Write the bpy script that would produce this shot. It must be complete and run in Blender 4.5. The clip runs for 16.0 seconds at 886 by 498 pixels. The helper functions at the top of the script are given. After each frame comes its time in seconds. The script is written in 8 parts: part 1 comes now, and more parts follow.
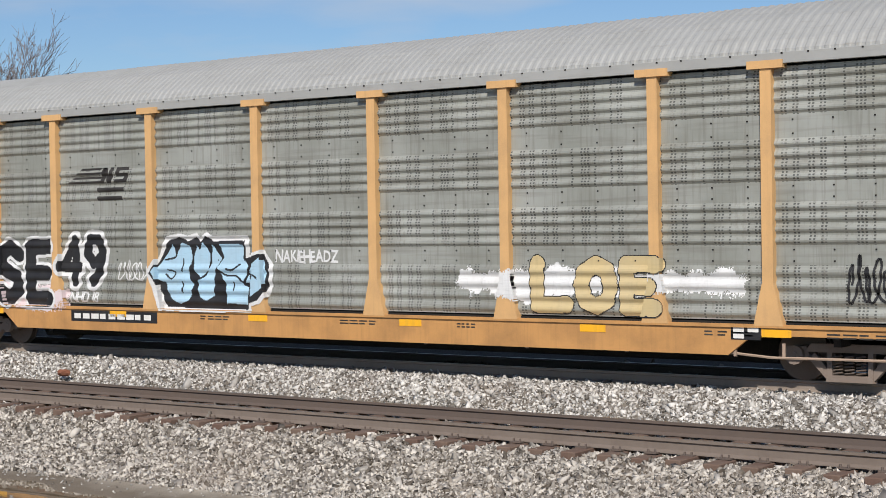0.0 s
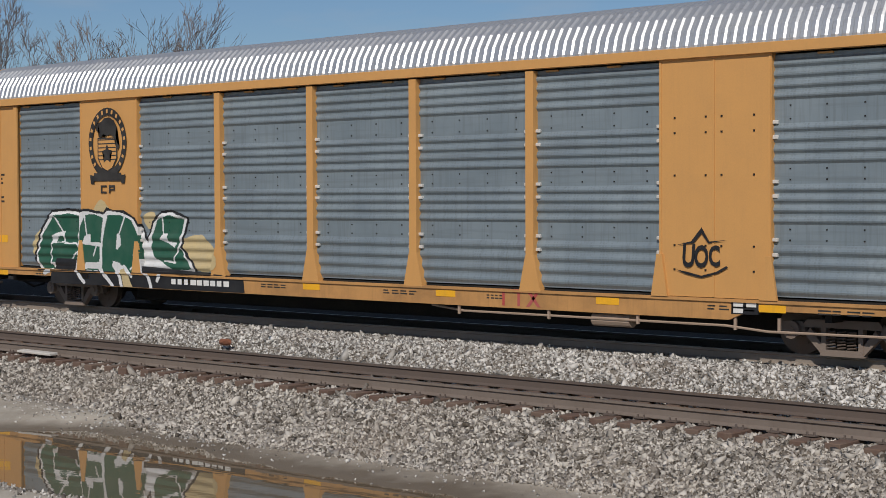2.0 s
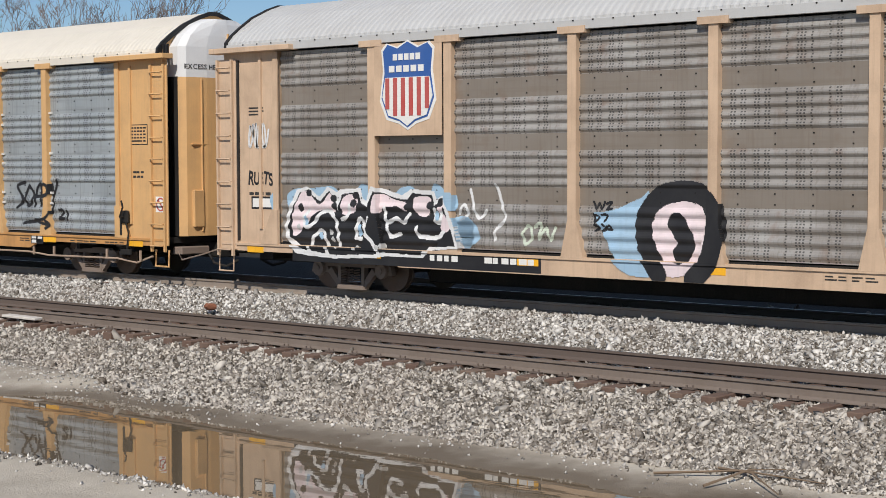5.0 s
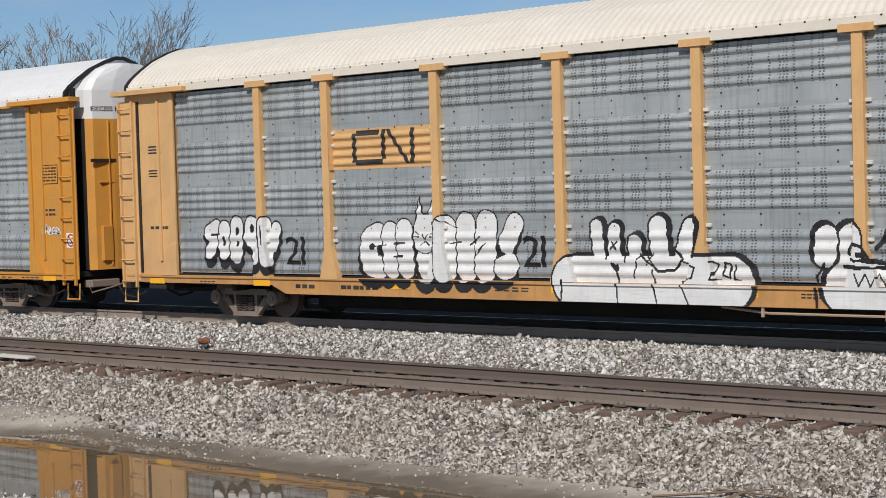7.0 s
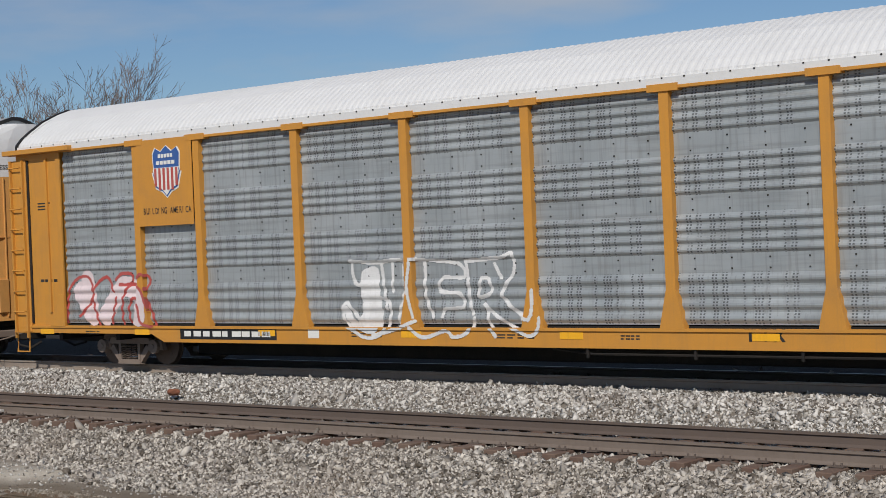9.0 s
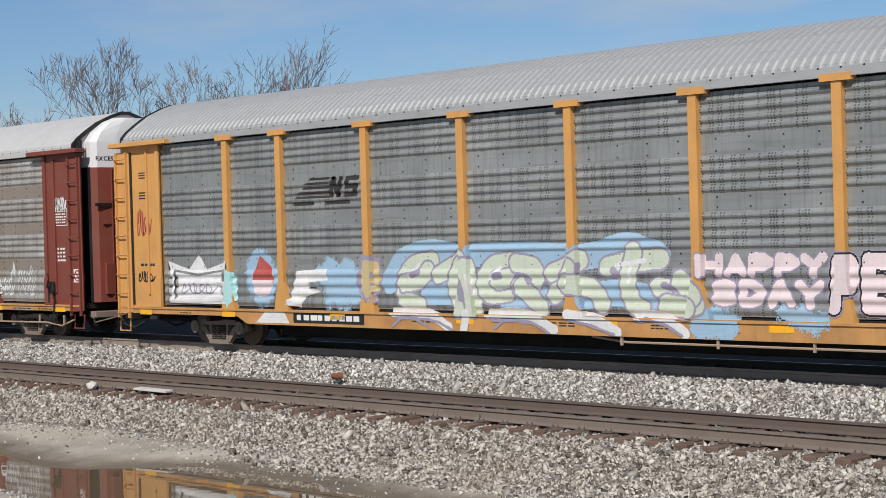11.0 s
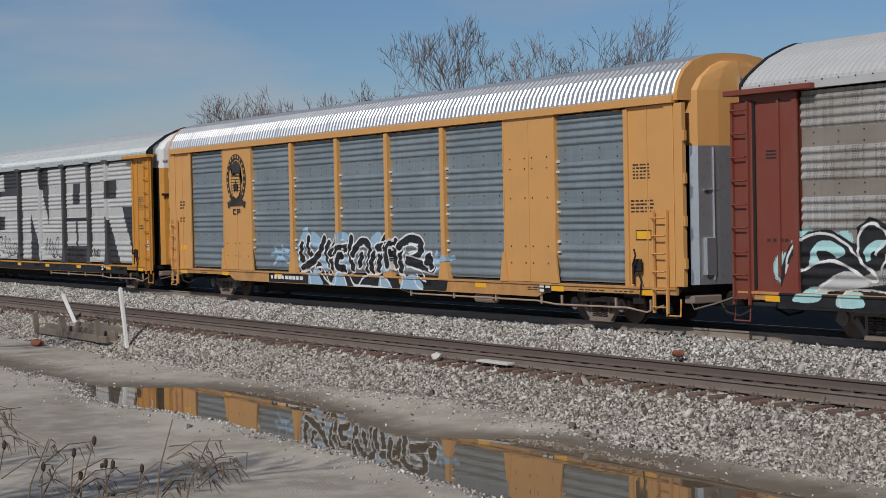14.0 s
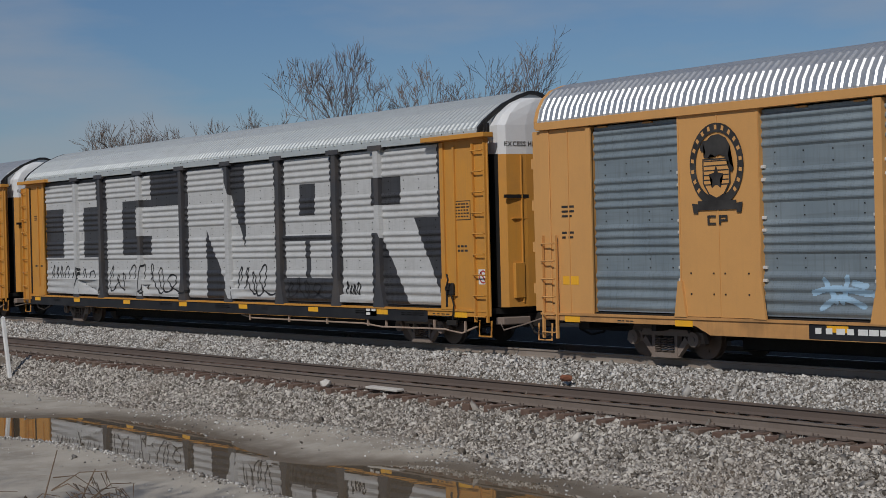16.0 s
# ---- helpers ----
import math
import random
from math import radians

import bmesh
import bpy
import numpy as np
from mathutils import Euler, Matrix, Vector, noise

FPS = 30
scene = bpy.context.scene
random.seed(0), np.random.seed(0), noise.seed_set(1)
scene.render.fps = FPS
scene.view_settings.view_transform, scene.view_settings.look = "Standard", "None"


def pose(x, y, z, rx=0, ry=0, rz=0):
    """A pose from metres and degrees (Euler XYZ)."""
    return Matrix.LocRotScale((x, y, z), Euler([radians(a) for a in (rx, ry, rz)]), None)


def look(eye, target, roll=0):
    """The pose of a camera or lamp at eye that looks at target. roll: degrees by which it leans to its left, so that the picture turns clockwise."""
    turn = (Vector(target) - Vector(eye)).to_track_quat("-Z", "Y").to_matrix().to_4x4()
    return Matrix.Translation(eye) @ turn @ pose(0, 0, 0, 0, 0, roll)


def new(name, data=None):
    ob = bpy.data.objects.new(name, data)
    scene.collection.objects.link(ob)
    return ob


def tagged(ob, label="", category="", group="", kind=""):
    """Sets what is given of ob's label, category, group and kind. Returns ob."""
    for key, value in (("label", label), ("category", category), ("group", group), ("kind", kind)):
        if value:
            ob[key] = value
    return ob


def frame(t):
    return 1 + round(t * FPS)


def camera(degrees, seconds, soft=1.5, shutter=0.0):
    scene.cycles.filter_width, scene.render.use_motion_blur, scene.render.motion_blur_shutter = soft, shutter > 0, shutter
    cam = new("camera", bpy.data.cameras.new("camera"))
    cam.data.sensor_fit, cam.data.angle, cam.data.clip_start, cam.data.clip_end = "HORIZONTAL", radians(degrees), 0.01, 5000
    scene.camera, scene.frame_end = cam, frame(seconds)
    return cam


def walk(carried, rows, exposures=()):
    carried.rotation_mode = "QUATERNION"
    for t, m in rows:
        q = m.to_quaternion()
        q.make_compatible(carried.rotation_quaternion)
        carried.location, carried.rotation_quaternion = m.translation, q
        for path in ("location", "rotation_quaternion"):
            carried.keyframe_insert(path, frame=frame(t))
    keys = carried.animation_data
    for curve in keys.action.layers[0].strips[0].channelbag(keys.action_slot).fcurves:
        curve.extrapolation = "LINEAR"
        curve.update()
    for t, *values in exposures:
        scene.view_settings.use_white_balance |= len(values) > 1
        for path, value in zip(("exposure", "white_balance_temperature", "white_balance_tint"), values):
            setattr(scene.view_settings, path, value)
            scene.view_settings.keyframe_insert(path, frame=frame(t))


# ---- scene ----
# The camera stands still and turns by hand; the freight train passes on the far track.
EYE = (0.0, 0.0, 2.548)
PATH = [(0, 36.07, -1.0, -0.92), (0.5, 37.43, -0.95, -1.13), (1, 38.5, -1.18, -0.98), (1.5, 40.03, -1.15, -0.49),
        (2, 41.6, -1.8, -0.22), (2.5, 41.63, -1.68, -0.5), (3, 41.43, -1.32, -1.06), (3.2, 41.62, -1.29, -0.94),
        (5.3, 41.03, -3.14, -0.17), (5.5, 41.22, -2.71, -0.94), (6, 41.34, -2.93, -1.53), (6.5, 41.19, -2.26, -2.33),
        (7, 40.78, -2.06, -1.66), (7.5, 40.73, -2.01, -1.42), (8, 39.33, -1.4, -1.48), (8.5, 38.93, -0.44, -2.02),
        (8.7, 39.26, -0.41, -2.19), (10.8, 43.28, -0.5, -1.34), (11, 45.39, -0.65, -1.61), (11.5, 49.15, -1.19, -0.57),
        (12, 52.73, -0.92, -0.49), (12.5, 54.74, -1.14, -0.58), (13, 56.18, -1.09, -0.4), (13.5, 56.86, -0.72, 0.0),
        (14, 57.36, -1.21, -1.13), (14.5, 57.79, -1.01, -1.29), (15, 57.1, -0.86, -1.43), (15.5, 55.74, -0.65, -1.79),
        (16, 53.43, -0.38, -1.39)]
EXPO = [(0.0, 0.10, 6500, 11.5), (0.7, 0.08, 6500, 11.5), (1.5, -0.32, 6500, 11.5), (3.2, -0.53, 6500, 11.5), (5.3, 0.0, 6500, 11), (6.5, -0.06, 6500, 11), (7.5, -0.18, 6500, 11), (8.7, -0.34, 6500, 11),
        (10.8, -0.04, 6500, 11), (11.5, -0.01, 6500, 11), (12.0, 0.12, 6500, 11), (13.0, 0.09, 6500, 11), (13.5, -0.09, 6450, 11), (14.0, -0.5, 6350, 11), (14.5, -0.78, 6300, 11), (15.5, -0.90, 6200, 11), (16.0, -0.80, 6250, 11)]
cam = camera(30.36, 16.0, soft=0.8)
walk(cam, [(t, pose(*EYE, 90 + p, 0, yw) @ pose(0, 0, 0, 0, 0, r)) for t, yw, p, r in PATH], exposures=EXPO)

# ---- light ----
SUN = Vector((0.42, -0.76, 0.75)).normalized()
world = bpy.data.worlds.new("sky")
scene.world = world
world.use_nodes = True
wn, wl = world.node_tree.nodes, world.node_tree.links
wn.clear()
w_out, w_bg, w_sky = wn.new("ShaderNodeOutputWorld"), wn.new("ShaderNodeBackground"), wn.new("ShaderNodeTexSky")
w_sky.sky_type, w_sky.sun_disc = "NISHITA", False
w_sky.sun_elevation = math.asin(SUN.z)
w_sky.sun_rotation = math.atan2(SUN.x, SUN.y)
w_sky.air_density, w_sky.dust_density, w_sky.ozone_density = 1.0, 0.15, 4.0
w_tc, w_map, w_n, w_r, w_mix = (wn.new("ShaderNodeTexCoord"), wn.new("ShaderNodeMapping"), wn.new("ShaderNodeTexNoise"),
                                wn.new("ShaderNodeValToRGB"), wn.new("ShaderNodeMix"))
w_map.inputs["Scale"].default_value = (1.6, 1.6, 7.0)
w_n.inputs["Scale"].default_value, w_n.inputs["Detail"].default_value = 2.2, 6.0
w_r.color_ramp.elements[0].position, w_r.color_ramp.elements[1].position = 0.47, 0.70
w_r.color_ramp.elements[1].color = (0.7, 0.7, 0.7, 1)
w_mix.data_type = "RGBA"
w_mix.inputs["B"].default_value = (7.0, 7.3, 7.8, 1)
wl.new(w_tc.outputs["Generated"], w_map.inputs["Vector"])
wl.new(w_map.outputs["Vector"], w_n.inputs["Vector"])
wl.new(w_n.outputs["Fac"], w_r.inputs["Fac"])
wl.new(w_r.outputs["Color"], w_mix.inputs["Factor"])
w_tint = wn.new("ShaderNodeMix")
w_tint.data_type, w_tint.blend_type = "RGBA", "MULTIPLY"
w_tint.inputs["Factor"].default_value = 1.0
w_tint.inputs["B"].default_value = (0.86, 0.98, 1.12, 1)
wl.new(w_sky.outputs["Color"], w_tint.inputs["A"])
wl.new(w_tint.outputs["Result"], w_mix.inputs["A"])
wl.new(w_mix.outputs["Result"], w_bg.inputs["Color"])
wl.new(w_bg.outputs["Background"], w_out.inputs["Surface"])
w_bg.inputs["Strength"].default_value = 0.074
sun_data = bpy.data.lights.new("sun", "SUN")
sun_data.energy, sun_data.angle, sun_data.color = 4.2, radians(0.6), (1.0, 0.95, 0.87)
sun = new("sun", sun_data)
sun.matrix_world = look(SUN * 60, (0, 0, 0))


# ---- materials ----
def nodes(name):
    m = bpy.data.materials.new(name)
    m.use_nodes = True
    t = m.node_tree
    return m, t, t.nodes["Principled BSDF"], t.nodes.new, t.links.new


def mixed(t, fac, a, b, mode="MIX"):
    mx = t.nodes.new("ShaderNodeMix")
    mx.data_type, mx.blend_type = "RGBA", mode
    for key, v in (("Factor", fac), ("A", a), ("B", b)):
        if isinstance(v, bpy.types.NodeSocket):
            t.links.new(v, mx.inputs[key])
        else:
            mx.inputs[key].default_value = v if key == "Factor" else (*v, 1)
    return mx.outputs["Result"]


def ramp(t, src, lo, hi, a=0.0, b=1.0):
    r = t.nodes.new("ShaderNodeMapRange")
    t.links.new(src, r.inputs["Value"])
    for key, v in (("From Min", lo), ("From Max", hi), ("To Min", a), ("To Max", b)):
        r.inputs[key].default_value = v
    return r.outputs["Result"]


def calc(t, op, a, b=0.0):
    n = t.nodes.new("ShaderNodeMath")
    n.operation = op
    for i, v in enumerate((a, b)):
        if isinstance(v, bpy.types.NodeSocket):
            t.links.new(v, n.inputs[i])
        else:
            n.inputs[i].default_value = v
    return n.outputs[0]


def coords(t, scale=(1, 1, 1), jitter=True):
    tc, mp = t.nodes.new("ShaderNodeTexCoord"), t.nodes.new("ShaderNodeMapping")
    t.links.new(tc.outputs["Object"], mp.inputs["Vector"])
    mp.inputs["Scale"].default_value = scale
    if jitter:
        oi, cb = t.nodes.new("ShaderNodeObjectInfo"), t.nodes.new("ShaderNodeCombineXYZ")
        far = calc(t, "MULTIPLY", oi.outputs["Random"], 40.0)
        t.links.new(far, cb.inputs[0])
        t.links.new(far, cb.inputs[2])
        t.links.new(cb.outputs[0], mp.inputs["Location"])
    return mp.outputs["Vector"]


def fbm(t, vec, scale, detail=4.0, rough=0.6):
    n = t.nodes.new("ShaderNodeTexNoise")
    t.links.new(vec, n.inputs["Vector"])
    n.inputs["Scale"].default_value, n.inputs["Detail"].default_value, n.inputs["Roughness"].default_value = scale, detail, rough
    return n.outputs["Fac"]


def bumped(t, bsdf, height, strength, dist=0.01):
    b = t.nodes.new("ShaderNodeBump")
    b.inputs["Strength"].default_value, b.inputs["Distance"].default_value = strength, dist
    t.links.new(height, b.inputs["Height"])
    t.links.new(b.outputs["Normal"], bsdf.inputs["Normal"])


def paint(name, col, dirt=(0.16, 0.12, 0.08), amount=0.35, rough=0.5, metal=0.0, streak=0.4, spec=0.4):
    """Weathered paint: blotches, vertical rain streaks and fine grain."""
    m, t, bsdf, _, link = nodes(name)
    blot = fbm(t, coords(t), 1.3, 5)
    run = fbm(t, coords(t, (9, 9, 0.5)), 1.5, 4)
    grain = fbm(t, coords(t), 38, 3)
    c = mixed(t, ramp(t, blot, 0.42, 0.75, 0, amount), col, dirt)
    c = mixed(t, ramp(t, run, 0.5, 0.8, 0, streak), c, tuple(0.55 * a + 0.45 * b for a, b in zip(dirt, col)))
    c = mixed(t, ramp(t, grain, 0.3, 0.7, 0, 0.16), c, tuple(min(1, 1.35 * v) for v in col))
    link(c, bsdf.inputs["Base Color"])
    link(ramp(t, grain, 0.3, 0.7, rough - 0.08, rough + 0.12), bsdf.inputs["Roughness"])
    bsdf.inputs["Metallic"].default_value = metal
    bsdf.inputs["Specular IOR Level"].default_value = spec
    bumped(t, bsdf, blot, 0.25, 0.01)
    return m


def sheet(name, col, pale, dirt, rust=0.0, metal=0.3, holes=0.72, bands=None):
    """Ribbed, perforated rack panel: galvanised, stained, with columns of small holes."""
    m, t, bsdf, _, link = nodes(name)
    v = coords(t)
    blot, run = fbm(t, v, 0.9, 5), fbm(t, coords(t, (14, 14, 0.7)), 1.2, 5)
    band = fbm(t, coords(t, (0.35, 0.35, 7)), 1.4, 3)
    c = mixed(t, ramp(t, blot, 0.35, 0.7), col, pale)
    c = mixed(t, ramp(t, run, 0.5, 0.75, 0, 0.55), c, dirt)
    c = mixed(t, ramp(t, band, 0.5, 0.75, 0, 0.5), c, dirt)
    if rust:
        c = mixed(t, ramp(t, fbm(t, v, 2.4, 6), 0.58, 0.72, 0, rust), c, (0.20, 0.09, 0.04))
    tc, sep = t.nodes.new("ShaderNodeTexCoord"), t.nodes.new("ShaderNodeSeparateXYZ")
    link(tc.outputs["Object"], sep.inputs[0])
    col = calc(t, "MULTIPLY", calc(t, "ADD", sep.outputs[0], 20.0), 1 / 0.062)
    fx = calc(t, "ABSOLUTE", calc(t, "SUBTRACT", calc(t, "FRACT", col), 0.5))
    fz = calc(t, "ABSOLUTE", calc(t, "SUBTRACT", calc(t, "FRACT", calc(t, "MULTIPLY", sep.outputs[2], 1 / 0.048)), 0.5))
    hole = calc(t, "MULTIPLY", calc(t, "LESS_THAN", fx, 0.27), calc(t, "LESS_THAN", fz, 0.27))
    cluster = calc(t, "LESS_THAN", calc(t, "ABSOLUTE", calc(t, "SUBTRACT", calc(t, "FRACT", calc(t, "MULTIPLY", calc(t, "FLOOR", col), 0.1)), 0.45)), 0.11)
    chance = calc(t, "FRACT", calc(t, "MULTIPLY", calc(t, "SINE", calc(t, "MULTIPLY", calc(t, "FLOOR", col), 12.99)), 437.58))
    hole = calc(t, "MULTIPLY", hole, calc(t, "MAXIMUM", cluster, calc(t, "GREATER_THAN", chance, 0.66)))
    ribbed = 1.0
    for mid, half in ((1.945, 0.15), (2.90, 0.15), (3.88, 0.175)):
        ribbed = calc(t, "MULTIPLY", calc(t, "GREATER_THAN", calc(t, "ABSOLUTE", calc(t, "SUBTRACT", sep.outputs[2], mid)), half), ribbed)
    hole = calc(t, "MULTIPLY", hole, ribbed)
    if bands:
        c = mixed(t, calc(t, "MULTIPLY", calc(t, "SUBTRACT", 1.0, ribbed), 0.7), c, bands)
    where = ramp(t, fbm(t, coords(t, (1.0, 1.0, 2.4)), 1.6, 3), 0.30, 0.48)
    c = mixed(t, calc(t, "MULTIPLY", calc(t, "MULTIPLY", hole, where), holes), c, (0.015, 0.015, 0.015))
    link(c, bsdf.inputs["Base Color"])
    bsdf.inputs["Metallic"].default_value = metal
    link(ramp(t, blot, 0.3, 0.7, 0.42, 0.62), bsdf.inputs["Roughness"])
    bumped(t, bsdf, blot, 0.2, 0.01)
    return m


def spray(name, col, fade=0.25):
    """Sprayed paint, faded and dusty."""
    m, t, bsdf, _, link = nodes(name)
    v = coords(t)
    c = mixed(t, ramp(t, fbm(t, v, 2.0, 5), 0.4, 0.75, 0, fade), col, (0.32, 0.31, 0.28))
    c = mixed(t, ramp(t, fbm(t, coords(t, (12, 12, 0.8)), 1.4, 4), 0.52, 0.75, 0, fade), c, tuple(0.6 * k for k in col))
    c = mixed(t, ramp(t, fbm(t, coords(t, (2.2, 2.2, 24)), 1.5, 3), 0.53, 0.68, 0, fade * 1.2), c, tuple(0.62 * k + 0.02 for k in col))
    link(c, bsdf.inputs["Base Color"])
    bsdf.inputs["Roughness"].default_value = 0.62
    return m


def metal_sheet(name, col, rough, metal):
    m, t, bsdf, _, link = nodes(name)
    n, st = fbm(t, coords(t), 1.2, 5), fbm(t, coords(t, (0.8, 6, 6)), 2, 5)
    c = mixed(t, ramp(t, n, 0.4, 0.7, 0, 0.5), col, tuple(0.72 * k for k in col))
    c = mixed(t, ramp(t, st, 0.55, 0.8, 0, 0.4), c, (0.22, 0.2, 0.17))
    link(c, bsdf.inputs["Base Color"])
    bsdf.inputs["Metallic"].default_value = metal
    link(ramp(t, n, 0.3, 0.7, rough - 0.06, rough + 0.1), bsdf.inputs["Roughness"])
    return m


YEL = paint("rack_yellow", (0.60, 0.305, 0.09), amount=0.28, streak=0.3)
PALE = paint("rack_faded_yellow", (0.62, 0.37, 0.16), amount=0.3, streak=0.35)
ORA = paint("rack_orange", (0.56, 0.255, 0.04), amount=0.25, streak=0.35)
TAN = paint("rack_tan", (0.57, 0.41, 0.28), dirt=(0.14, 0.09, 0.06), amount=0.4, streak=0.5)
CPY = paint("clean_yellow", (0.60, 0.31, 0.10), amount=0.12, streak=0.12)
BRN = paint("rack_brown", (0.19, 0.045, 0.03), amount=0.3, streak=0.3)
GRY = sheet("panel_green_grey", (0.30, 0.305, 0.265), (0.40, 0.41, 0.375), (0.18, 0.165, 0.135))
SIL = sheet("panel_silver_grey", (0.33, 0.36, 0.37), (0.42, 0.45, 0.46), (0.2, 0.2, 0.19))
BLU = sheet("panel_blue_grey", (0.215, 0.262, 0.288), (0.26, 0.31, 0.335), (0.15, 0.17, 0.18), holes=0.12)
DIR = sheet("panel_dirty_brown", (0.29, 0.265, 0.235), (0.40, 0.385, 0.36), (0.16, 0.125, 0.095), rust=0.4, bands=(0.23, 0.185, 0.14))
WPN = sheet("panel_pale_brown", (0.36, 0.335, 0.30), (0.50, 0.495, 0.48), (0.23, 0.175, 0.12), bands=(0.25, 0.20, 0.15))
FGR = sheet("panel_grey", (0.25, 0.265, 0.26), (0.32, 0.335, 0.33), (0.14, 0.14, 0.13))
R_MAT = metal_sheet("roof_matte_grey", (0.40, 0.40, 0.38), 0.6, 0.25)
R_GAL = metal_sheet("roof_galvanised", (0.68, 0.685, 0.68), 0.40, 0.75)
R_BRT = metal_sheet("roof_bright_zinc", (0.64, 0.665, 0.645), 0.42, 0.5)
R_FGR = metal_sheet("roof_dull_galvanised", (0.48, 0.485, 0.475), 0.46, 0.4)
R_PAL = paint("roof_pale_grey", (0.46, 0.46, 0.45), amount=0.15, streak=0.1)
R_CRM = paint("roof_cream", (0.66, 0.61, 0.52), amount=0.12, streak=0.1)
R_WHT = paint("roof_white", (0.66, 0.66, 0.65), amount=0.08, streak=0.08)
BLK = paint("black_paint_and_shade", (0.012, 0.012, 0.013), dirt=(0.06, 0.05, 0.04), amount=0.4, rough=0.55)
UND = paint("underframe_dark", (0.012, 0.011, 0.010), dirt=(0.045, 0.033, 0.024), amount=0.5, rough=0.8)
TRK = paint("truck_iron", (0.22, 0.175, 0.145), dirt=(0.15, 0.1, 0.07), amount=0.5, rough=0.8)
WHE = paint("wheel_steel", (0.15, 0.12, 0.10), dirt=(0.17, 0.09, 0.05), amount=0.6, rough=0.6, metal=0.5)
REF = paint("reflector_yellow", (0.85, 0.42, 0.02), amount=0.1, rough=0.35)
GAL = metal_sheet("galvanised", (0.62, 0.65, 0.68), 0.35, 0.8)
WHT = spray("white_spray", (0.72, 0.72, 0.71), 0.32)
PNK = spray("pink_white_spray", (0.74, 0.62, 0.63))
INK = spray("black_spray", (0.010, 0.010, 0.012), 0.05)
SKB = spray("pale_blue_spray", (0.38, 0.58, 0.72))
LBL = spray("light_blue_spray", (0.31, 0.47, 0.61))
AQU = spray("aqua_spray", (0.40, 0.66, 0.66))
GRN = spray("green_spray", (0.011, 0.088, 0.050), 0.12)
LIM = spray("pale_green_spray", (0.56, 0.62, 0.50))
GLD = spray("beige_spray", (0.55, 0.43, 0.22))
RED = spray("red_spray", (0.40, 0.06, 0.05))
PUR = spray("mauve_spray", (0.30, 0.27, 0.37))
ORG = spray("orange_spray", (0.70, 0.22, 0.02))
STN = spray("stencil_black", (0.02, 0.017, 0.015), 0.12)
STW = spray("stencil_white", (0.75, 0.74, 0.70), 0.15)
SGB = spray("sign_blue", (0.03, 0.10, 0.32), 0.1)
STWC = paint("pale_clip", (0.6, 0.58, 0.54), amount=0.2)
DRK = sheet("panel_black_paint", (0.05, 0.05, 0.055), (0.075, 0.075, 0.08), (0.03, 0.03, 0.03))
DGP = paint("dark_post", (0.05, 0.05, 0.055), amount=0.3)
BWH = spray("dirty_white_spray", (0.50, 0.50, 0.49), 0.35)
SDY = paint("dirty_yellow_sill", (0.52, 0.27, 0.095), dirt=(0.13, 0.075, 0.04), amount=0.55, streak=0.55)
PIP = paint("pipe_pale_rust", (0.38, 0.28, 0.21), amount=0.4)
TNS = spray("tan_spray", (0.36, 0.27, 0.20), 0.4)
SGR = spray("sign_red", (0.45, 0.07, 0.06), 0.2)


# ---- mesh helpers ----
def part(name, bm, material, parent=None, label=""):
    me = bpy.data.meshes.new(name)
    bm.to_mesh(me)
    bm.free()
    for mt in material if isinstance(material, (list, tuple)) else (material,):
        me.materials.append(mt)
    return again(name, me, parent, label)


def again(name, me, parent=None, label="", m=None):
    ob = new(name, me)
    ob.parent = parent
    if m is not None:
        ob.matrix_basis = m
    if label:
        ob["label"] = label
    return ob


def box(bm, x0, x1, y0, y1, z0, z1, bevel=0.0, mat=0):
    vs = [bm.verts.new((x, y, z)) for z in (z0, z1) for y in (y0, y1) for x in (x0, x1)]
    fs = [bm.faces.new([vs[i] for i in f]) for f in ((0, 2, 3, 1), (4, 5, 7, 6), (0, 1, 5, 4), (2, 6, 7, 3), (0, 4, 6, 2), (1, 3, 7, 5))]
    if bevel:
        es = list({e for f in fs for e in f.edges})
        fs = bmesh.ops.bevel(bm, geom=es, offset=bevel, segments=1, affect="EDGES")["faces"]
    for f in fs:
        f.material_index = mat
    return vs


def prism(bm, pts, y0, y1):
    """A solid from an outline in x, z between two depths."""
    a, b = [bm.verts.new((x, y0, z)) for x, z in pts], [bm.verts.new((x, y1, z)) for x, z in pts]
    bm.faces.new(a)
    bm.faces.new(b[::-1])
    for i in range(len(pts)):
        j = (i + 1) % len(pts)
        bm.faces.new((a[j], a[i], b[i], b[j]))


def tube(bm, pts, r, sides=6, r2=None):
    rings = []
    for k, p in enumerate(pts):
        p = Vector(p)
        d = (Vector(pts[min(k + 1, len(pts) - 1)]) - Vector(pts[max(k - 1, 0)])).normalized()
        u = d.orthogonal().normalized()
        w = d.cross(u)
        rr = r if r2 is None else r + (r2 - r) * k / (len(pts) - 1)
        rings.append([bm.verts.new(p + rr * (u * math.cos(a) + w * math.sin(a))) for a in (2 * math.pi * i / sides for i in range(sides))])
    for a, b in zip(rings, rings[1:]):
        for i in range(sides):
            bm.faces.new((a[i], a[(i + 1) % sides], b[(i + 1) % sides], b[i]))
    bm.faces.new(rings[0][::-1])
    bm.faces.new(rings[-1])


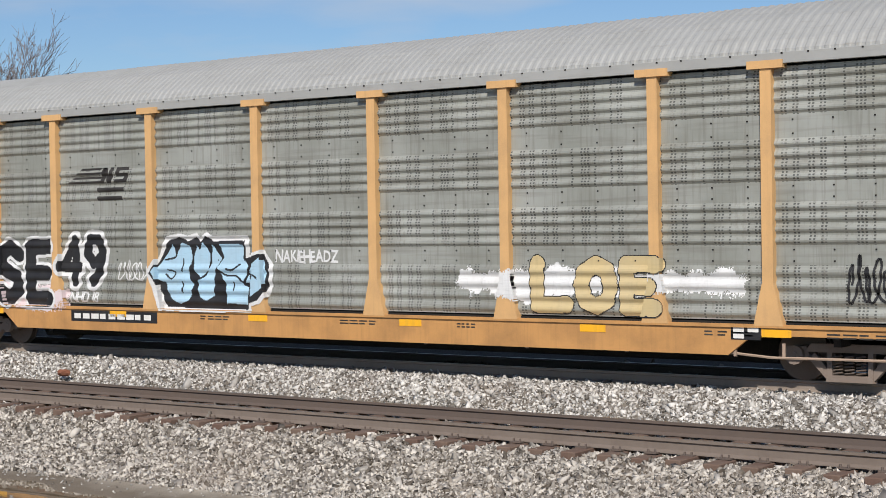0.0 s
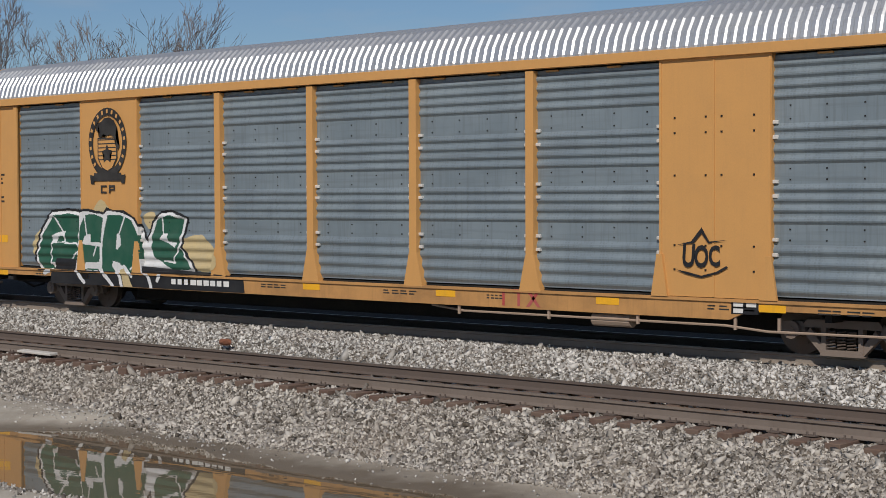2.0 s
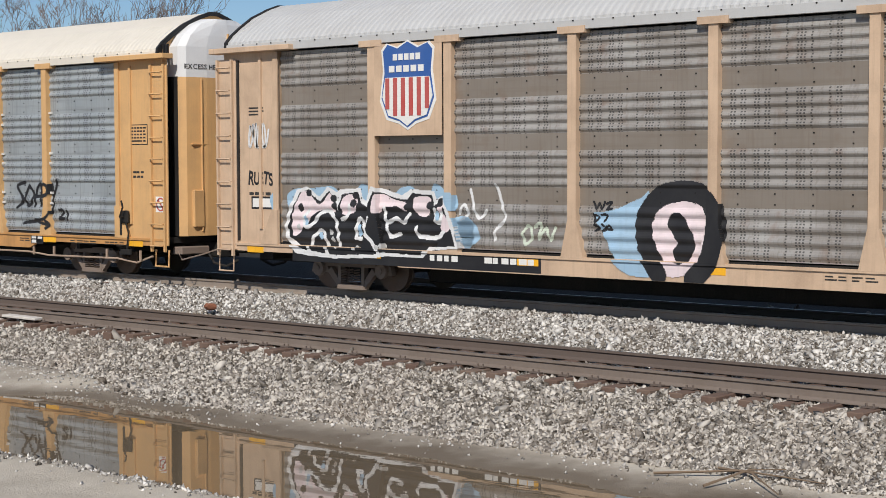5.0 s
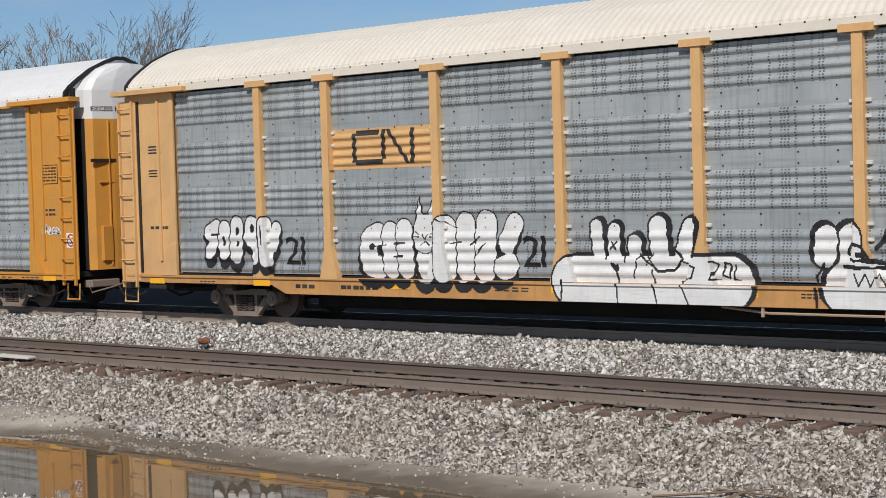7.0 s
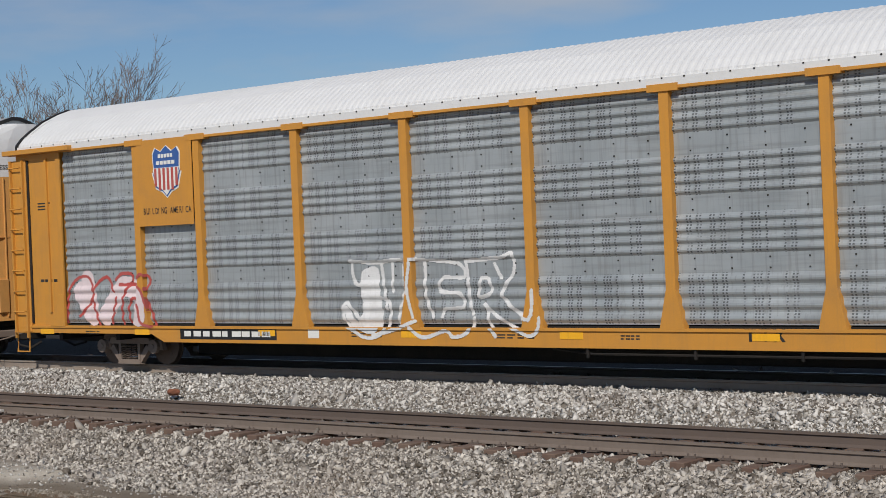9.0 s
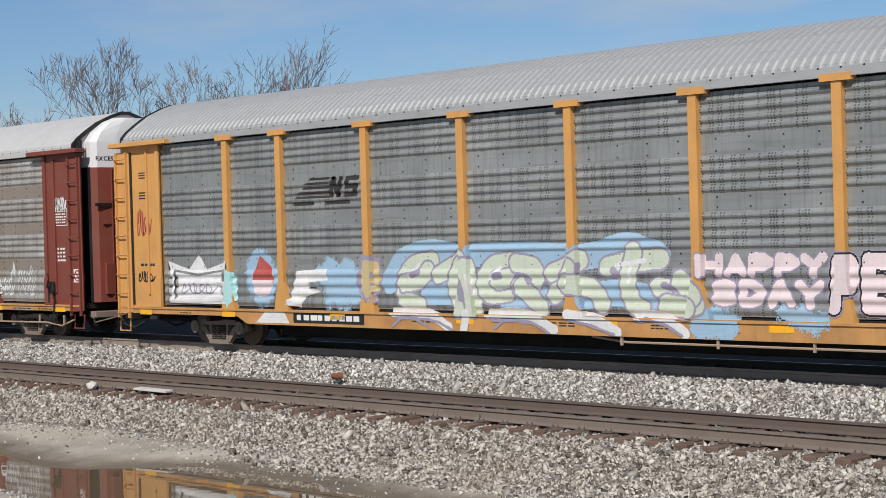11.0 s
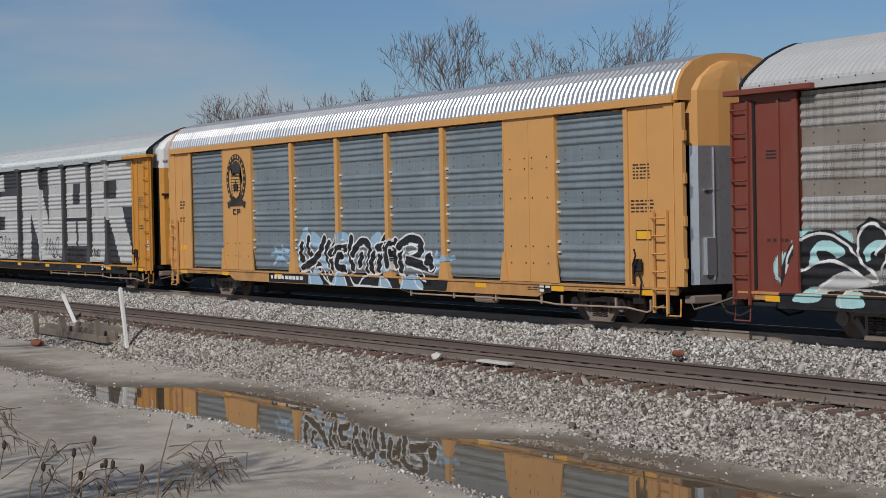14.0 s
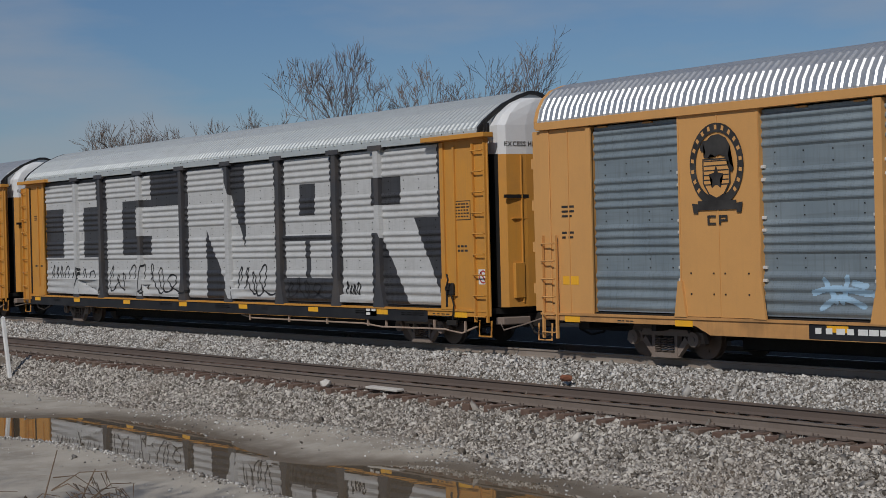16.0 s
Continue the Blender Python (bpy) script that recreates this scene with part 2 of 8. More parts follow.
def disc(bm, x, z, r, y0, y1, n=20):
    """A wheel-like cylinder with its axis along y."""
    a = [bm.verts.new((x + r * math.cos(2 * math.pi * i / n), y0, z + r * math.sin(2 * math.pi * i / n))) for i in range(n)]
    b = [bm.verts.new((v.co.x, y1, v.co.z)) for v in a]
    bm.faces.new(a)
    bm.faces.new(b[::-1])
    for i in range(n):
        bm.faces.new((a[(i + 1) % n], a[i], b[i], b[(i + 1) % n]))


# ---- the rack cars ----
PITCH, TRAIN_Y = 28.5, 24.33
POSTS = (-8.98, -7.05, -4.22, -1.40, 1.40, 4.22, 7.05, 8.98)
EDGE, SIDE = 11.65, 1.55
SILL0, SILL1, TOP = 0.56, 0.90, 4.78


def rib_profile():
    """Heights and depths of one bay's sheets: four ribbed sheets with flat bands between them."""
    rows, z0, span = [], 0.96, TOP - 0.96
    for a, b in ((0.0, 0.22), (0.295, 0.47), (0.545, 0.72), (0.81, 0.985)):
        n, lo, hi = 4, z0 + a * span, z0 + b * span
        p = (hi - lo) / n
        rows.append((lo - 0.004, 0.0))
        for k in range(n):
            c = lo + k * p
            rows += [(c + u * p, d) for u, d in ((0.08, 0.0), (0.22, 0.016), (0.34, 0.032), (0.48, 0.038), (0.64, 0.030), (0.80, 0.013), (0.94, 0.0))]
    rows.append((TOP, 0.0))
    return rows


RIBS = rib_profile()
RIB_Z, RIB_D = [r[0] for r in RIBS], [r[1] for r in RIBS]


def near_face(x, z):
    """Distance of the near side's surface from the car's middle plane."""
    if z < SILL1:
        return 1.60
    for p in POSTS:
        if abs(x - p) < (0.11 if z > 1.55 else 0.11 + 0.16 * (1.55 - z) / 0.65):
            return 1.632
    if abs(x) > EDGE:
        return 1.57
    return 1.50 + float(np.interp(z, RIB_Z, RIB_D))


MESHES = {}


def bay_mesh(w, mat):
    key = ("bay", round(w, 2), mat.name)
    if key not in MESHES:
        bm = bmesh.new()
        prev = None
        for z, dpt in RIBS:
            row = [bm.verts.new((x, -1.50 - dpt, z)) for x in (-w / 2, w / 2)] + [bm.verts.new((x, -1.46, z)) for x in (w / 2, -w / 2)]
            if prev:
                for i in range(4):
                    bm.faces.new((prev[i], prev[(i + 1) % 4], row[(i + 1) % 4], row[i]))
            else:
                bm.faces.new(row[::-1])
            prev = row
        bm.faces.new(prev)
        # bolt heads along the flat bands
        for fz in (0.235, 0.28, 0.485, 0.53, 0.735, 0.79):
            z = 0.96 + fz * (TOP - 0.96)
            n = max(3, round(w / 0.62))
            for k in range(n):
                x = -w / 2 + (k + 0.5) * w / n
                box(bm, x - 0.012, x + 0.012, -1.512, -1.499, z - 0.012, z + 0.012, mat=1)
        me = bpy.data.meshes.new("panel")
        bm.to_mesh(me)
        bm.free()
        me.materials.append(mat)
        me.materials.append(UND)
        MESHES[key] = me
    return MESHES[key]


def post_mesh(mat, cap):
    key = ("post", mat.name, cap)
    if key not in MESHES:
        bm = bmesh.new()
        prism(bm, [(-0.09, 1.5), (0.09, 1.5), (0.09, TOP), (-0.09, TOP)], -1.63, -1.47)
        prism(bm, [(-0.24, SILL1 - 0.02), (0.24, SILL1 - 0.02), (0.095, 1.52), (-0.095, 1.52)], -1.632, -1.47)
        if cap:
            prism(bm, [(-0.29, TOP - 0.03), (0.29, TOP - 0.03), (0.29, TOP + 0.09), (-0.29, TOP + 0.09)], -1.66, -1.47)
        me = bpy.data.meshes.new("post")
        bm.to_mesh(me)
        bm.free()
        me.materials.append(mat)
        MESHES[key] = me
    return MESHES[key]


ROOF = [(-1.60, 4.86), (-1.58, 5.03), (-1.44, 5.18), (-1.20, 5.36), (-0.87, 5.58), (-0.42, 5.78), (-0.12, 5.88)]
ROOF += [(-y, z) for y, z in ROOF[::-1]]
ROUND_ROOF = [(-1.60, 4.86), (-1.59, 5.02), (-1.52, 5.26), (-1.37, 5.50), (-1.14, 5.69), (-0.76, 5.82), (-0.3, 5.88)]
ROUND_ROOF += [(-y, z) for y, z in ROUND_ROOF[::-1]]


def roof_mesh(mat, cap_mat, pitch, amp, half, cap, prof):
    """Ribbed roof sheets in lapped lengths; ribs fade into a plain strip over the eaves."""
    key = ("roof", mat.name, cap_mat.name)
    if key not in MESHES:
        n = int(2 * half / pitch)
        step = 2 * half / n
        bm = bmesh.new()
        prev, xs = None, []
        for k in range(n):
            x, lap = -half + k * step, 0.003 if (k // 9) % 2 else 0.0
            xs += [(x, lap, 0), (x + 0.30 * step, lap, 0), (x + 0.46 * step, amp + lap, 0), (x + 0.80 * step, amp + lap, 0)]
        xs.append((half, 0.0, 0))
        if cap:
            xs = [(-half - cap, 0.015, 1), (-half - 0.001, 0.015, 1)] + xs + [(half + 0.001, 0.015, 1), (half + cap, 0.015, 1)]
        for x, d, mi in xs:
            row = []
            for y, z in prof:
                k = 0.0 if z < 4.9 else 1.0
                row.append(bm.verts.new((x, y * (1 + k * d / 1.6), z + k * d * (z - 4.86))))
            if prev:
                for i in range(len(prof) - 1):
                    bm.faces.new((prev[i], row[i], row[i + 1], prev[i + 1])).material_index = mi
            else:
                bm.faces.new(row)
            prev = row
        bm.faces.new(prev[::-1]).material_index = 1
        me = bpy.data.meshes.new("roof")
        bmesh.ops.recalc_face_normals(bm, faces=bm.faces)
        bm.to_mesh(me)
        bm.free()
        me.materials.append(mat)
        me.materials.append(cap_mat)
        MESHES[key] = me
    return MESHES[key]


def roof_seal(bm):
    """Black rubber edge round the roof's open end."""
    rows = []
    for x in (13.10, 13.17):
        for k in (1.03, 0.95):
            rows.append([bm.verts.new((x, y * k, 4.86 + (z - 4.86) * k + 0.02 * (k - 1))) for y, z in ROOF])
    a, b, c, d = rows
    for i in range(len(ROOF) - 1):
        for p, q in ((a, c), (c, d), (d, b), (b, a)):
            bm.faces.new((p[i], p[i + 1], q[i + 1], q[i]))
    for x in (13.2, 13.29):
        box(bm, x, x + 0.05, -1.52, -1.46, 4.86, 5.12)


def cached(key, name, mats, fn):
    if key not in MESHES:
        bm = bmesh.new()
        fn(bm)
        me = bpy.data.meshes.new(name)
        bm.to_mesh(me)
        bm.free()
        for mt in mats:
            me.materials.append(mt)
        MESHES[key] = me
    return MESHES[key]


def wheelset(bm):
    for s in (-1, 1):
        disc(bm, 0, 0, 0.42, s * 0.70, s * 0.80, 24)
        disc(bm, 0, 0, 0.45, s * 0.68, s * 0.70, 24)
        disc(bm, 0, 0, 0.13, s * 0.80, s * 0.90, 10)
        for k in range(4):
            a = k * math.pi / 2
            box(bm, 0.25 * math.cos(a) - 0.03, 0.25 * math.cos(a) + 0.03, s * 0.80 - 0.01, s * 0.80 + 0.01, 0.25 * math.sin(a) - 0.03, 0.25 * math.sin(a) + 0.03)
    tube(bm, [(0, -0.9, 0), (0, 0.9, 0)], 0.08, 8)


def side_frame(bm):
    """A cast side frame: arch bar, pedestals, sloping legs, spring seat, with open windows between."""
    y0, y1 = -1.10, -0.98
    prism(bm, [(-0.72, 0.47), (0.72, 0.47), (0.62, 0.60), (-0.62, 0.60)], y0, y1)
    prism(bm, [(-0.38, 0.03), (0.38, 0.03), (0.34, 0.13), (-0.34, 0.13)], y0 - 0.03, y1)
    for s in (-1, 1):
        prism(bm, [(s * 1.12, 0.34), (s * 0.62, 0.34), (s * 0.70, 0.56), (s * 1.05, 0.54)][::s], y0 + 0.004, y1 - 0.004)
        prism(bm, [(s * 0.66, 0.36), (s * 0.36, 0.05), (s * 0.30, 0.14), (s * 0.56, 0.46)][::s], y0 + 0.002, y1 - 0.002)
        prism(bm, [(s * 0.36, 0.10), (s * 0.28, 0.10), (s * 0.28, 0.50), (s * 0.36, 0.50)][::s], y0 - 0.01, y1)
        disc(bm, s * 0.865, 0.42, 0.15, -1.18, -1.09, 12)
        disc(bm, s * 0.865, 0.42, 0.06, -1.20, -1.18, 8)


def springs(bm):
    for x in (-0.18, 0, 0.18):
        for k in range(6):
            tube(bm, [(x - 0.075, -1.12, 0.155 + k * 0.05), (x + 0.075, -1.12, 0.175 + k * 0.05)], 0.016, 5)


def ladder(car, mat, x, z0, z1, n):
    def rails(bm):
        for dx in (-0.22, 0.22):
            box(bm, dx - 0.025, dx + 0.025, -1.68, -1.622, z0, z1)
    ld = again("ladder", cached(("ladder", mat.name, z0), "ladder", [mat], rails), car, "", Matrix.Translation((x, 0, 0)))
    rung = cached(("rung", mat.name), "rung", [mat], lambda bm: tube(bm, [(-0.22, -1.66, 0), (-0.2, -1.72, -0.02), (0.2, -1.72, -0.02), (0.22, -1.66, 0)], 0.017, 5))
    for k in range(n):
        again("rung", rung, ld, "", Matrix.Translation((0, 0, z0 + 0.15 + k * (z1 - z0 - 0.3) / (n - 1))))


def end_mesh(mat, top_mat, zsplit):
    """Curved end doors with a seam, a black slot, recess sides painted black as shade and a differently painted upper
    part.
    """
    def make(bm):
        xs = [(-1.50, 12.95), (-1.27, 12.95), (-1.26, 13.38), (-1.12, 13.50), (-0.6, 13.58), (-0.02, 13.60), (0.02, 13.60), (0.6, 13.58), (1.12, 13.50), (1.26, 13.38), (1.27, 12.95), (1.50, 12.95)]
        zs = [(0.95, 1, 0), (zsplit, 1, 0), (zsplit + 0.01, 1, 1), (5.08, 1.0, 1), (5.34, 0.86, 1), (5.60, 0.58, 1), (5.72, 0.34, 1), (5.73, 0.33, 1)]
        prev = None
        for z, k, mi in zs:
            row = [bm.verts.new((12.88 if k == 0.33 else x - (0.0 if k == 1 else 0.10 * (1 - k)), y * k, z)) for y, x in xs]
            if prev:
                for i in range(len(xs) - 1):
                    f = bm.faces.new((prev[i], prev[i + 1], row[i + 1], row[i]))
                    # black recess strips carry the shade between corner post and door
                    f.material_index = 2 if i in (0, 1, len(xs) - 3, len(xs) - 2) and z < 4.6 else mi
            prev = row
    return cached(("end", mat.name, top_mat.name), "end_door", [mat, top_mat, BLK], make)


def hand_brake(bm):
    box(bm, -0.13, 0.13, -1.70, -1.62, 1.22, 1.50, 0.02)
    tube(bm, [(0, -1.72, 1.36), (0, -1.80, 1.36)], 0.03, 6)
    tube(bm, [(-0.02, -1.79, 1.36), (0.10, -1.80, 1.58), (0.05, -1.80, 1.72)], 0.022, 5)
    tube(bm, [(0.05, -1.68, 1.24), (0.12, -1.66, 1.0), (0.06, -1.65, 0.75), (0.02, -1.64, 0.55)], 0.02, 5)
    box(bm, -0.16, 0.2, -1.68, -1.62, 0.52, 0.64, 0.01)
    box(bm, -0.2, -0.13, -1.66, -1.62, 0.95, 1.4, 0.01)


WHEELS, CARS = [], []
TURN = Matrix.Rotation(math.pi, 4, "Z")


def rack_car(label, idx, body, panel, roof, roof_cap, kind="bolted", sill=None, panels=None, end_top=None, pitch=0.155, amp=0.012, post=None, clips=False, end_low=None, zend=4.42, low=SILL0, gear_side=True):
    post = post or body
    car = new("autorack_car")
    tagged(car, label, "railcar", "autorack train")
    car.location = (-PITCH * idx + 82.85, TRAIN_Y, 0)
    sill = sill or (SDY if body in (PALE, YEL, CPY) else body)
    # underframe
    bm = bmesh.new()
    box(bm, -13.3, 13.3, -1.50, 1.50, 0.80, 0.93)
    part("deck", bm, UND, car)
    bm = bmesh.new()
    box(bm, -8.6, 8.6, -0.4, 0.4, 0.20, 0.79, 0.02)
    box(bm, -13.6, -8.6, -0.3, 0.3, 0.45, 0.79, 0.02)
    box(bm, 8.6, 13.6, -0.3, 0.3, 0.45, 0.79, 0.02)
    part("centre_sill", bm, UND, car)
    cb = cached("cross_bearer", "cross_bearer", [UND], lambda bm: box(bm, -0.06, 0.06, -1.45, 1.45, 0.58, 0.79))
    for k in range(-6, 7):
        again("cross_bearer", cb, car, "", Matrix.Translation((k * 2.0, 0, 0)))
    bm = bmesh.new()
    prism(bm, [(-13.3, 0.74), (-11.6, 0.73), (-8.7, 0.73), (-8.3, low), (8.3, low), (8.7, 0.73), (11.6, 0.73), (13.3, 0.74), (13.3, SILL1), (-13.3, SILL1)], -1.60, -1.53)
    box(bm, -13.3, 13.3, -1.63, -1.60, SILL1 - 0.05, SILL1 - 0.005)
    s1 = part("side_sill", bm, sill, car)
    again("side_sill", s1.data, car, "", TURN)
    bm = bmesh.new()
    tube(bm, [(1.6, -1.3, 0.52), (2.6, -1.54, 0.46), (8.2, -1.54, 0.46), (9.0, -1.56, 0.40), (11.6, -1.56, 0.42), (12.2, -1.5, 0.34), (12.7, -1.45, 0.5)], 0.022, 6)
    part("brake_pipe", bm, PIP if gear_side else UND, car)
    if kind == "welded":
        bm = bmesh.new()
        tube(bm, [(5.5, -1.42, 0.44), (5.6, -1.42, 0.44), (6.2, -1.42, 0.44), (6.3, -1.42, 0.44)], 0.12, 12)
        part("air_reservoir", bm, PIP, car)
    # side posts and panels
    for x in POSTS:
        if kind == "welded" and abs(abs(x) - 8.0) < 1.2:
            continue
        for m in (Matrix.Translation((x, 0, 0)), TURN @ Matrix.Translation((x, 0, 0))):
            again("post", post_mesh(post, kind == "bolted"), car, "", m)
    edges = (-EDGE, *POSTS, EDGE)
    for a, b in zip(edges, edges[1:]):
        c, w = (a + b) / 2, b - a
        if kind == "welded" and abs(abs(c) - 8.015) < 0.1:
            continue
        me = bay_mesh(w - 0.12, panel)
        for m in (Matrix.Translation((c, 0, 0)), TURN @ Matrix.Translation((c, 0, 0))):
            again("panel", me, car, "", m)
    if kind == "welded":
        def solid(bm):
            box(bm, -1.06, 1.06, -1.60, -1.46, SILL1 + 0.01, TOP + 0.12)
        seam = cached(("seam", body.name), "seam", [body], lambda bm: box(bm, -0.018, 0.018, -1.612, -1.602, SILL1 + 0.02, TOP))
        wing = cached(("wing", body.name), "gusset", [body], lambda bm: prism(bm, [(-0.16, SILL1), (0.16, SILL1), (0.05, 1.6), (-0.05, 1.6)], -1.65, -1.602))
        for x in (-8.015, 8.015):
            for dx in (-1.03, 0.0, 1.03):
                for m in (Matrix.Translation((x + dx, 0, 0)), TURN @ Matrix.Translation((x + dx, 0, 0))):
                    again("seam", seam, car, "", m)
                    if dx:
                        again("gusset", wing, car, "", m)
        me = cached(("solid", body.name), "solid_panel", [body], solid)
        for x in (-8.015, 8.015):
            for m in (Matrix.Translation((x, 0, 0)), TURN @ Matrix.Translation((x, 0, 0))):
                again("solid_panel", me, car, "", m)
        def bolts(bm, rows):
            for x in (-0.75, -0.15, 0.15, 0.75):
                for z in rows:
                    box(bm, x - 0.016, x + 0.016, -1.612, -1.60, z - 0.016, z + 0.016)
        for x, rows in ((-8.015, (1.35, 1.75)), (8.015, (1.35, 1.75, 2.9, 3.6, 3.85))):
            bo = cached(("bolts", x), "bolts", [UND], lambda bm: bolts(bm, rows))
            tagged(again("bolts", bo, car, "", Matrix.Translation((x, 0, 0))), kind="stuff")
        pale = cached("rail_clip", "rail_clip", [CPY], lambda bm: box(bm, -0.13, 0.13, -1.55, -1.50, TOP - 0.03, TOP + 0.0))
        for k in range(18):
            x = -11.3 + k * 1.33
            if 6.9 < abs(x) < 9.1:
                continue
            again("rail_clip", pale, car, "", Matrix.Translation((x, 0, 0)))
        bm = bmesh.new()
        box(bm, -13.3, 13.3, -1.665, -1.48, TOP + 0.03, TOP + 0.20, 0.006)
        r1 = part("top_rail", bm, body, car)
        again("top_rail", r1.data, car, "", TURN)
    if not gear_side:
        bm = bmesh.new()
        box(bm, -11.6, 11.6, -1.642, -1.5, TOP + 0.0, TOP + 0.055, 0.005)
        t1 = part("top_rail", bm, body, car)
        again("top_rail", t1.data, car, "", TURN)
    # end columns
    w0, w1 = EDGE, 13.25
    def column_parts():
        yield "end_column", lambda bm: box(bm, w0, w1, -1.57, -1.44, SILL1, TOP + 0.02)
        yield "edge_post", lambda bm: box(bm, w0 - 0.04, w0 + 0.1, -1.612, -1.572, SILL1, TOP)
        if kind == "bolted":
            yield "column_rib", lambda bm: box(bm, w0 + 0.45, w0 + 0.52, -1.61, -1.572, SILL1 + 0.3, TOP - 0.1)
            yield "corner_post", lambda bm: box(bm, w1 - 0.40, w1 + 0.18, -1.62, -1.574, 0.75, TOP - 0.1, 0.01)
            yield "top_bracket", lambda bm: box(bm, w0 - 0.55, w1 + 0.25, -1.78, -1.48, TOP + 0.02, TOP + 0.13, 0.01)
            # black strip on the column paints the shade of the gap beside the corner post
            yield "door_gap", lambda bm: box(bm, w1 - 0.47, w1 - 0.41, -1.60, -1.572, 0.95, TOP - 0.12)
            yield "gusset", lambda bm: prism(bm, [(w0 - 0.05, SILL1 - 0.01), (w0 + 0.46, SILL1 - 0.01), (w0 + 0.12, 1.60), (w0 - 0.05, 1.60)], -1.64, -1.573)
        else:
            yield "end_jamb", lambda bm: box(bm, w1 + 0.003, w1 + 0.26, -1.58, -1.46, 0.92, TOP + 0.02, 0.008)
            yield "hinge", lambda bm: [box(bm, w1 + 0.27, w1 + 0.33, -1.57, -1.50, z, z + 0.22) for z in (1.3, 2.2, 3.1, 4.0)]
            yield "seam", lambda bm: box(bm, w0 + 0.7, w0 + 0.73, -1.585, -1.572, SILL1, TOP)
            yield "corner_post", lambda bm: box(bm, w1 - 0.3, w1, -1.60, -1.572, SILL1, TOP + 0.025, 0.01)
    for nm, fn in column_parts():
        mt = BLK if nm == "door_gap" else body
        r = cached((nm, body.name, kind, 1), nm, [mt], fn)
        l = cached((nm, body.name, kind, -1), nm, [mt], lambda bm, fn=fn: (fn(bm), bmesh.ops.scale(bm, vec=(-1, 1, 1), verts=bm.verts), bmesh.ops.reverse_faces(bm, faces=bm.faces)))
        for mesh in (l,) if nm == "door_gap" else (r, l):
            again(nm, mesh, car)
            again(nm, mesh, car, "", TURN)
    # hand brake at the right end
    hb = cached("hand_brake", "hand_brake", [UND], hand_brake)
    if gear_side:
        again("hand_brake", hb, car, "dark hand brake gear", Matrix.Translation((12.0 if kind == "bolted" else 12.1, 0, 0)))
    # ladders
    if kind == "bolted":
        for x in (-13.15, 13.15):
            ladder(car, body, x, 0.62, TOP - 0.1, 9)
    else:
        for x in (-12.95, 12.85):
            ladder(car, body, x, 0.35, 2.55, 6)
    # ends and roof
    em = end_mesh(end_low or body, end_top or body, zend)
    low_mat = end_low or body
    gear = [("door_seam", low_mat, lambda bm: box(bm, 13.585, 13.63, -0.02, 0.02, 1.0, 5.4))]
    gear += [("door_rod", body if kind == "welded" else UND, lambda bm, y=y: tube(bm, [(13.64, y, 1.2), (13.64, y, 5.0)], 0.02, 6)) for y in (-0.06, 0.06)]
    gear += [("rod_keeper", UND, lambda bm, z=z: box(bm, 13.6, 13.66, -0.12, 0.12, z, z + 0.06)) for z in (1.5, 2.6, 3.7, 4.6)]
    gear += [("door_fold", low_mat, lambda bm, y=y: box(bm, 13.54, 13.592, y - 0.012, y + 0.012, 1.05, zend - 0.03)) for y in (-0.75, 0.75)]
    gear += [("door_lap", low_mat, lambda bm, y=y: box(bm, 13.52, 13.582, y - 0.40, y + 0.40, 2.95, 2.97)) for y in (-0.62, 0.62)]
    gear += [("locker", low_mat, lambda bm: box(bm, 13.50, 13.60, -1.0, -0.72, 1.15, 1.95, 0.01))]
    if body in (ORA, TAN, BRN):
        gear += [("door_slot", BLK, lambda bm, y=y: box(bm, 13.545, 13.585, y - 0.35, y + 0.35, 3.42, 3.50)) for y in (-0.9, 0.9)]
    for m in (Matrix.Identity(4), TURN):
        door = again("end_door", em, car, "", m)
        for k, (nm, mt, fn) in enumerate(gear):
            again(nm, cached((nm, k, mt.name, zend), nm, [mt], fn), door)
    again("roof", roof_mesh(roof, roof_cap, pitch, amp, *((13.12, 0, ROOF) if kind == "bolted" else (13.3, 0.12, ROUND_ROOF))), car)
    if kind == "bolted":
        seal = cached("roof_seal", "roof_seal", [BLK], roof_seal)
        eave = cached(("eave", roof.name), "eave_strip", [roof], lambda bm: box(bm, -13.1, 13.1, -1.635, -1.57, TOP + 0.03, 4.98, 0.006))
        rivet = cached("rivets", "rivets", [UND], lambda bm: [box(bm, k * 0.42 - 12.6, k * 0.42 - 12.57, -1.642, -1.634, 4.95, 4.975) for k in range(61)])
        tagged(again("rivets", rivet, car), kind="stuff")
        for m in (Matrix.Identity(4), TURN):
            again("roof_seal", seal, car, "", m)
            again("eave_strip", eave, car, "", m)
    # reflective strips along the sill
    def strip(bm):
        box(bm, -0.24, 0.24, -1.606, -1.60, 0.71, 0.83)
    rm = cached("reflector", "reflector", [REF], strip)
    for x in (-12.3, -9.0, -5.2, -1.4, 2.2, 5.9, 9.1, 12.3):
        again("reflector", rm, car, "", Matrix.Translation((x, 0, 0)))
    # trucks, couplers
    for x in (-10.05, 10.05):
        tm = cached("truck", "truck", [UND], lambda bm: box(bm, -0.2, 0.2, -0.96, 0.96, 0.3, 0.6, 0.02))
        truck = again("truck", tm, car, "rusty iron two-axle truck", Matrix.Translation((x, 0, 0)))
        fm = cached("frame", "side_frame", [TRK], side_frame)
        again("side_frame", fm, truck)
        again("side_frame", fm, truck, "", TURN)
        tagged(again("spring_nest", cached("spring", "spring_nest", [WHE], springs), truck), kind="stuff")
        wm = cached("wheelset", "wheelset", [WHE], wheelset)
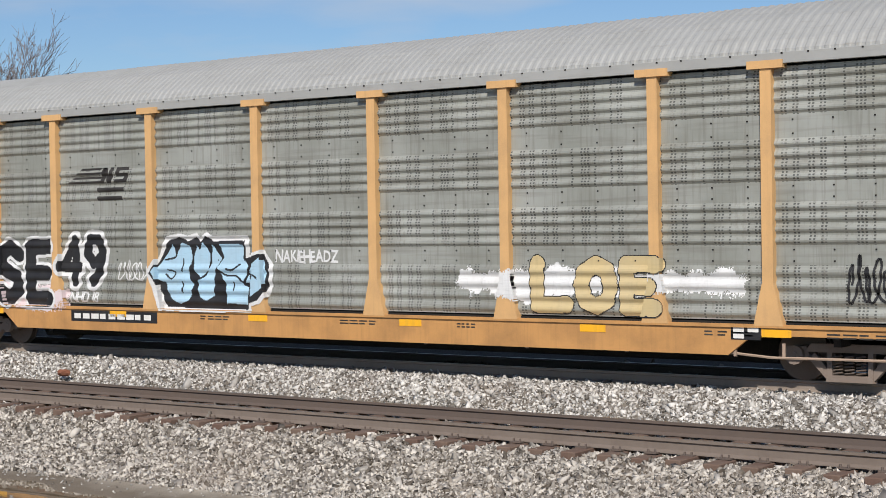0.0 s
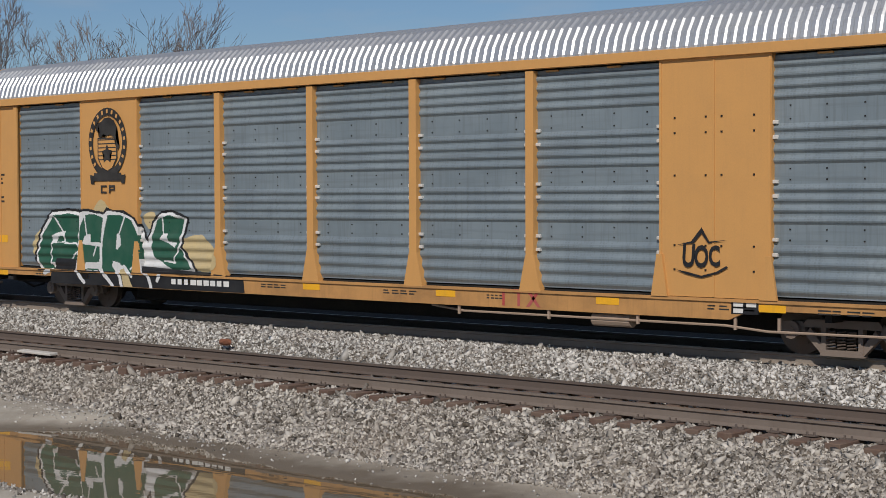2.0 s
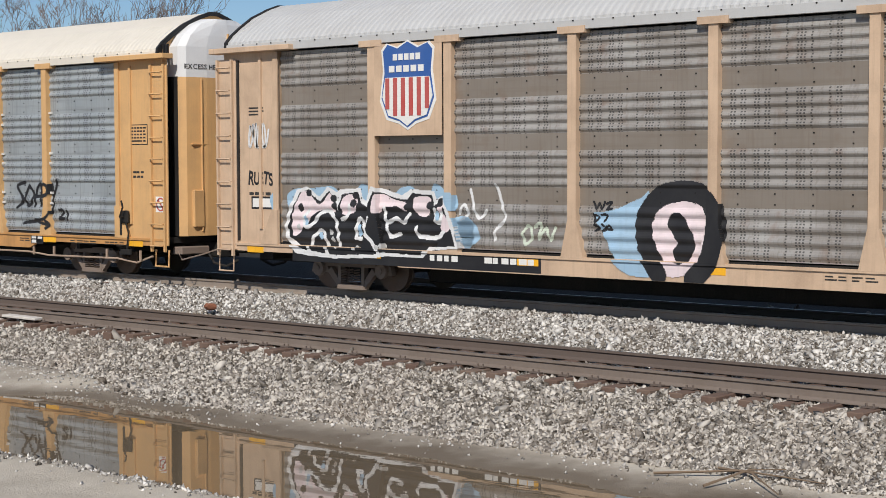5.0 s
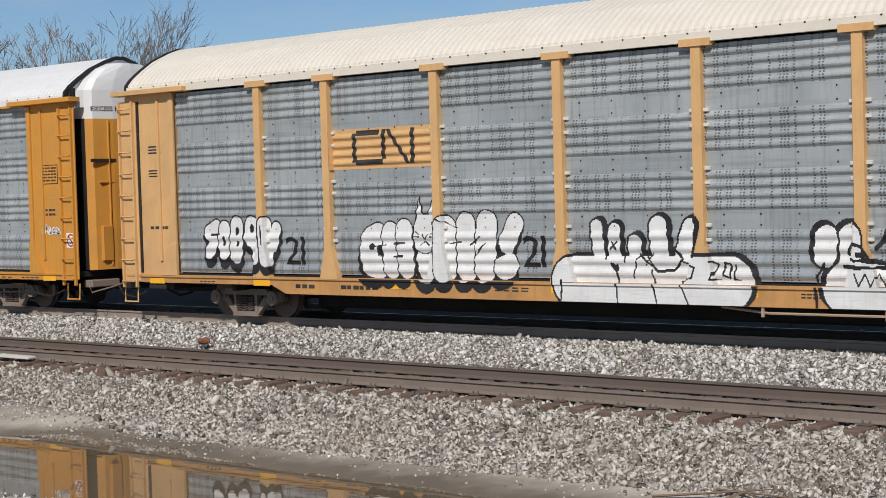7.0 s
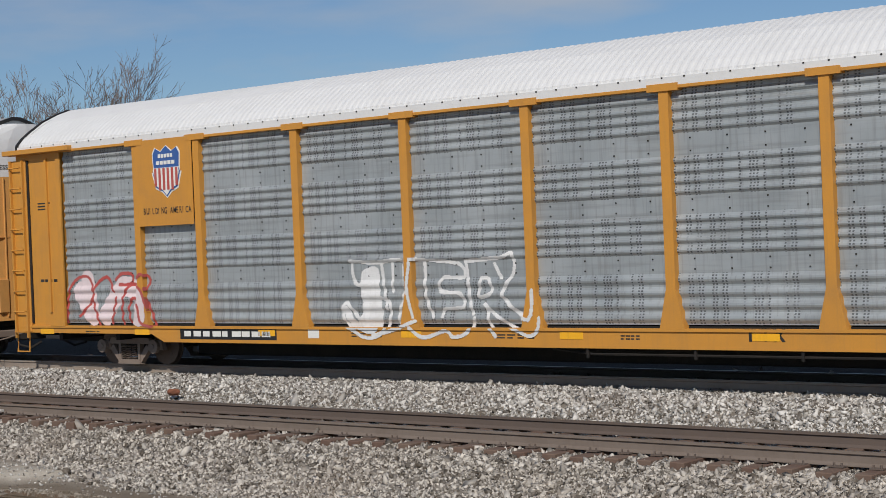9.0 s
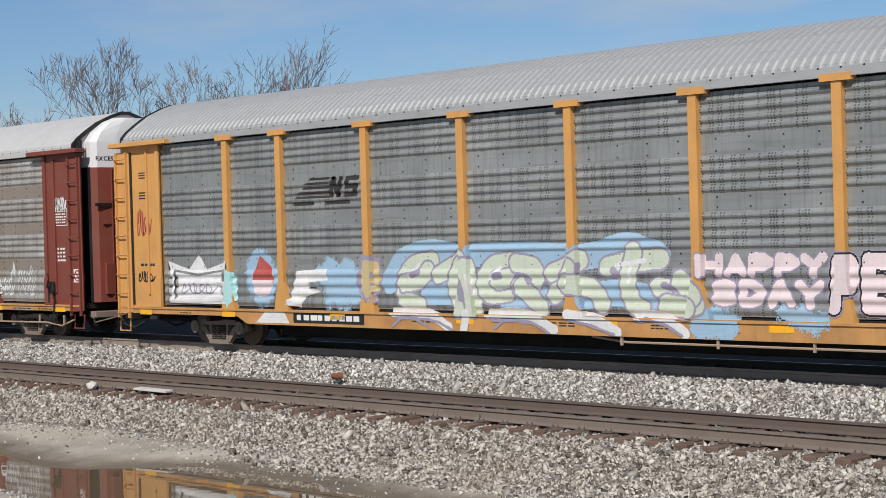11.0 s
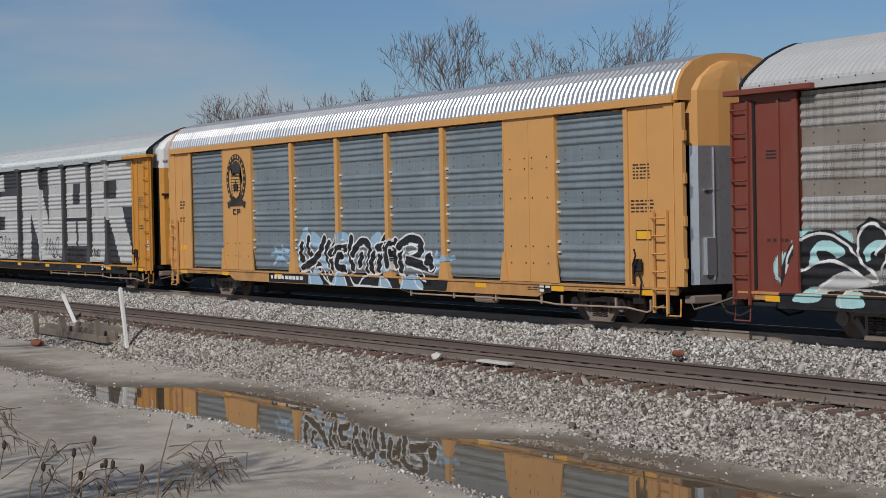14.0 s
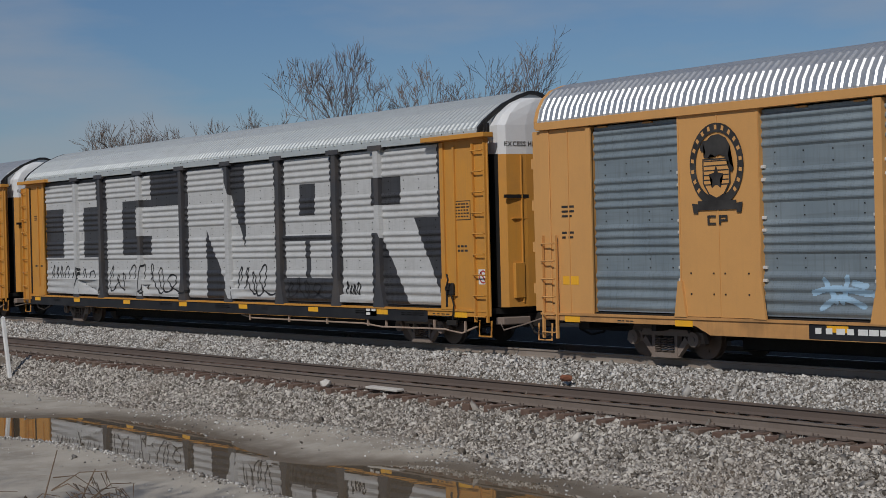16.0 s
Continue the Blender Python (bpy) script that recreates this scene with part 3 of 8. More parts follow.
        for dx in (-0.865, 0.865):
            WHEELS.append((again("wheelset", wm, truck, "", Matrix.Translation((dx, 0, 0.42))), dx))
    def coupler(bm):
        box(bm, 13.3, 14.0, -0.1, 0.1, 0.62, 0.82, 0.02)
        box(bm, 13.95, 14.22, -0.17, 0.14, 0.56, 0.88, 0.04)
    def hose(bm):
        tube(bm, [(13.4, -0.5, 0.62), (13.7, -0.55, 0.35), (14.0, -0.45, 0.28), (14.22, -0.3, 0.42)], 0.03, 6)
    def step(bm):
        tube(bm, [(13.42, -1.58, 0.66), (13.42, -1.60, 0.30), (12.98, -1.60, 0.30), (12.98, -1.58, 0.66)], 0.024, 5)
    def lever(bm):
        tube(bm, [(13.5, -1.4, 0.62), (13.62, -1.4, 0.45), (13.72, -0.9, 0.55), (13.8, -0.2, 0.72)], 0.018, 5)
        box(bm, 13.2, 13.5, -1.3, -0.5, 0.55, 0.72, 0.02)
    for nm, fn, mt in (("coupler", coupler, UND), ("air_hose", hose, UND), ("sill_step", step, body), ("uncoupling_lever", lever, TRK)):
        cm = cached((nm, mt.name), nm, [mt], fn)
        again(nm, cm, car)
        again(nm, cm, car, "", TURN)
    sm = cached(("sill_step_l", body.name), "sill_step", [body], lambda bm: tube(bm, [(-13.42, -1.58, 0.66), (-13.42, -1.60, 0.30), (-12.98, -1.60, 0.30), (-12.98, -1.58, 0.66)], 0.024, 5))
    again("sill_step", sm, car)
    # pipe hangers below the sill and clips beside the posts
    hm = cached(("hanger", gear_side), "pipe_hanger", [PIP if gear_side else UND], lambda bm: box(bm, -0.022, 0.022, -1.575, -1.535, 0.40, 0.62))
    for x in (2.5, 4.6, 6.5, 8.4, 9.2, 11.2, 12.4):
        again("pipe_hanger", hm, car, "", Matrix.Translation((x, 0, 0)))
    if clips:
        km = cached("clip", "clip", [STWC], lambda bm: box(bm, -0.05, 0.05, -1.56, -1.50, -0.03, 0.03, 0.008))
        for x in POSTS:
            for z in (1.62, 1.86, 2.55, 2.78, 3.48, 3.72):
                for dx in (-0.13, 0.13):
                    again("clip", km, car, "", Matrix.Translation((x + dx, 0, z)))
    CARS.append(car)
    return car
car_a = rack_car("grey-panelled autorack railcar with faded yellow posts and graffiti", 0, PALE, GRY, R_MAT, R_MAT, low=0.42)
car_b = rack_car("yellow autorack railcar with blue-grey panels and shiny roof", 1, CPY, BLU, R_GAL, CPY, "welded", pitch=0.18, amp=0.025, clips=True, end_low=GAL, end_top=CPY, zend=3.9)
car_c = rack_car("weathered tan autorack railcar with rusty panels and shield sign", 2, TAN, DIR, R_PAL, R_PAL, end_top=R_WHT)
car_d = rack_car("yellow autorack railcar with silver panels and cream roof", 3, PALE, SIL, R_CRM, PALE, end_top=R_WHT, clips=True, amp=0.009)
car_e = rack_car("orange autorack railcar with silver panels and white roof", 4, ORA, SIL, R_WHT, R_WHT, end_top=R_WHT, amp=0.008, gear_side=False)
car_f = rack_car("yellow autorack railcar with grey panels and colourful graffiti", 5, YEL, FGR, R_FGR, R_FGR, end_top=R_WHT, amp=0.024, pitch=0.18)
car_g = rack_car("brown-posted autorack railcar with pale dirty panels", 6, BRN, WPN, R_PAL, R_PAL, sill=SDY, end_top=R_WHT)
car_h = rack_car("yellow autorack railcar with blue-grey panels and graffiti", 7, CPY, BLU, R_GAL, CPY, "welded", pitch=0.18, amp=0.025, clips=True, end_low=GAL, end_top=CPY, zend=3.9)
car_i = rack_car("autorack railcar covered by huge white block letters", 8, ORA, DRK, R_BRT, R_FGR, end_top=R_WHT, post=DGP, amp=0.03, pitch=0.18)
car_j = rack_car("orange autorack railcar with grey panels", 9, ORA, SIL, R_GAL, R_GAL, end_top=R_WHT)


# ---- writing and graffiti, laid on the ribbed sides ----
KIND = {}
GLYPHS = {}


def glyph(ch, off):
    key = (ch, round(off, 3))
    if key not in GLYPHS:
        cu = bpy.data.curves.new("glyph", "FONT")
        cu.body, cu.size, cu.offset, cu.resolution_u, cu.fill_mode = ch, 1.0, off, 3, "FRONT"
        ob = bpy.data.objects.new("glyph", cu)
        me = ob.to_mesh()
        GLYPHS[key] = ([tuple(v.co[:2]) for v in me.vertices], [tuple(p.vertices) for p in me.polygons])
        ob.to_mesh_clear()
        bpy.data.objects.remove(ob)
        bpy.data.curves.remove(cu)
    return GLYPHS[key]


def face_of(car, x, z):
    if KIND.get(car.name) == "welded" and 6.93 < abs(x) < 9.1 and z >= SILL1:
        return 1.62
    return near_face(x, z)


def plate(car, polys, mat, y, name, label=""):
    """Flat thin sheets standing off the car's side."""
    bm = bmesh.new()
    for pts in polys:
        prism(bm, pts, -y, -y + 0.012)
    bmesh.ops.recalc_face_normals(bm, faces=bm.faces)
    return part(name, bm, mat, car, label)


def lay(car, name, bm, mat, lift, label=""):
    """Cuts a flat shape in x, z at the ribs and posts and presses it onto the car's near side."""
    if not bm.verts:
        bm.free()
        return None
    xs, zs = [v.co.x for v in bm.verts], [v.co.z for v in bm.verts]
    cuts = [((0, 0, z), (0, 0, 1)) for z in (SILL1 - 0.012, SILL1 + 0.012, *RIB_Z) if min(zs) < z < max(zs)]
    for p in POSTS:
        cuts += [((p + s, 0, 0), (1, 0, 0)) for s in (-0.125, -0.104, 0.104, 0.125) if min(xs) < p + s < max(xs)]
    for p in (-EDGE, EDGE):
        cuts += [((p + s, 0, 0), (1, 0, 0)) for s in (-0.01, 0.01) if min(xs) < p + s < max(xs)]
    for co, no in cuts:
        bmesh.ops.bisect_plane(bm, geom=[*bm.verts, *bm.edges, *bm.faces], plane_co=co, plane_no=no)
    for v in bm.verts:
        v.co.y = -face_of(car, v.co.x, v.co.z) - lift
    for f in bm.faces:
        f.normal_update()
        if f.normal.y > 0:
            f.normal_flip()
    return part(name, bm, mat, car, label)


def letters(car, text, x0, x1, z0, z1, mat, off=0.02, lift=0.005, gap=0.05, jit=0.0, seed=1, slant=0.0, name="lettering", label=""):
    rs = random.Random(seed)
    boxes = []
    for ch in text:
        v, _ = glyph(ch, 0.0)
        boxes.append((min(p[0] for p in v), max(p[0] for p in v), min(p[1] for p in v), max(p[1] for p in v)) if v else (0, 0.3, 0, 0.7))
    total = sum(b[1] - b[0] + gap for b in boxes) - gap
    sx, x = (x1 - x0) / total, x0
    bm = bmesh.new()
    for ch, b in zip(text, boxes):
        v, fs = glyph(ch, off)
        a, dz, k = rs.uniform(-jit, jit), rs.uniform(-jit, jit) * 0.5 * (z1 - z0), 1 + rs.uniform(-jit, jit)
        cx, sz = (b[0] + b[1]) / 2, (z1 - z0) / max(0.05, b[3] - b[2])
        made = []
        for px, py in v:
            ux, uz = (px - cx) * sx * k, ((py - b[2]) * sz - (z1 - z0) / 2) * k
            ux, uz = ux * math.cos(a) - uz * math.sin(a) + slant * uz, ux * math.sin(a) + uz * math.cos(a)
            made.append(bm.verts.new((x + (cx - b[0]) * sx + ux, 0, (z0 + z1) / 2 + dz + uz)))
        for f in fs:
            bm.faces.new([made[i] for i in f])
        x += (b[1] - b[0] + gap) * sx
    return lay(car, name, bm, mat, lift, label)


STROKES = {
    "A": [[(0, 0), (0.5, 1), (1, 0)], [(0.22, 0.35), (0.78, 0.35)]],
    "B": [[(0, 0), (0, 1), (0.6, 1), (0.88, 0.8), (0.6, 0.54), (0, 0.54)], [(0.6, 0.54), (1, 0.28), (0.65, 0), (0, 0)]],
    "C": [[(1, 0.8), (0.6, 1), (0.15, 0.85), (0, 0.5), (0.15, 0.15), (0.6, 0), (1, 0.2)]],
    "D": [[(0, 0), (0, 1), (0.5, 1), (0.9, 0.75), (1, 0.5), (0.9, 0.25), (0.5, 0), (0, 0)]],
    "E": [[(1, 1), (0, 1), (0, 0), (1, 0)], [(0, 0.5), (0.8, 0.5)]],
    "G": [[(1, 0.85), (0.6, 1), (0.15, 0.85), (0, 0.5), (0.15, 0.15), (0.6, 0), (1, 0.12), (1, 0.42), (0.62, 0.42)]],
    "H": [[(0, 0), (0, 1)], [(1, 0), (1, 1)], [(0, 0.5), (1, 0.5)]],
    "I": [[(0.5, 0), (0.5, 1)]],
    "J": [[(1, 1), (1, 0.3), (0.7, 0), (0.3, 0), (0, 0.3)]],
    "K": [[(0, 0), (0, 1)], [(1, 1), (0.05, 0.45)], [(0.3, 0.55), (1, 0)]],
    "L": [[(0, 1), (0, 0), (1, 0)]],
    "M": [[(0, 0), (0.05, 1), (0.5, 0.4), (0.95, 1), (1, 0)]],
    "N": [[(0, 0), (0, 1), (1, 0), (1, 1)]],
    "O": [[(0.5, 1), (0.12, 0.85), (0, 0.5), (0.12, 0.15), (0.5, 0), (0.88, 0.15), (1, 0.5), (0.88, 0.85), (0.5, 1)]],
    "P": [[(0, 0), (0, 1), (0.65, 1), (1, 0.75), (0.65, 0.45), (0, 0.45)]],
    "R": [[(0, 0), (0, 1), (0.65, 1), (1, 0.75), (0.65, 0.48), (0, 0.48)], [(0.45, 0.48), (1, 0)]],
    "S": [[(1, 0.85), (0.55, 1), (0.1, 0.85), (0.1, 0.62), (0.85, 0.4), (0.95, 0.15), (0.5, 0), (0, 0.14)]],
    "T": [[(0, 1), (1, 1)], [(0.5, 1), (0.5, 0)]],
    "U": [[(0, 1), (0, 0.3), (0.3, 0), (0.7, 0), (1, 0.3), (1, 1)]],
    "V": [[(0, 1), (0.5, 0), (1, 1)]],
    "W": [[(0, 1), (0.2, 0), (0.5, 0.65), (0.8, 0), (1, 1)]],
    "X": [[(0, 0), (1, 1)], [(0, 1), (1, 0)]],
    "Y": [[(0, 1), (0.5, 0.5), (1, 1)], [(0.5, 0.5), (0.45, 0)]],
    "4": [[(0.75, 0), (0.75, 1), (0, 0.35), (1, 0.35)]],
    "9": [[(0.95, 0.6), (0.5, 0.42), (0.05, 0.65), (0.3, 1), (0.8, 1), (1, 0.7), (0.85, 0.25), (0.4, 0)]],
}


def piece(car, text, x0, x1, z0, z1, layers, jit=0.08, gap=0.02, seed=1, slant=0.0, label="", wild=0.0, cell=0.016):
    """A graffiti word. Nested bands round each letter's strokes (growth, paint), widest first; later letters overlap earlier ones. None leaves the wall bare."""
    rs = random.Random(seed)
    widths = [0.5 if ch == "I" else 1.2 if ch in "MW" else 1.0 for ch in text]
    unit, h = (x1 - x0) / sum(widths), z1 - z0
    layers = [(o, m) for o, m in layers if o > 0.011]
    ref = min([o for o, _ in layers if o > 0.09] or [o for o, _ in layers])
    k = min(0.95 * h, 0.235 * unit / ref)
    radii, mats = [o * k for o, _ in layers], [m for _, m in layers]
    r0 = ref * k
    pad = max(radii) + 0.04
    gx = np.arange(x0 - pad, x1 + pad, cell)
    gz = np.arange(max(0.575, z0 - pad), min(TOP, z1 + pad), cell)
    X, Z = np.meshgrid(gx, gz)
    lab = np.full(X.shape, -1)
    x = x0
    for ch, w in zip(text, widths):
        cw = w * unit
        a, dz, sc = rs.uniform(-jit, jit), rs.uniform(-jit, jit) * 0.5 * h, 1 + rs.uniform(-jit, jit)
        cx, cz = x + cw / 2, (z0 + z1) / 2 + dz
        bw, bh = max(0.04, cw - 1.9 * r0 - gap * cw) * sc, max(0.1, h - 1.8 * r0) * sc
        dist = np.full(X.shape, 9.0)
        strokes = [list(st) for st in STROKES[ch]]
        if wild:
            for st in strokes:
                if rs.random() < 0.75:
                    st.append((st[-1][0] + rs.uniform(-0.5, 0.5), st[-1][1] + rs.uniform(-0.35, 0.25)))
        for st in strokes:
            pts = []
            for px, pz in st:
                ux, uz = (px - 0.5 + rs.uniform(-wild, wild)) * bw, (pz - 0.5 + rs.uniform(-wild, wild) * 0.7) * bh
                pts.append((cx + ux * math.cos(a) - uz * math.sin(a) + slant * uz, cz + ux * math.sin(a) + uz * math.cos(a)))
            for (ax, az), (bx, bz) in zip(pts, pts[1:]):
                dx, dzz = bx - ax, bz - az
                u = np.clip(((X - ax) * dx + (Z - az) * dzz) / (dx * dx + dzz * dzz + 1e-9), 0, 1)
                dist = np.minimum(dist, np.hypot(X - ax - u * dx, Z - az - u * dzz))
        dist += 0.012 * wobble2(X, Z, 6.0, seed)
        for i, r in enumerate(radii):
            lab[dist < r] = i
        x += cw
    for i, m in enumerate(mats):
        if m is None:
            lab[lab == i] = -1
    rows_to_mesh(car, gx, gz, lab, mats, label)


def throwup(car, at, groups, edge, drop, lines, label, ink, fill, cell=0.016):
    """Fat bubble shapes one over another, each edged, over a dropped shade, with thin drawn lines on top."""
    allp = [(at(*p), r) for grp in groups for pts, r in grp for p in pts] + [(at(*p), w) for pts, w in lines for p in pts]
    x0, x1 = min(p[0] - r for p, r in allp) - 0.25, max(p[0] + r for p, r in allp) + 0.25
    z0, z1 = min(p[1] - r for p, r in allp) - 0.25, max(p[1] + r for p, r in allp) + 0.1
    gx, gz = np.arange(x0, x1, cell), np.arange(max(0.575, z0), z1, cell)
    X, Z = np.meshgrid(gx, gz)
    lab = np.full(X.shape, -1)
    rough = 0.008 * wobble2(X, Z, 7.0, len(groups))

    def reach(strokes, dx=0.0, dz=0.0):
        out = np.full(X.shape, 9.0)
        for pts, r in strokes:
            w = [at(*p) for p in pts]
            for (ax, az), (bx, bz) in zip(w, w[1:] or w):
                ax, az, bx, bz = ax + dx, az + dz, bx + dx, bz + dz
                ux, uz = bx - ax, bz - az
                u = np.clip(((X - ax) * ux + (Z - az) * uz) / (ux * ux + uz * uz + 1e-9), 0, 1)
                out = np.minimum(out, np.hypot(X - ax - u * ux, Z - az - u * uz) - r)
        return out + rough

    for grp in groups:
        for k in (1.0, 0.5):
            lab[reach(grp, drop[0] * k, drop[1] * k) < edge] = 0
        lab[reach(grp) < edge] = 0
    for grp in groups:
        d = reach(grp)
        lab[(d < edge) & (lab >= 0)] = 0
        lab[d < 0] = 1
    for line in lines:
        lab[reach([line]) < 0] = 0
    rows_to_mesh(car, gx, gz, lab, [ink, fill], label, 0.011)


DAUBS = []


def daub(mat, r, kind, *lists):
    """Adds paint to the next mural: strokes of radius r, or filled outlines where r is 0; s and q are drawn round."""
    DAUBS.append((mat, r, kind, lists))


def outlined(r, edge, inner, outer, *lists):
    """Strokes one over another, each with its own edge."""
    for pts in lists:
        daub(outer, r + edge, "s", pts)
        daub(inner, r, "s", pts)


def rounded(pts, closed):
    n, out = len(pts), []
    for i in range(n if closed else n - 1):
        p = [pts[(i + k) % n] if closed else pts[min(max(i + k, 0), n - 1)] for k in (-1, 0, 1, 2)]
        for u in (0, 0.25, 0.5, 0.75):
            out.append(tuple(0.5 * (2 * b + (c - a) * u + (2 * a - 5 * b + 4 * c - d) * u * u + (3 * b - a - 3 * c + d) * u ** 3) for a, b, c, d in zip(*p)))
    return out if closed else out + [pts[-1]]


def mural(car, label, cell=0.016):
    """Paints all daubs since the last mural onto the car's near side, later ones over earlier ones."""
    xs = [p[0] for d in DAUBS for pts in d[3] for p in pts]
    zs = [p[1] for d in DAUBS for pts in d[3] for p in pts]
    gx, gz = np.arange(min(xs) - 0.45, max(xs) + 0.45, cell), np.arange(0.575, min(TOP, max(zs) + 0.45), cell)
    X, Z = np.meshgrid(gx, gz)
    shake = 0.010 * wobble2(X, Z, 7.0, 5)
    lab, mats = np.full(X.shape, -1), []
    for mat, r, kind, lists in DAUBS:
        if mat not in mats:
            mats.append(mat)
        for pts in lists:
            pts = rounded(pts, kind == "q") if kind in "sq" else pts
            px, pz = [p[0] for p in pts], [p[1] for p in pts]
            ia, ib = np.searchsorted(gx, (min(px) - r - 0.05, max(px) + r + 0.05))
            ja, jb = np.searchsorted(gz, (min(pz) - r - 0.05, max(pz) + r + 0.05))
            x, z = X[ja:jb, ia:ib] + shake[ja:jb, ia:ib], Z[ja:jb, ia:ib] + shake[ja:jb, ia:ib]
            if r:
                near = np.full(x.shape, 9.0)
                for (ax, az), (bx, bz) in zip(pts, pts[1:]):
                    dx, dz = bx - ax, bz - az
                    u = np.clip(((x - ax) * dx + (z - az) * dz) / (dx * dx + dz * dz + 1e-9), 0, 1)
                    near = np.minimum(near, np.hypot(x - ax - u * dx, z - az - u * dz))
                hit = near < r
            else:
                hit = np.zeros(x.shape, bool)
                for (ax, az), (bx, bz) in zip(pts, [*pts[1:], pts[0]]):
                    if az != bz:
                        hit ^= ((az > z) != (bz > z)) & (x < ax + (z - az) * (bx - ax) / (bz - az))
            lab[ja:jb, ia:ib][hit] = mats.index(mat)
    DAUBS.clear()
    return rows_to_mesh(car, gx, gz, lab, mats, label, 0.010)


def wobble2(X, Z, s, seed):
    rs = np.random.RandomState(seed)
    out = np.zeros_like(X)
    for k in range(4):
        a, ph = rs.uniform(0, 6.28), rs.uniform(0, 6.28)
        out += np.sin((X * math.cos(a) + Z * math.sin(a)) * s * 1.6 ** k + ph) / 1.3 ** k
    return out / 2


def depth_map(car, xs, zs):
    """Side depth for arrays, as near_face gives it."""
    d = 1.50 + np.interp(zs, RIB_Z, RIB_D)
    d = np.where(np.abs(xs) > EDGE - 0.04, 1.572, d)
    for p in POSTS:
        half = np.where(zs > 1.55, 0.11, 0.11 + 0.16 * (1.55 - zs) / 0.65)
        d = np.where(np.abs(xs - p) < half, 1.634, d)
    if KIND.get(car.name) == "welded":
        d = np.where((np.abs(xs) > 6.93) & (np.abs(xs) < 9.1), 1.62, d)
    d = np.where(zs > SILL1 - 0.05, d, 1.602)
    return np.where((zs > SILL1 - 0.055) & (zs < SILL1), 1.632, d)


def rows_to_mesh(car, gx, gz, lab, mats, label, lift=0.009):
    """Rows of thin strips, one run of paint after another, pressed onto the side."""
    cell = gx[1] - gx[0]
    vs, fs, mi = [], [], []
    for j, z in enumerate(gz):
        row = lab[j]
        here = depth_map(car, gx, np.full_like(gx, z))
        cut = np.nonzero((np.diff(row) != 0) | (np.abs(np.diff(here)) > 0.01))[0] + 1
        edges = [0, *cut.tolist(), len(gx)]
        for a, b in zip(edges, edges[1:]):
            if row[a] < 0:
                continue
            xa, xb = gx[a] - cell / 2, gx[b - 1] + cell / 2
            mid = np.full(2, (xa + xb) / 2)
            y = depth_map(car, mid, np.array([z - cell / 2, z + cell / 2])) + lift
            n = len(vs)
            vs += [(xa, -y[0], z - cell / 2), (xb, -y[0], z - cell / 2), (xb, -y[1], z + cell / 2), (xa, -y[1], z + cell / 2)]
            fs.append((n, n + 1, n + 2, n + 3))
            mi.append(int(row[a]))
            deep = here[b] if b < len(gx) and row[b] >= 0 else y[0] - lift
            if y[0] - lift - deep > 0.03:
                vs += [(xb, -deep - lift, z - cell / 2), (xb, -deep - lift, z + cell / 2)]
                fs.append((n + 1, n + 4, n + 5, n + 2))
                mi.append(int(row[a]))
    me = bpy.data.meshes.new("graffiti")
    me.from_pydata(vs, [], fs)
    for m in mats:
        me.materials.append(m or WHT)
    me.polygons.foreach_set("material_index", mi)
    return again("graffiti", me, car, label)


def shapes(car, polys, mat, lift=0.004, name="graffiti", label=""):
    bm = bmesh.new()
    for pts in polys:
        f = bm.faces.new([bm.verts.new((x, 0, z)) for x, z in pts])
        bmesh.ops.triangulate(bm, faces=[f])
    return lay(car, name, bm, mat, lift, label)


def cloud(car, spots, mat, lift=0.004, label="", cell=0.02):
    """Sprayed clouds with ragged, speckled edges from ellipses (x, z, radius x, radius z, seed, raggedness)."""
    for n, (cx, cz, rx, rz, seed, *more) in enumerate(spots):
        rag = more[0] if more else 0.25
        gx, gz = np.arange(cx - rx - 0.1, cx + rx + 0.1, cell), np.arange(max(0.575, cz - rz - 0.1), min(TOP, cz + rz + 0.1), cell)
        X, Z = np.meshgrid(gx, gz)
        d = np.hypot((X - cx) / rx, (Z - cz) / rz) + rag * 0.8 * wobble2(X, Z, 4.0, seed) + rag * 0.3 * wobble2(X, Z, 14.0, seed + 1)
        d = d + np.random.RandomState(seed).uniform(-0.16, 0.16, X.shape) * (0.4 + rag)
        rows_to_mesh(car, gx, gz, np.where(d < 0.95, 0, -1), [mat], label, lift + 0.0006 * n)
        label = ""


def rect(x0, x1, z0, z1):
    return [(x0, z0), (x1, z0), (x1, z1), (x0, z1)]


def bars(car, x0, x1, z0, z1, rows, mat, seed=1, name="stencil", words=3, lift=0.003):
    """Small writing as plain bars."""
    rs, out = random.Random(seed), []
    h = (z1 - z0) / rows
    for r in range(rows):
        x, zz = x0, z0 + r * h
        for k in range(words):
            w = (x1 - x0) / words * rs.uniform(0.55, 0.92)
            out.append(rect(x, min(x1, x + w), zz + 0.26 * h, zz + 0.74 * h))
            x += (x1 - x0) / words
    return tagged(shapes(car, out, mat, lift, name), kind="stuff")


def blob(cx, cz, rx, rz, seed, spike=0.25, n=22):
    rs = random.Random(seed)
    return [(cx + rx * k * math.cos(a), cz + rz * k * math.sin(a)) for a, k in ((2 * math.pi * i / n, 1 - spike * rs.random()) for i in range(n))]


def ellipse(cx, cz, rx, rz, n=28):
    return [(cx + rx * math.cos(2 * math.pi * i / n), cz + rz * math.sin(2 * math.pi * i / n)) for i in range(n)]


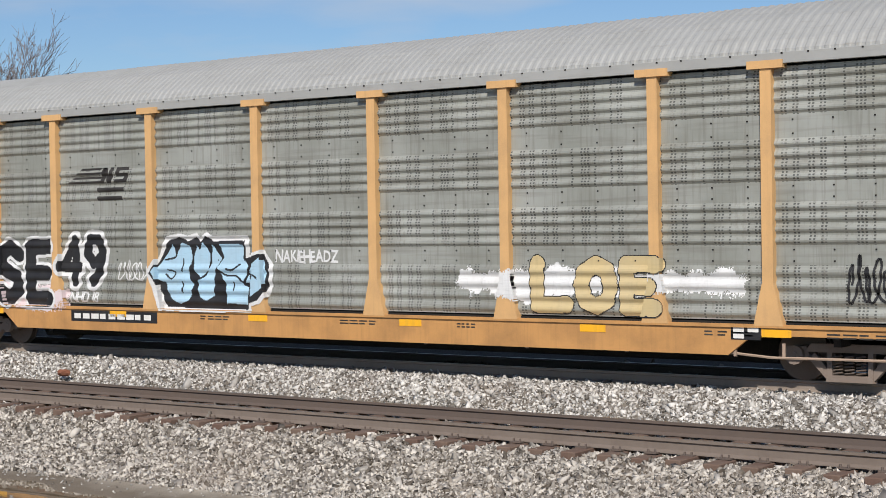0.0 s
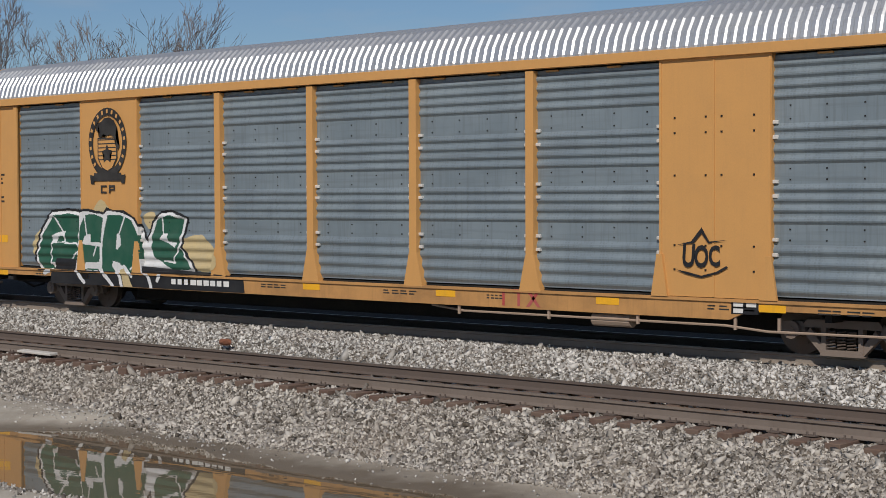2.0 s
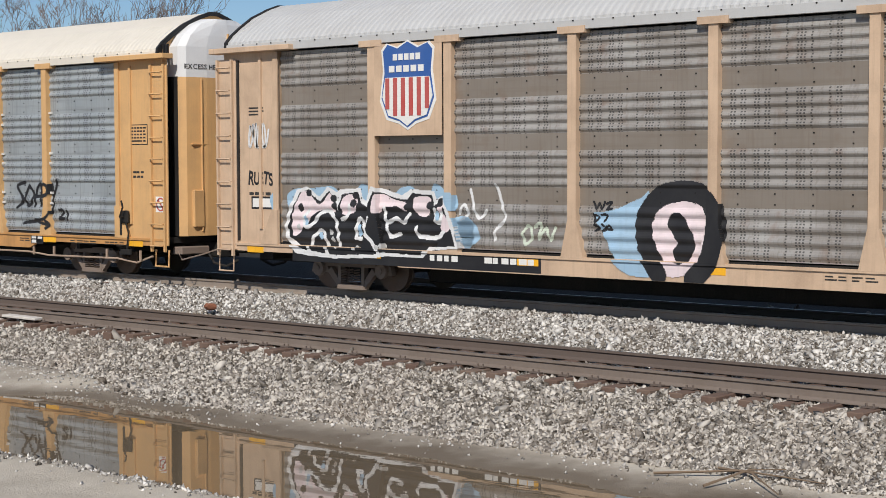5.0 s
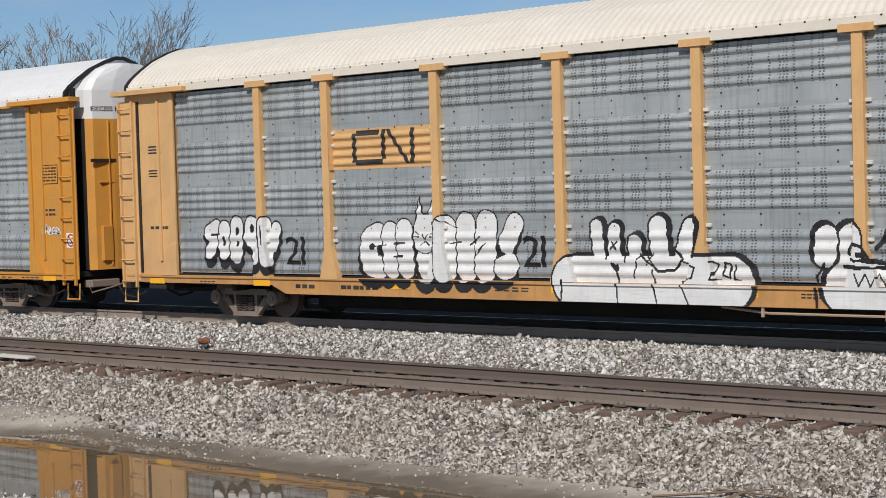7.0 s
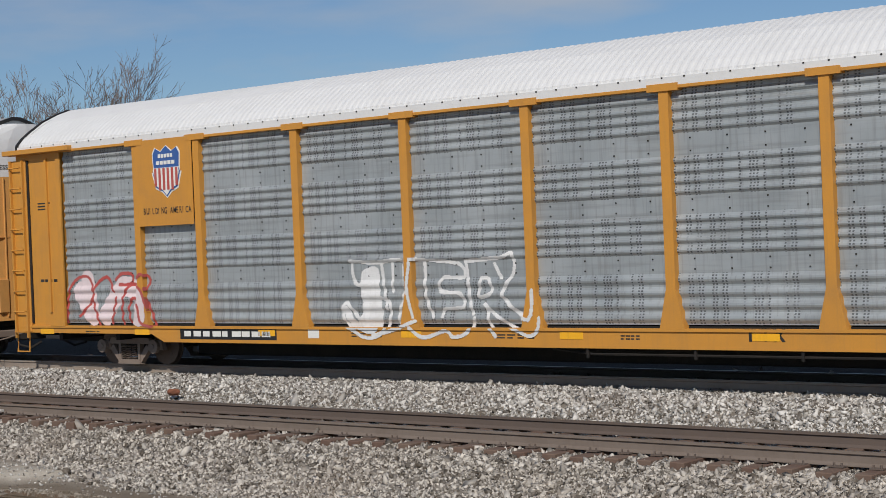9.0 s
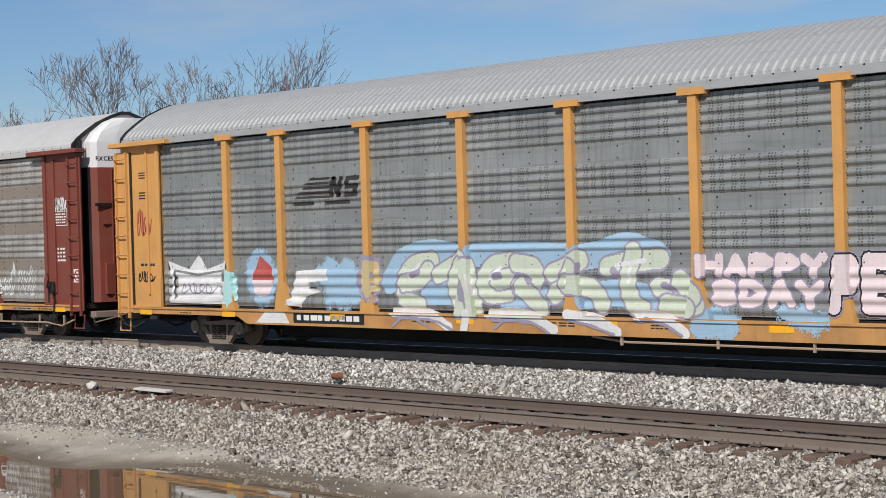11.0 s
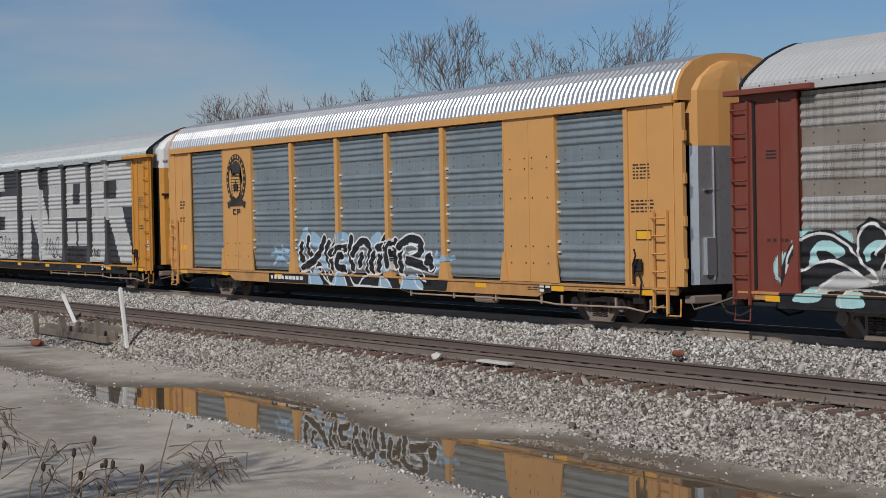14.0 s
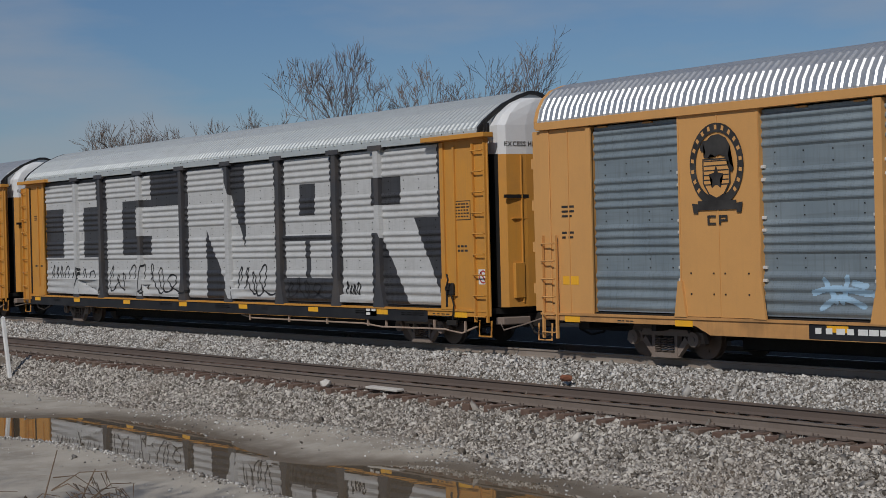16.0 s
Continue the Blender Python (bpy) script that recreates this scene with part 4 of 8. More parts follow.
def scrawl(car, x0, x1, z0, z1, mat, seed, width=0.035, n=16, label=""):
    """A thin hand-sprayed line that loops across."""
    rs = random.Random(seed)
    turns, wide, tall = max(3, n // 3), 0.9 * (x1 - x0) / max(3, n // 3), (z1 - z0) / 2
    grow = [rs.uniform(0.45, 1.0) for _ in range(turns + 2)]
    fine = []
    for i in range(turns * 14 + 1):
        u = i / 14
        k, f = int(u), u % 1
        h = grow[k] * (1 - f) + grow[k + 1] * f
        fine.append((x0 + (x1 - x0) * u / turns * 0.9 + wide * 0.5 * (math.cos(2 * math.pi * u) + 0.4 * math.sin(5.1 * u)), z0 + tall * (0.35 + 0.65 * h) + tall * h * math.sin(2 * math.pi * u + 0.6 * math.sin(2.7 * u))))
    quads = []
    for (ax, az), (bx, bz) in zip(fine, fine[1:]):
        l = math.hypot(bx - ax, bz - az) or 1
        nx, nz = -(bz - az) / l * width / 2, (bx - ax) / l * width / 2
        quads.append([(ax + nx, az + nz), (bx + nx, bz + nz), (bx - nx, bz - nz), (ax - nx, az - nz)])
    return shapes(car, quads, mat, 0.012, "graffiti", label)


for c, kd in ((car_b, "welded"), (car_h, "welded")):
    KIND[c.name] = kd


def ring_logo(car, z_mid=3.82):
    x, out = -8.02, []
    rx, rz = 0.70, 0.80
    for i in range(32):
        a, b = 2 * math.pi * i / 32, 2 * math.pi * (i + 1) / 32
        out.append([(x + rx * k * math.cos(t), z_mid + rz * k * math.sin(t)) for k, t in ((1, a), (1, b), (0.78, b), (0.78, a))])
    shapes(car, out, STN, 0.004, "emblem", "dark ring emblem with a beast over a shield")
    marks = []
    for i in range(17):
        a = math.radians(-42 + i * 264 / 16)
        u, v = (math.cos(a), math.sin(a)), (-math.sin(a), math.cos(a))
        marks.append([(x + rx * (k * u[0] + q * v[0]), z_mid + rz * (k * u[1] + q * v[1])) for k, q in ((0.84, -0.045), (0.95, -0.045), (0.95, 0.045), (0.84, 0.045))])
    tagged(shapes(car, marks, CPY, 0.008, "emblem_marks"), kind="stuff")
    shapes(car, [rect(x - 0.5, x + 0.5, z_mid - 0.86, z_mid - 0.68), [(x - 0.62, z_mid - 0.92), (x - 0.5, z_mid - 0.92), (x - 0.5, z_mid - 0.74), (x - 0.66, z_mid - 0.72)],
                 [(x + 0.62, z_mid - 0.92), (x + 0.66, z_mid - 0.72), (x + 0.5, z_mid - 0.74), (x + 0.5, z_mid - 0.92)]], STN, 0.008, "ribbon")
    shapes(car, [[(x + a, z_mid + b) for a, b in ((-0.40, 0.28), (-0.42, 0.36), (-0.34, 0.46), (-0.22, 0.48), (-0.12, 0.56), (0.08, 0.58), (0.26, 0.50), (0.36, 0.36), (0.38, 0.22), (0.31, 0.16), (0.36, 0.0), (0.45, -0.08), (0.40, -0.16), (0.30, -0.05), (0.24, 0.14), (0.10, 0.19), (-0.02, 0.16), (-0.14, 0.21), (-0.22, 0.13), (-0.32, 0.15), (-0.27, 0.25))]], STN, 0.008, "beast")
    edge = [(x - 0.36, z_mid + 0.12), (x - 0.36, z_mid - 0.35), (x - 0.2, z_mid - 0.58), (x, z_mid - 0.66), (x + 0.2, z_mid - 0.58), (x + 0.36, z_mid - 0.35), (x + 0.36, z_mid + 0.12)]
    shapes(car, [edge], STN, 0.005, "shield")
    shapes(car, [[(x + (px - x) * 0.9, z_mid - 0.25 + (pz - z_mid + 0.25) * 0.92) for px, pz in edge]], CPY, 0.008, "shield")
    shapes(car, [rect(x - 0.32, x + 0.32, z_mid + 0.06 - 0.09 * k, z_mid + 0.085 - 0.09 * k) for k in range(6)], STN, 0.010, "shield")
    shapes(car, [[(x + 0.2 * math.sin(2 * math.pi * i / 10) * (1 if i % 2 == 0 else 0.5), z_mid - 0.25 + 0.24 * math.cos(2 * math.pi * i / 10) * (1 if i % 2 == 0 else 0.5)) for i in range(10)]], STN, 0.013, "leaf")
    shapes(car, [rect(x - 0.26, x - 0.04, 2.68, 2.72), rect(x - 0.26, x - 0.04, 2.82, 2.86), rect(x - 0.26, x - 0.21, 2.72, 2.82), rect(x + 0.04, x + 0.09, 2.68, 2.86), rect(x + 0.09, x + 0.26, 2.82, 2.86), rect(x + 0.09, x + 0.26, 2.74, 2.78), rect(x + 0.21, x + 0.26, 2.78, 2.82)], STN, 0.004, "mark")


def slanted_logo(car, x0, x1, z0, z1, stripes, mat=STN):
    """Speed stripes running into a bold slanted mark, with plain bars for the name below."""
    h = (z1 - z0) / (2 * stripes - 1)
    xm = x0 + (x1 - x0) * 0.55
    shapes(car, [[(x0 + 0.12 * k, z0 + 2 * k * h), (xm, z0 + 2 * k * h), (xm + 0.05, z0 + (2 * k + 1) * h), (x0 + 0.12 * k + 0.06, z0 + (2 * k + 1) * h)] for k in range(stripes)], mat, 0.004, "emblem", "black striped emblem")
    w = (x1 - xm) / 2
    def lean(px, pz):
        return (px + 0.15 * w * (pz - z0) / (z1 - z0), pz)
    hh = z1 - z0
    shapes(car, [[(xm, z0), (xm + 0.3 * w, z0), (xm + 0.45 * w, z1), (xm + 0.15 * w, z1)], [(xm + 0.2 * w, z1), (xm + 0.5 * w, z1), (xm + 0.8 * w, z0), (xm + 0.5 * w, z0)],
                 [(xm + 0.55 * w, z0), (xm + 0.8 * w, z0), (xm + 0.98 * w, z1), (xm + 0.72 * w, z1)]], mat, 0.006, "emblem")
    a = xm + 1.02 * w
    bends = [(0, 0.9, 0, 0.22), (0, 0.9, 0.39, 0.61), (0.0, 0.9, 0.78, 1.0), (0.6, 0.9, 0.22, 0.39), (0.0, 0.3, 0.61, 0.78)]
    shapes(car, [[lean(a + px * w, z0 + pz * hh) for px, pz in rect(p, q, u, v)] for p, q, u, v in bends], mat, 0.006, "emblem")


# stencils common to all cars
for i, c in enumerate(CARS):
    for k, (x, w) in enumerate(((-10.9, 0.5), (-2.9, 0.8), (0.6, 0.9), (3.2, 0.4), (7.9, 0.9), (9.9, 1.0), (11.2, 0.7))):
        bars(c, x, x + w, 0.70, 0.80, 2, STN, 10 * i + k, words=4)
    shapes(c, [rect(8.35, 8.85, 0.66, 0.88)], INK, 0.003, "label_plate", "black and white service label")
    shapes(c, [rect(8.39, 8.57, 0.78, 0.86), rect(8.63, 8.81, 0.78, 0.86), rect(8.39, 8.57, 0.68, 0.75)], STW, 0.006, "label_plate")
    if c in (car_b, car_h):
        bars(c, 11.88, 12.48, 3.22, 3.58, 5, STN, i, words=5)
        bars(c, 11.8, 12.6, 2.49, 2.80, 4, STN, i + 3, words=5)
        shapes(c, [rect(11.95, 12.48, 1.90, 2.13)], STN, 0.003, "warning_sign", "small yellow warning sign")
        shapes(c, [rect(11.98, 12.45, 1.93, 2.10)], REF, 0.006, "warning_sign")
        bars(c, -12.6, -12.1, 2.9, 3.2, 3, STN, i + 6, words=1)
        bars(c, -12.6, -12.2, 2.45, 2.65, 2, STN, i + 7, words=2)
        shapes(c, [rect(-12.6, -12.1, 1.5, 1.68)], REF, 0.004, "warning_sign")
    else:
        shapes(c, [rect(12.1, 12.72, 2.95, 3.40)], STW if c is car_g else STN, 0.003, "data_panel", "boxed stencil panel")
        shapes(c, [rect(12.12, 12.70, 2.97, 3.38)], BRN if c is car_g else (ORA if c in (car_e, car_i, car_j) else YEL if c is car_f else TAN if c is car_c else PALE), 0.006, "data_panel")
        ink = STW if c is car_g else STN
        bars(c, 12.15, 12.68, 3.0, 3.36, 5, ink, i + 20, words=5, lift=0.009)
        bars(c, 12.2, 12.6, 2.0 if c is car_g else 2.2, 2.4, 4 if c is car_g else 2, ink, i + 21)
        bars(c, -12.5, -11.85, 1.85, 1.98, 1, STN, i + 22, words=4)
        bars(c, -12.5, -12.0, 3.5, 3.7, 3, STN, i + 23, words=1)
    if c not in (car_a, car_b, car_h):
        bm, x = bmesh.new(), -1.16
        for ch in "EXCESS HEIGHT CAR":
            v, fs = glyph(ch, 0.02)
            made = [bm.verts.new((float(np.interp(x + px * 0.15, (-1.26, -1.12, -0.6, -0.02), (13.38, 13.50, 13.58, 13.60))) + 0.008, x + px * 0.15, 4.60 + py * 0.15)) for px, py in v]
            for f in fs:
                bm.faces.new([made[q] for q in f])
            x += 0.05 if ch == " " else 0.105 * max(0.4, max(px for px, _ in v) / 0.62)
        tagged(part("stencil", bm, STN, c, "black height warning stencil"), kind="stuff")

# first car: bold black word, blue piece, beige word in white clouds
cloud(car_a, [(-11.0, 1.4, 0.45, 0.7, 3, 0.4), (-8.0, 1.1, 1.2, 0.3, 5, 0.4)], PNK, 0.004, label="pinkish white overspray")
piece(car_a, "DOSE", -11.15, -7.1, 0.88, 2.26, [(0.175, WHT), (0.125, INK)], 0.04, 0.06, 2, label="bold black graffiti letters edged in white")
piece(car_a, "49", -7.0, -5.6, 1.3, 2.36, [(0.20, WHT), (0.11, INK)], 0.06, 0.0, 3, label="black graffiti numerals edged in white")
letters(car_a, "NHD 18", -6.69, -5.85, 0.99, 1.2, WHT, 0.02, name="graffiti", label="small white tag")
scrawl(car_a, -5.25, -4.4, 1.4, 2.05, WHT, 4, 0.03)
daub(WHT, 0, "p", [(-4.36, 1.61), (-4.1, 1.91), (-3.9, 2.31), (-3.49, 2.38), (-3.27, 2.33), (-3.03, 2.38), (-2.91, 2.3), (-2.78, 2.39), (-2.61, 2.32), (-1.66, 2.34), (-1.67, 1.95), (-1.3, 2.04), (-1.05, 1.76), (-1.09, 1.27), (-1.32, 1.04), (-1.52, 0.99), (-1.52, 0.87), (-4, 0.86), (-4.18, 1.32)])
daub(INK, 0, "p", [(-4.28, 1.59), (-4.03, 1.88), (-3.8, 2.24), (-3.49, 2.31), (-3.28, 2.22), (-3.04, 2.3), (-2.93, 2.21), (-2.8, 2.32), (-2.59, 2.22), (-1.77, 2.22), (-1.76, 1.89), (-1.31, 1.97), (-1.15, 1.74), (-1.18, 1.31), (-1.38, 1.1), (-1.58, 1.04), (-1.6, 0.92), (-3.87, 0.93), (-4.05, 1.35)])
daub(SKB, 0, "p", [(-4.22, 1.62), (-3.94, 1.88), (-3.68, 2.17), (-3.61, 1.95), (-3.43, 2.19), (-3.22, 2.15), (-3.16, 1.91), (-3.26, 1.6), (-3.15, 1.36), (-3.24, 1.09), (-3.49, 1), (-3.77, 1.13), (-3.9, 1.42), (-4.14, 1.48)], [(-3.13, 1.91), (-3.03, 2.15), (-2.98, 2.04), (-2.85, 2.21), (-2.69, 1.97), (-2.71, 1.67), (-2.93, 1.53), (-3.09, 1.62)], [(-2.62, 2.17), (-2.38, 1.89), (-2.55, 1.65), (-2.59, 1.17), (-2.79, 1.07), (-3, 1.16), (-3.02, 1.45), (-2.81, 1.54), (-2.65, 1.75)], [(-2.43, 2.16), (-1.81, 2.15), (-1.82, 1.89), (-1.68, 1.74), (-1.83, 1.39), (-1.6, 1.31), (-1.61, 1.01), (-2.25, 1.02), (-2.27, 1.43), (-2.5, 1.71), (-2.32, 1.91)], [(-1.62, 1.72), (-1.33, 1.9), (-1.23, 1.67), (-1.27, 1.33), (-1.55, 1.18), (-1.54, 1.4), (-1.74, 1.44)])
daub(INK, 0.018, "s", [(-3.41, 1.88), (-3.4, 1.73), (-3.45, 1.64)], [(-3.45, 1.42), (-3.43, 1.22)], [(-2.26, 1.69), (-2.09, 1.67), (-1.91, 1.78)], [(-2.47, 1.67), (-2.3, 1.58), (-1.97, 1.54), (-1.77, 1.39)], [(-3.92, 1.57), (-3.73, 1.48), (-3.63, 1.62), (-3.82, 1.66)], [(-3.62, 2.13), (-3.61, 1.93), (-3.91, 1.87)])
daub(INK, 0.018, "s", [(-2.06, 1.43), (-2.07, 1.28)], [(-1.68, 1.61), (-1.6, 1.5), (-1.51, 1.59), (-1.39, 1.52)])
mural(car_a, "pale blue graffiti letters with black lines and a white edge")
letters(car_a, "NAKIEHEADZ", -1.0, 0.5, 1.82, 2.04, WHT, 0.025, name="graffiti", jit=0.1, label="thin white tag")
cloud(car_a, [(5.9, 1.5, 2.7, 0.22, 9, 0.5, 40), (4.2, 1.48, 0.8, 0.25, 10, 0.5), (7.9, 1.48, 0.7, 0.2, 12, 0.5)], WHT, 0.004, label="white sprayed cloud")
piece(car_a, "LOE", 4.65, 7.2, 1.0, 1.92, [(0.175, INK), (0.155, GLD)], 0.02, 0.05, 6, label="beige graffiti block letters")
scrawl(car_a, 10.2, 11.0, 1.2, 2.05, INK, 8, 0.04)
slanted_logo(car_a, -6.7, -4.92, 3.42, 3.73, 4)
bars(car_a, -5.82, -4.5, 3.02, 3.37, 2, STN, 31, "emblem", 1)
shapes(car_a, [rect(-6.6, -4.08, 0.60, 0.82)], INK, 0.003, "number_plate", "black plate with worn white bars")
bars(car_a, -6.5, -4.2, 0.60, 0.82, 1, STW, 33, "number_plate", 9, 0.006)

# second car: green letters, ring emblem
ring_logo(car_b)
shapes(car_b, [[(-10.3, 0.57), (-3.4, 0.57), (-3.45, 0.9), (-10.2, 1.2)]], INK, 0.006, label="black painted base")
daub(GLD, 0, "q", [(-5.55, 1.58), (-5.34, 1.7), (-4.9, 1.77), (-4.61, 1.59), (-4.29, 1.32), (-4.36, 1.04), (-5.07, 1.01)], [(-11.02, 1.22), (-11.08, 1.54), (-10.75, 1.86), (-10.64, 1.54)], [(-8.55, 2.26), (-8.29, 2.54), (-8.06, 2.42), (-7.98, 2.24)], [(-6.85, 2.06), (-6.76, 2.23), (-6.52, 2.25), (-6.4, 2.13), (-6.64, 1.86)], [(-6.96, 1.08), (-6.72, 1.36), (-6.49, 1.19), (-6.26, 1.04)])
daub(INK, 0, "p", [(-11.05, 1.13), (-10.8, 1.86), (-10.34, 2.3), (-9.6, 2.34), (-9.1, 2.29), (-8.87, 2.33), (-8.19, 2.24), (-8.07, 2.36), (-7.85, 2.3), (-7.42, 2.29), (-7.04, 2.13), (-6.78, 1.8), (-6.71, 1.69), (-6.57, 2.05), (-6.24, 2.28), (-5.87, 2.31), (-5.27, 2.16), (-5.5, 1.51), (-5, 1.03), (-5.07, 0.88), (-6.59, 0.9), (-10.74, 0.86)])
daub(WHT, 0, "p", [(-10.98, 1.15), (-10.72, 1.84), (-10.32, 2.24), (-9.6, 2.28), (-9.12, 2.23), (-8.89, 2.27), (-8.2, 2.18), (-8.04, 2.28), (-7.47, 2.23), (-7.09, 2.1), (-6.83, 1.77), (-6.71, 1.57), (-6.52, 2.02), (-6.21, 2.23), (-5.89, 2.25), (-5.35, 2.13), (-5.58, 1.49), (-5.08, 1.03), (-5.14, 0.93), (-10.81, 0.9)])
daub(GRN, 0, "p", [(-10.92, 1.16), (-10.65, 1.79), (-10.26, 2.17), (-9.61, 2.22), (-9.21, 2.17), (-9.28, 1.76), (-9.33, 1.19), (-9.42, 0.89), (-10.66, 0.89), (-10.8, 1.03)], [(-9.17, 1.45), (-9.08, 1.92), (-8.88, 2.18), (-8.55, 2.2), (-8.2, 2.11), (-8.31, 1.51), (-8.38, 0.92), (-9.18, 0.92)], [(-8.23, 1.56), (-8.04, 2.18), (-7.55, 2.18), (-7.16, 2.06), (-6.93, 1.72), (-6.82, 1.23), (-6.94, 1.08), (-6.79, 0.91), (-8.25, 0.9)], [(-6.55, 1.75), (-6.38, 2.09), (-5.95, 2.19), (-5.45, 2.09), (-5.64, 1.54), (-5.2, 1.01), (-5.8, 0.97), (-6.42, 1.23), (-6.56, 1.38)])
daub(WHT, 0, "p", [(-10.35, 1.5), (-10.3, 1.69), (-10.05, 1.77), (-9.8, 1.8), (-9.81, 1.53)], [(-9.01, 1.51), (-8.9, 1.7), (-8.69, 1.74), (-8.67, 1.56), (-8.31, 1.54), (-8.31, 1.46)], [(-7.68, 1.78), (-7.56, 1.74), (-7.54, 1.51), (-7.69, 1.39), (-7.74, 1.41)], [(-6.29, 1.65), (-6.18, 1.77), (-6.02, 1.79), (-6, 1.6), (-5.7, 1.58), (-5.75, 1.49)], [(-10.35, 1.06), (-9.79, 1.07), (-9.85, 0.94), (-10.24, 0.92)], [(-8.97, 1), (-8.86, 1.09), (-8.32, 1.1), (-8.3, 0.96), (-8.87, 0.95)])
daub(WHT, 0, "p", [(-7.87, 1.15), (-7.62, 1.11), (-7.4, 0.98), (-7.57, 0.87), (-7.7, 0.93)])
daub(GRN, 0, "p", [(-10.14, 1.54), (-10.05, 1.67), (-9.86, 1.69), (-9.87, 1.55)])
daub(WHT, 0.022, "l", [(-9.81, 1.51), (-9.33, 1.51), (-9.28, 1.35), (-9.74, 1.01)], [(-10.33, 1.5), (-10.35, 1.02)], [(-10.26, 2.15), (-9.89, 1.78)], [(-8.89, 2.16), (-8.82, 1.72)], [(-7.4, 2.16), (-7.61, 1.76)], [(-6.21, 2.19), (-6.18, 1.77)])
daub(WHT, 0.022, "l", [(-8.44, 1.52), (-8.57, 1.25)], [(-8.31, 1.48), (-8.32, 1.06)], [(-5.61, 1.51), (-5.8, 1.2)], [(-7.1, 1.28), (-6.84, 1.16), (-7.21, 0.98)], [(-6.14, 1.18), (-5.76, 1.15)])
daub(WHT, 0.05, "s", [(-9.29, 0.98), (-9.18, 0.78), (-8.98, 0.62)], [(-8.35, 1.02), (-8.17, 0.81), (-7.89, 0.59)], [(-7.82, 1.05), (-7.65, 0.82), (-7.56, 0.58)], [(-7.45, 1.02), (-7.21, 0.83)], [(-6.85, 0.99), (-6.61, 0.82), (-6.5, 0.57)], [(-6.15, 0.95), (-6.29, 0.75)])
daub(WHT, 0.05, "s", [(-10.53, 0.8), (-10.32, 0.87)])
daub(GLD, 0, "p", [(-7.6, 0.95), (-7.45, 0.98), (-7.31, 0.8), (-7.14, 0.55), (-7.48, 0.56)])
mural(car_b, "dark green graffiti letters edged in white and black")
bars(car_b, -5.8, -3.85, 0.62, 0.86, 1, STW, 41, "number_plate", 9, 0.010)
letters(car_b, "UOC", 7.45, 8.15, 1.4, 1.75, INK, 0.03, name="graffiti", jit=0.1, label="small black spiky tag")
shapes(car_b, [[(7.3, 1.35), (7.5, 1.28), (7.8, 1.22), (8.1, 1.3), (8.3, 1.4), (8.27, 1.43), (8.08, 1.33), (7.8, 1.26), (7.5, 1.32)], [(7.3, 1.75), (7.6, 1.82), (7.8, 2.05), (7.95, 1.82), (8.3, 1.85), (7.93, 1.79), (7.8, 1.95), (7.65, 1.79)]], INK, 0.004)
shapes(car_b, [rect(3.45, 3.75, 0.84, 0.9), rect(3.57, 3.63, 0.6, 0.84), rect(3.8, 4.1, 0.84, 0.9), rect(3.92, 3.98, 0.6, 0.84), [(4.12, 0.6), (4.2, 0.6), (4.45, 0.9), (4.37, 0.9)], [(4.37, 0.6), (4.45, 0.6), (4.2, 0.9), (4.12, 0.9)]], SGR, 0.005, "mark", "dark red worn mark")

# third car: shield sign, silver and black piece
plate(car_c, [rect(-8.87, -7.16, 3.05, 4.78)], TAN, 1.655, "sign_board", "tan sign board")
sx = -8.0


def shield(k, top, bot, mid=sx):
    return [(mid - 0.62 * k, top - 0.1), (mid - 0.5 * k, top + 0.02), (mid - 0.25 * k, top - 0.06), (mid, top + 0.06), (mid + 0.25 * k, top - 0.06), (mid + 0.5 * k, top + 0.02), (mid + 0.62 * k, top - 0.1),
            (mid + 0.58 * k, top - 0.5), (mid + 0.66 * k, bot + 0.55), (mid + 0.5 * k, bot + 0.2), (mid + 0.2 * k, bot + 0.12), (mid, bot), (mid - 0.2 * k, bot + 0.12), (mid - 0.5 * k, bot + 0.2), (mid - 0.66 * k, bot + 0.55), (mid - 0.58 * k, top - 0.5)]


def shield_sign(car, mid, low, high, k):
    """A striped shield in thin flat layers on its board."""
    h = (high - low) / 1.54
    plate(car, [shield(1.08 * k, high + 0.03 * h, low - 0.05 * h, mid)], STW, 1.663, "shield_edge")
    plate(car, [shield(k, high, low, mid)], SGB, 1.671, "shield", "blue, white and red striped shield")
    plate(car, [[(px, min(pz, low + 0.94 * h)) for px, pz in shield(0.96 * k, high - 0.02, low + 0.03, mid)]], STW, 1.679, "shield_field")
    for q in range(6):
        a = mid + k * (0.20 * q - 0.55)
        plate(car, [rect(a, a + 0.1 * k, low + h * (0.22 if 0 < q < 5 else 0.35), low + 0.93 * h)], SGR, 1.687, "stripe")
    for a, w in ((1.26, 0.36 * k), (1.04, 0.46 * k)):
        for q in range(5):
            plate(car, [rect(mid - w + 0.4 * w * q, mid - w + 0.4 * w * q + 0.3 * w, low + a * h, low + (a + 0.12) * h)], STW, 1.679, "shield_mark")


shield_sign(car_c, sx, 3.2, 4.74, 1.0)


def sign_text(car, text, x0, x1, z, h, mat, y):
    bm, x, step = bmesh.new(), x0, (x1 - x0) / len(text)
    for ch in text:
        v, fs = glyph(ch, 0.015)
        made = [bm.verts.new((x + px * step * 1.35, -y, z + py * h / 0.7)) for px, py in v]
        for f in fs:
            bm.faces.new([made[q] for q in f])
        x += step
    return tagged(part("lettering", bm, mat, car, "small dark slogan lettering"), kind="stuff")


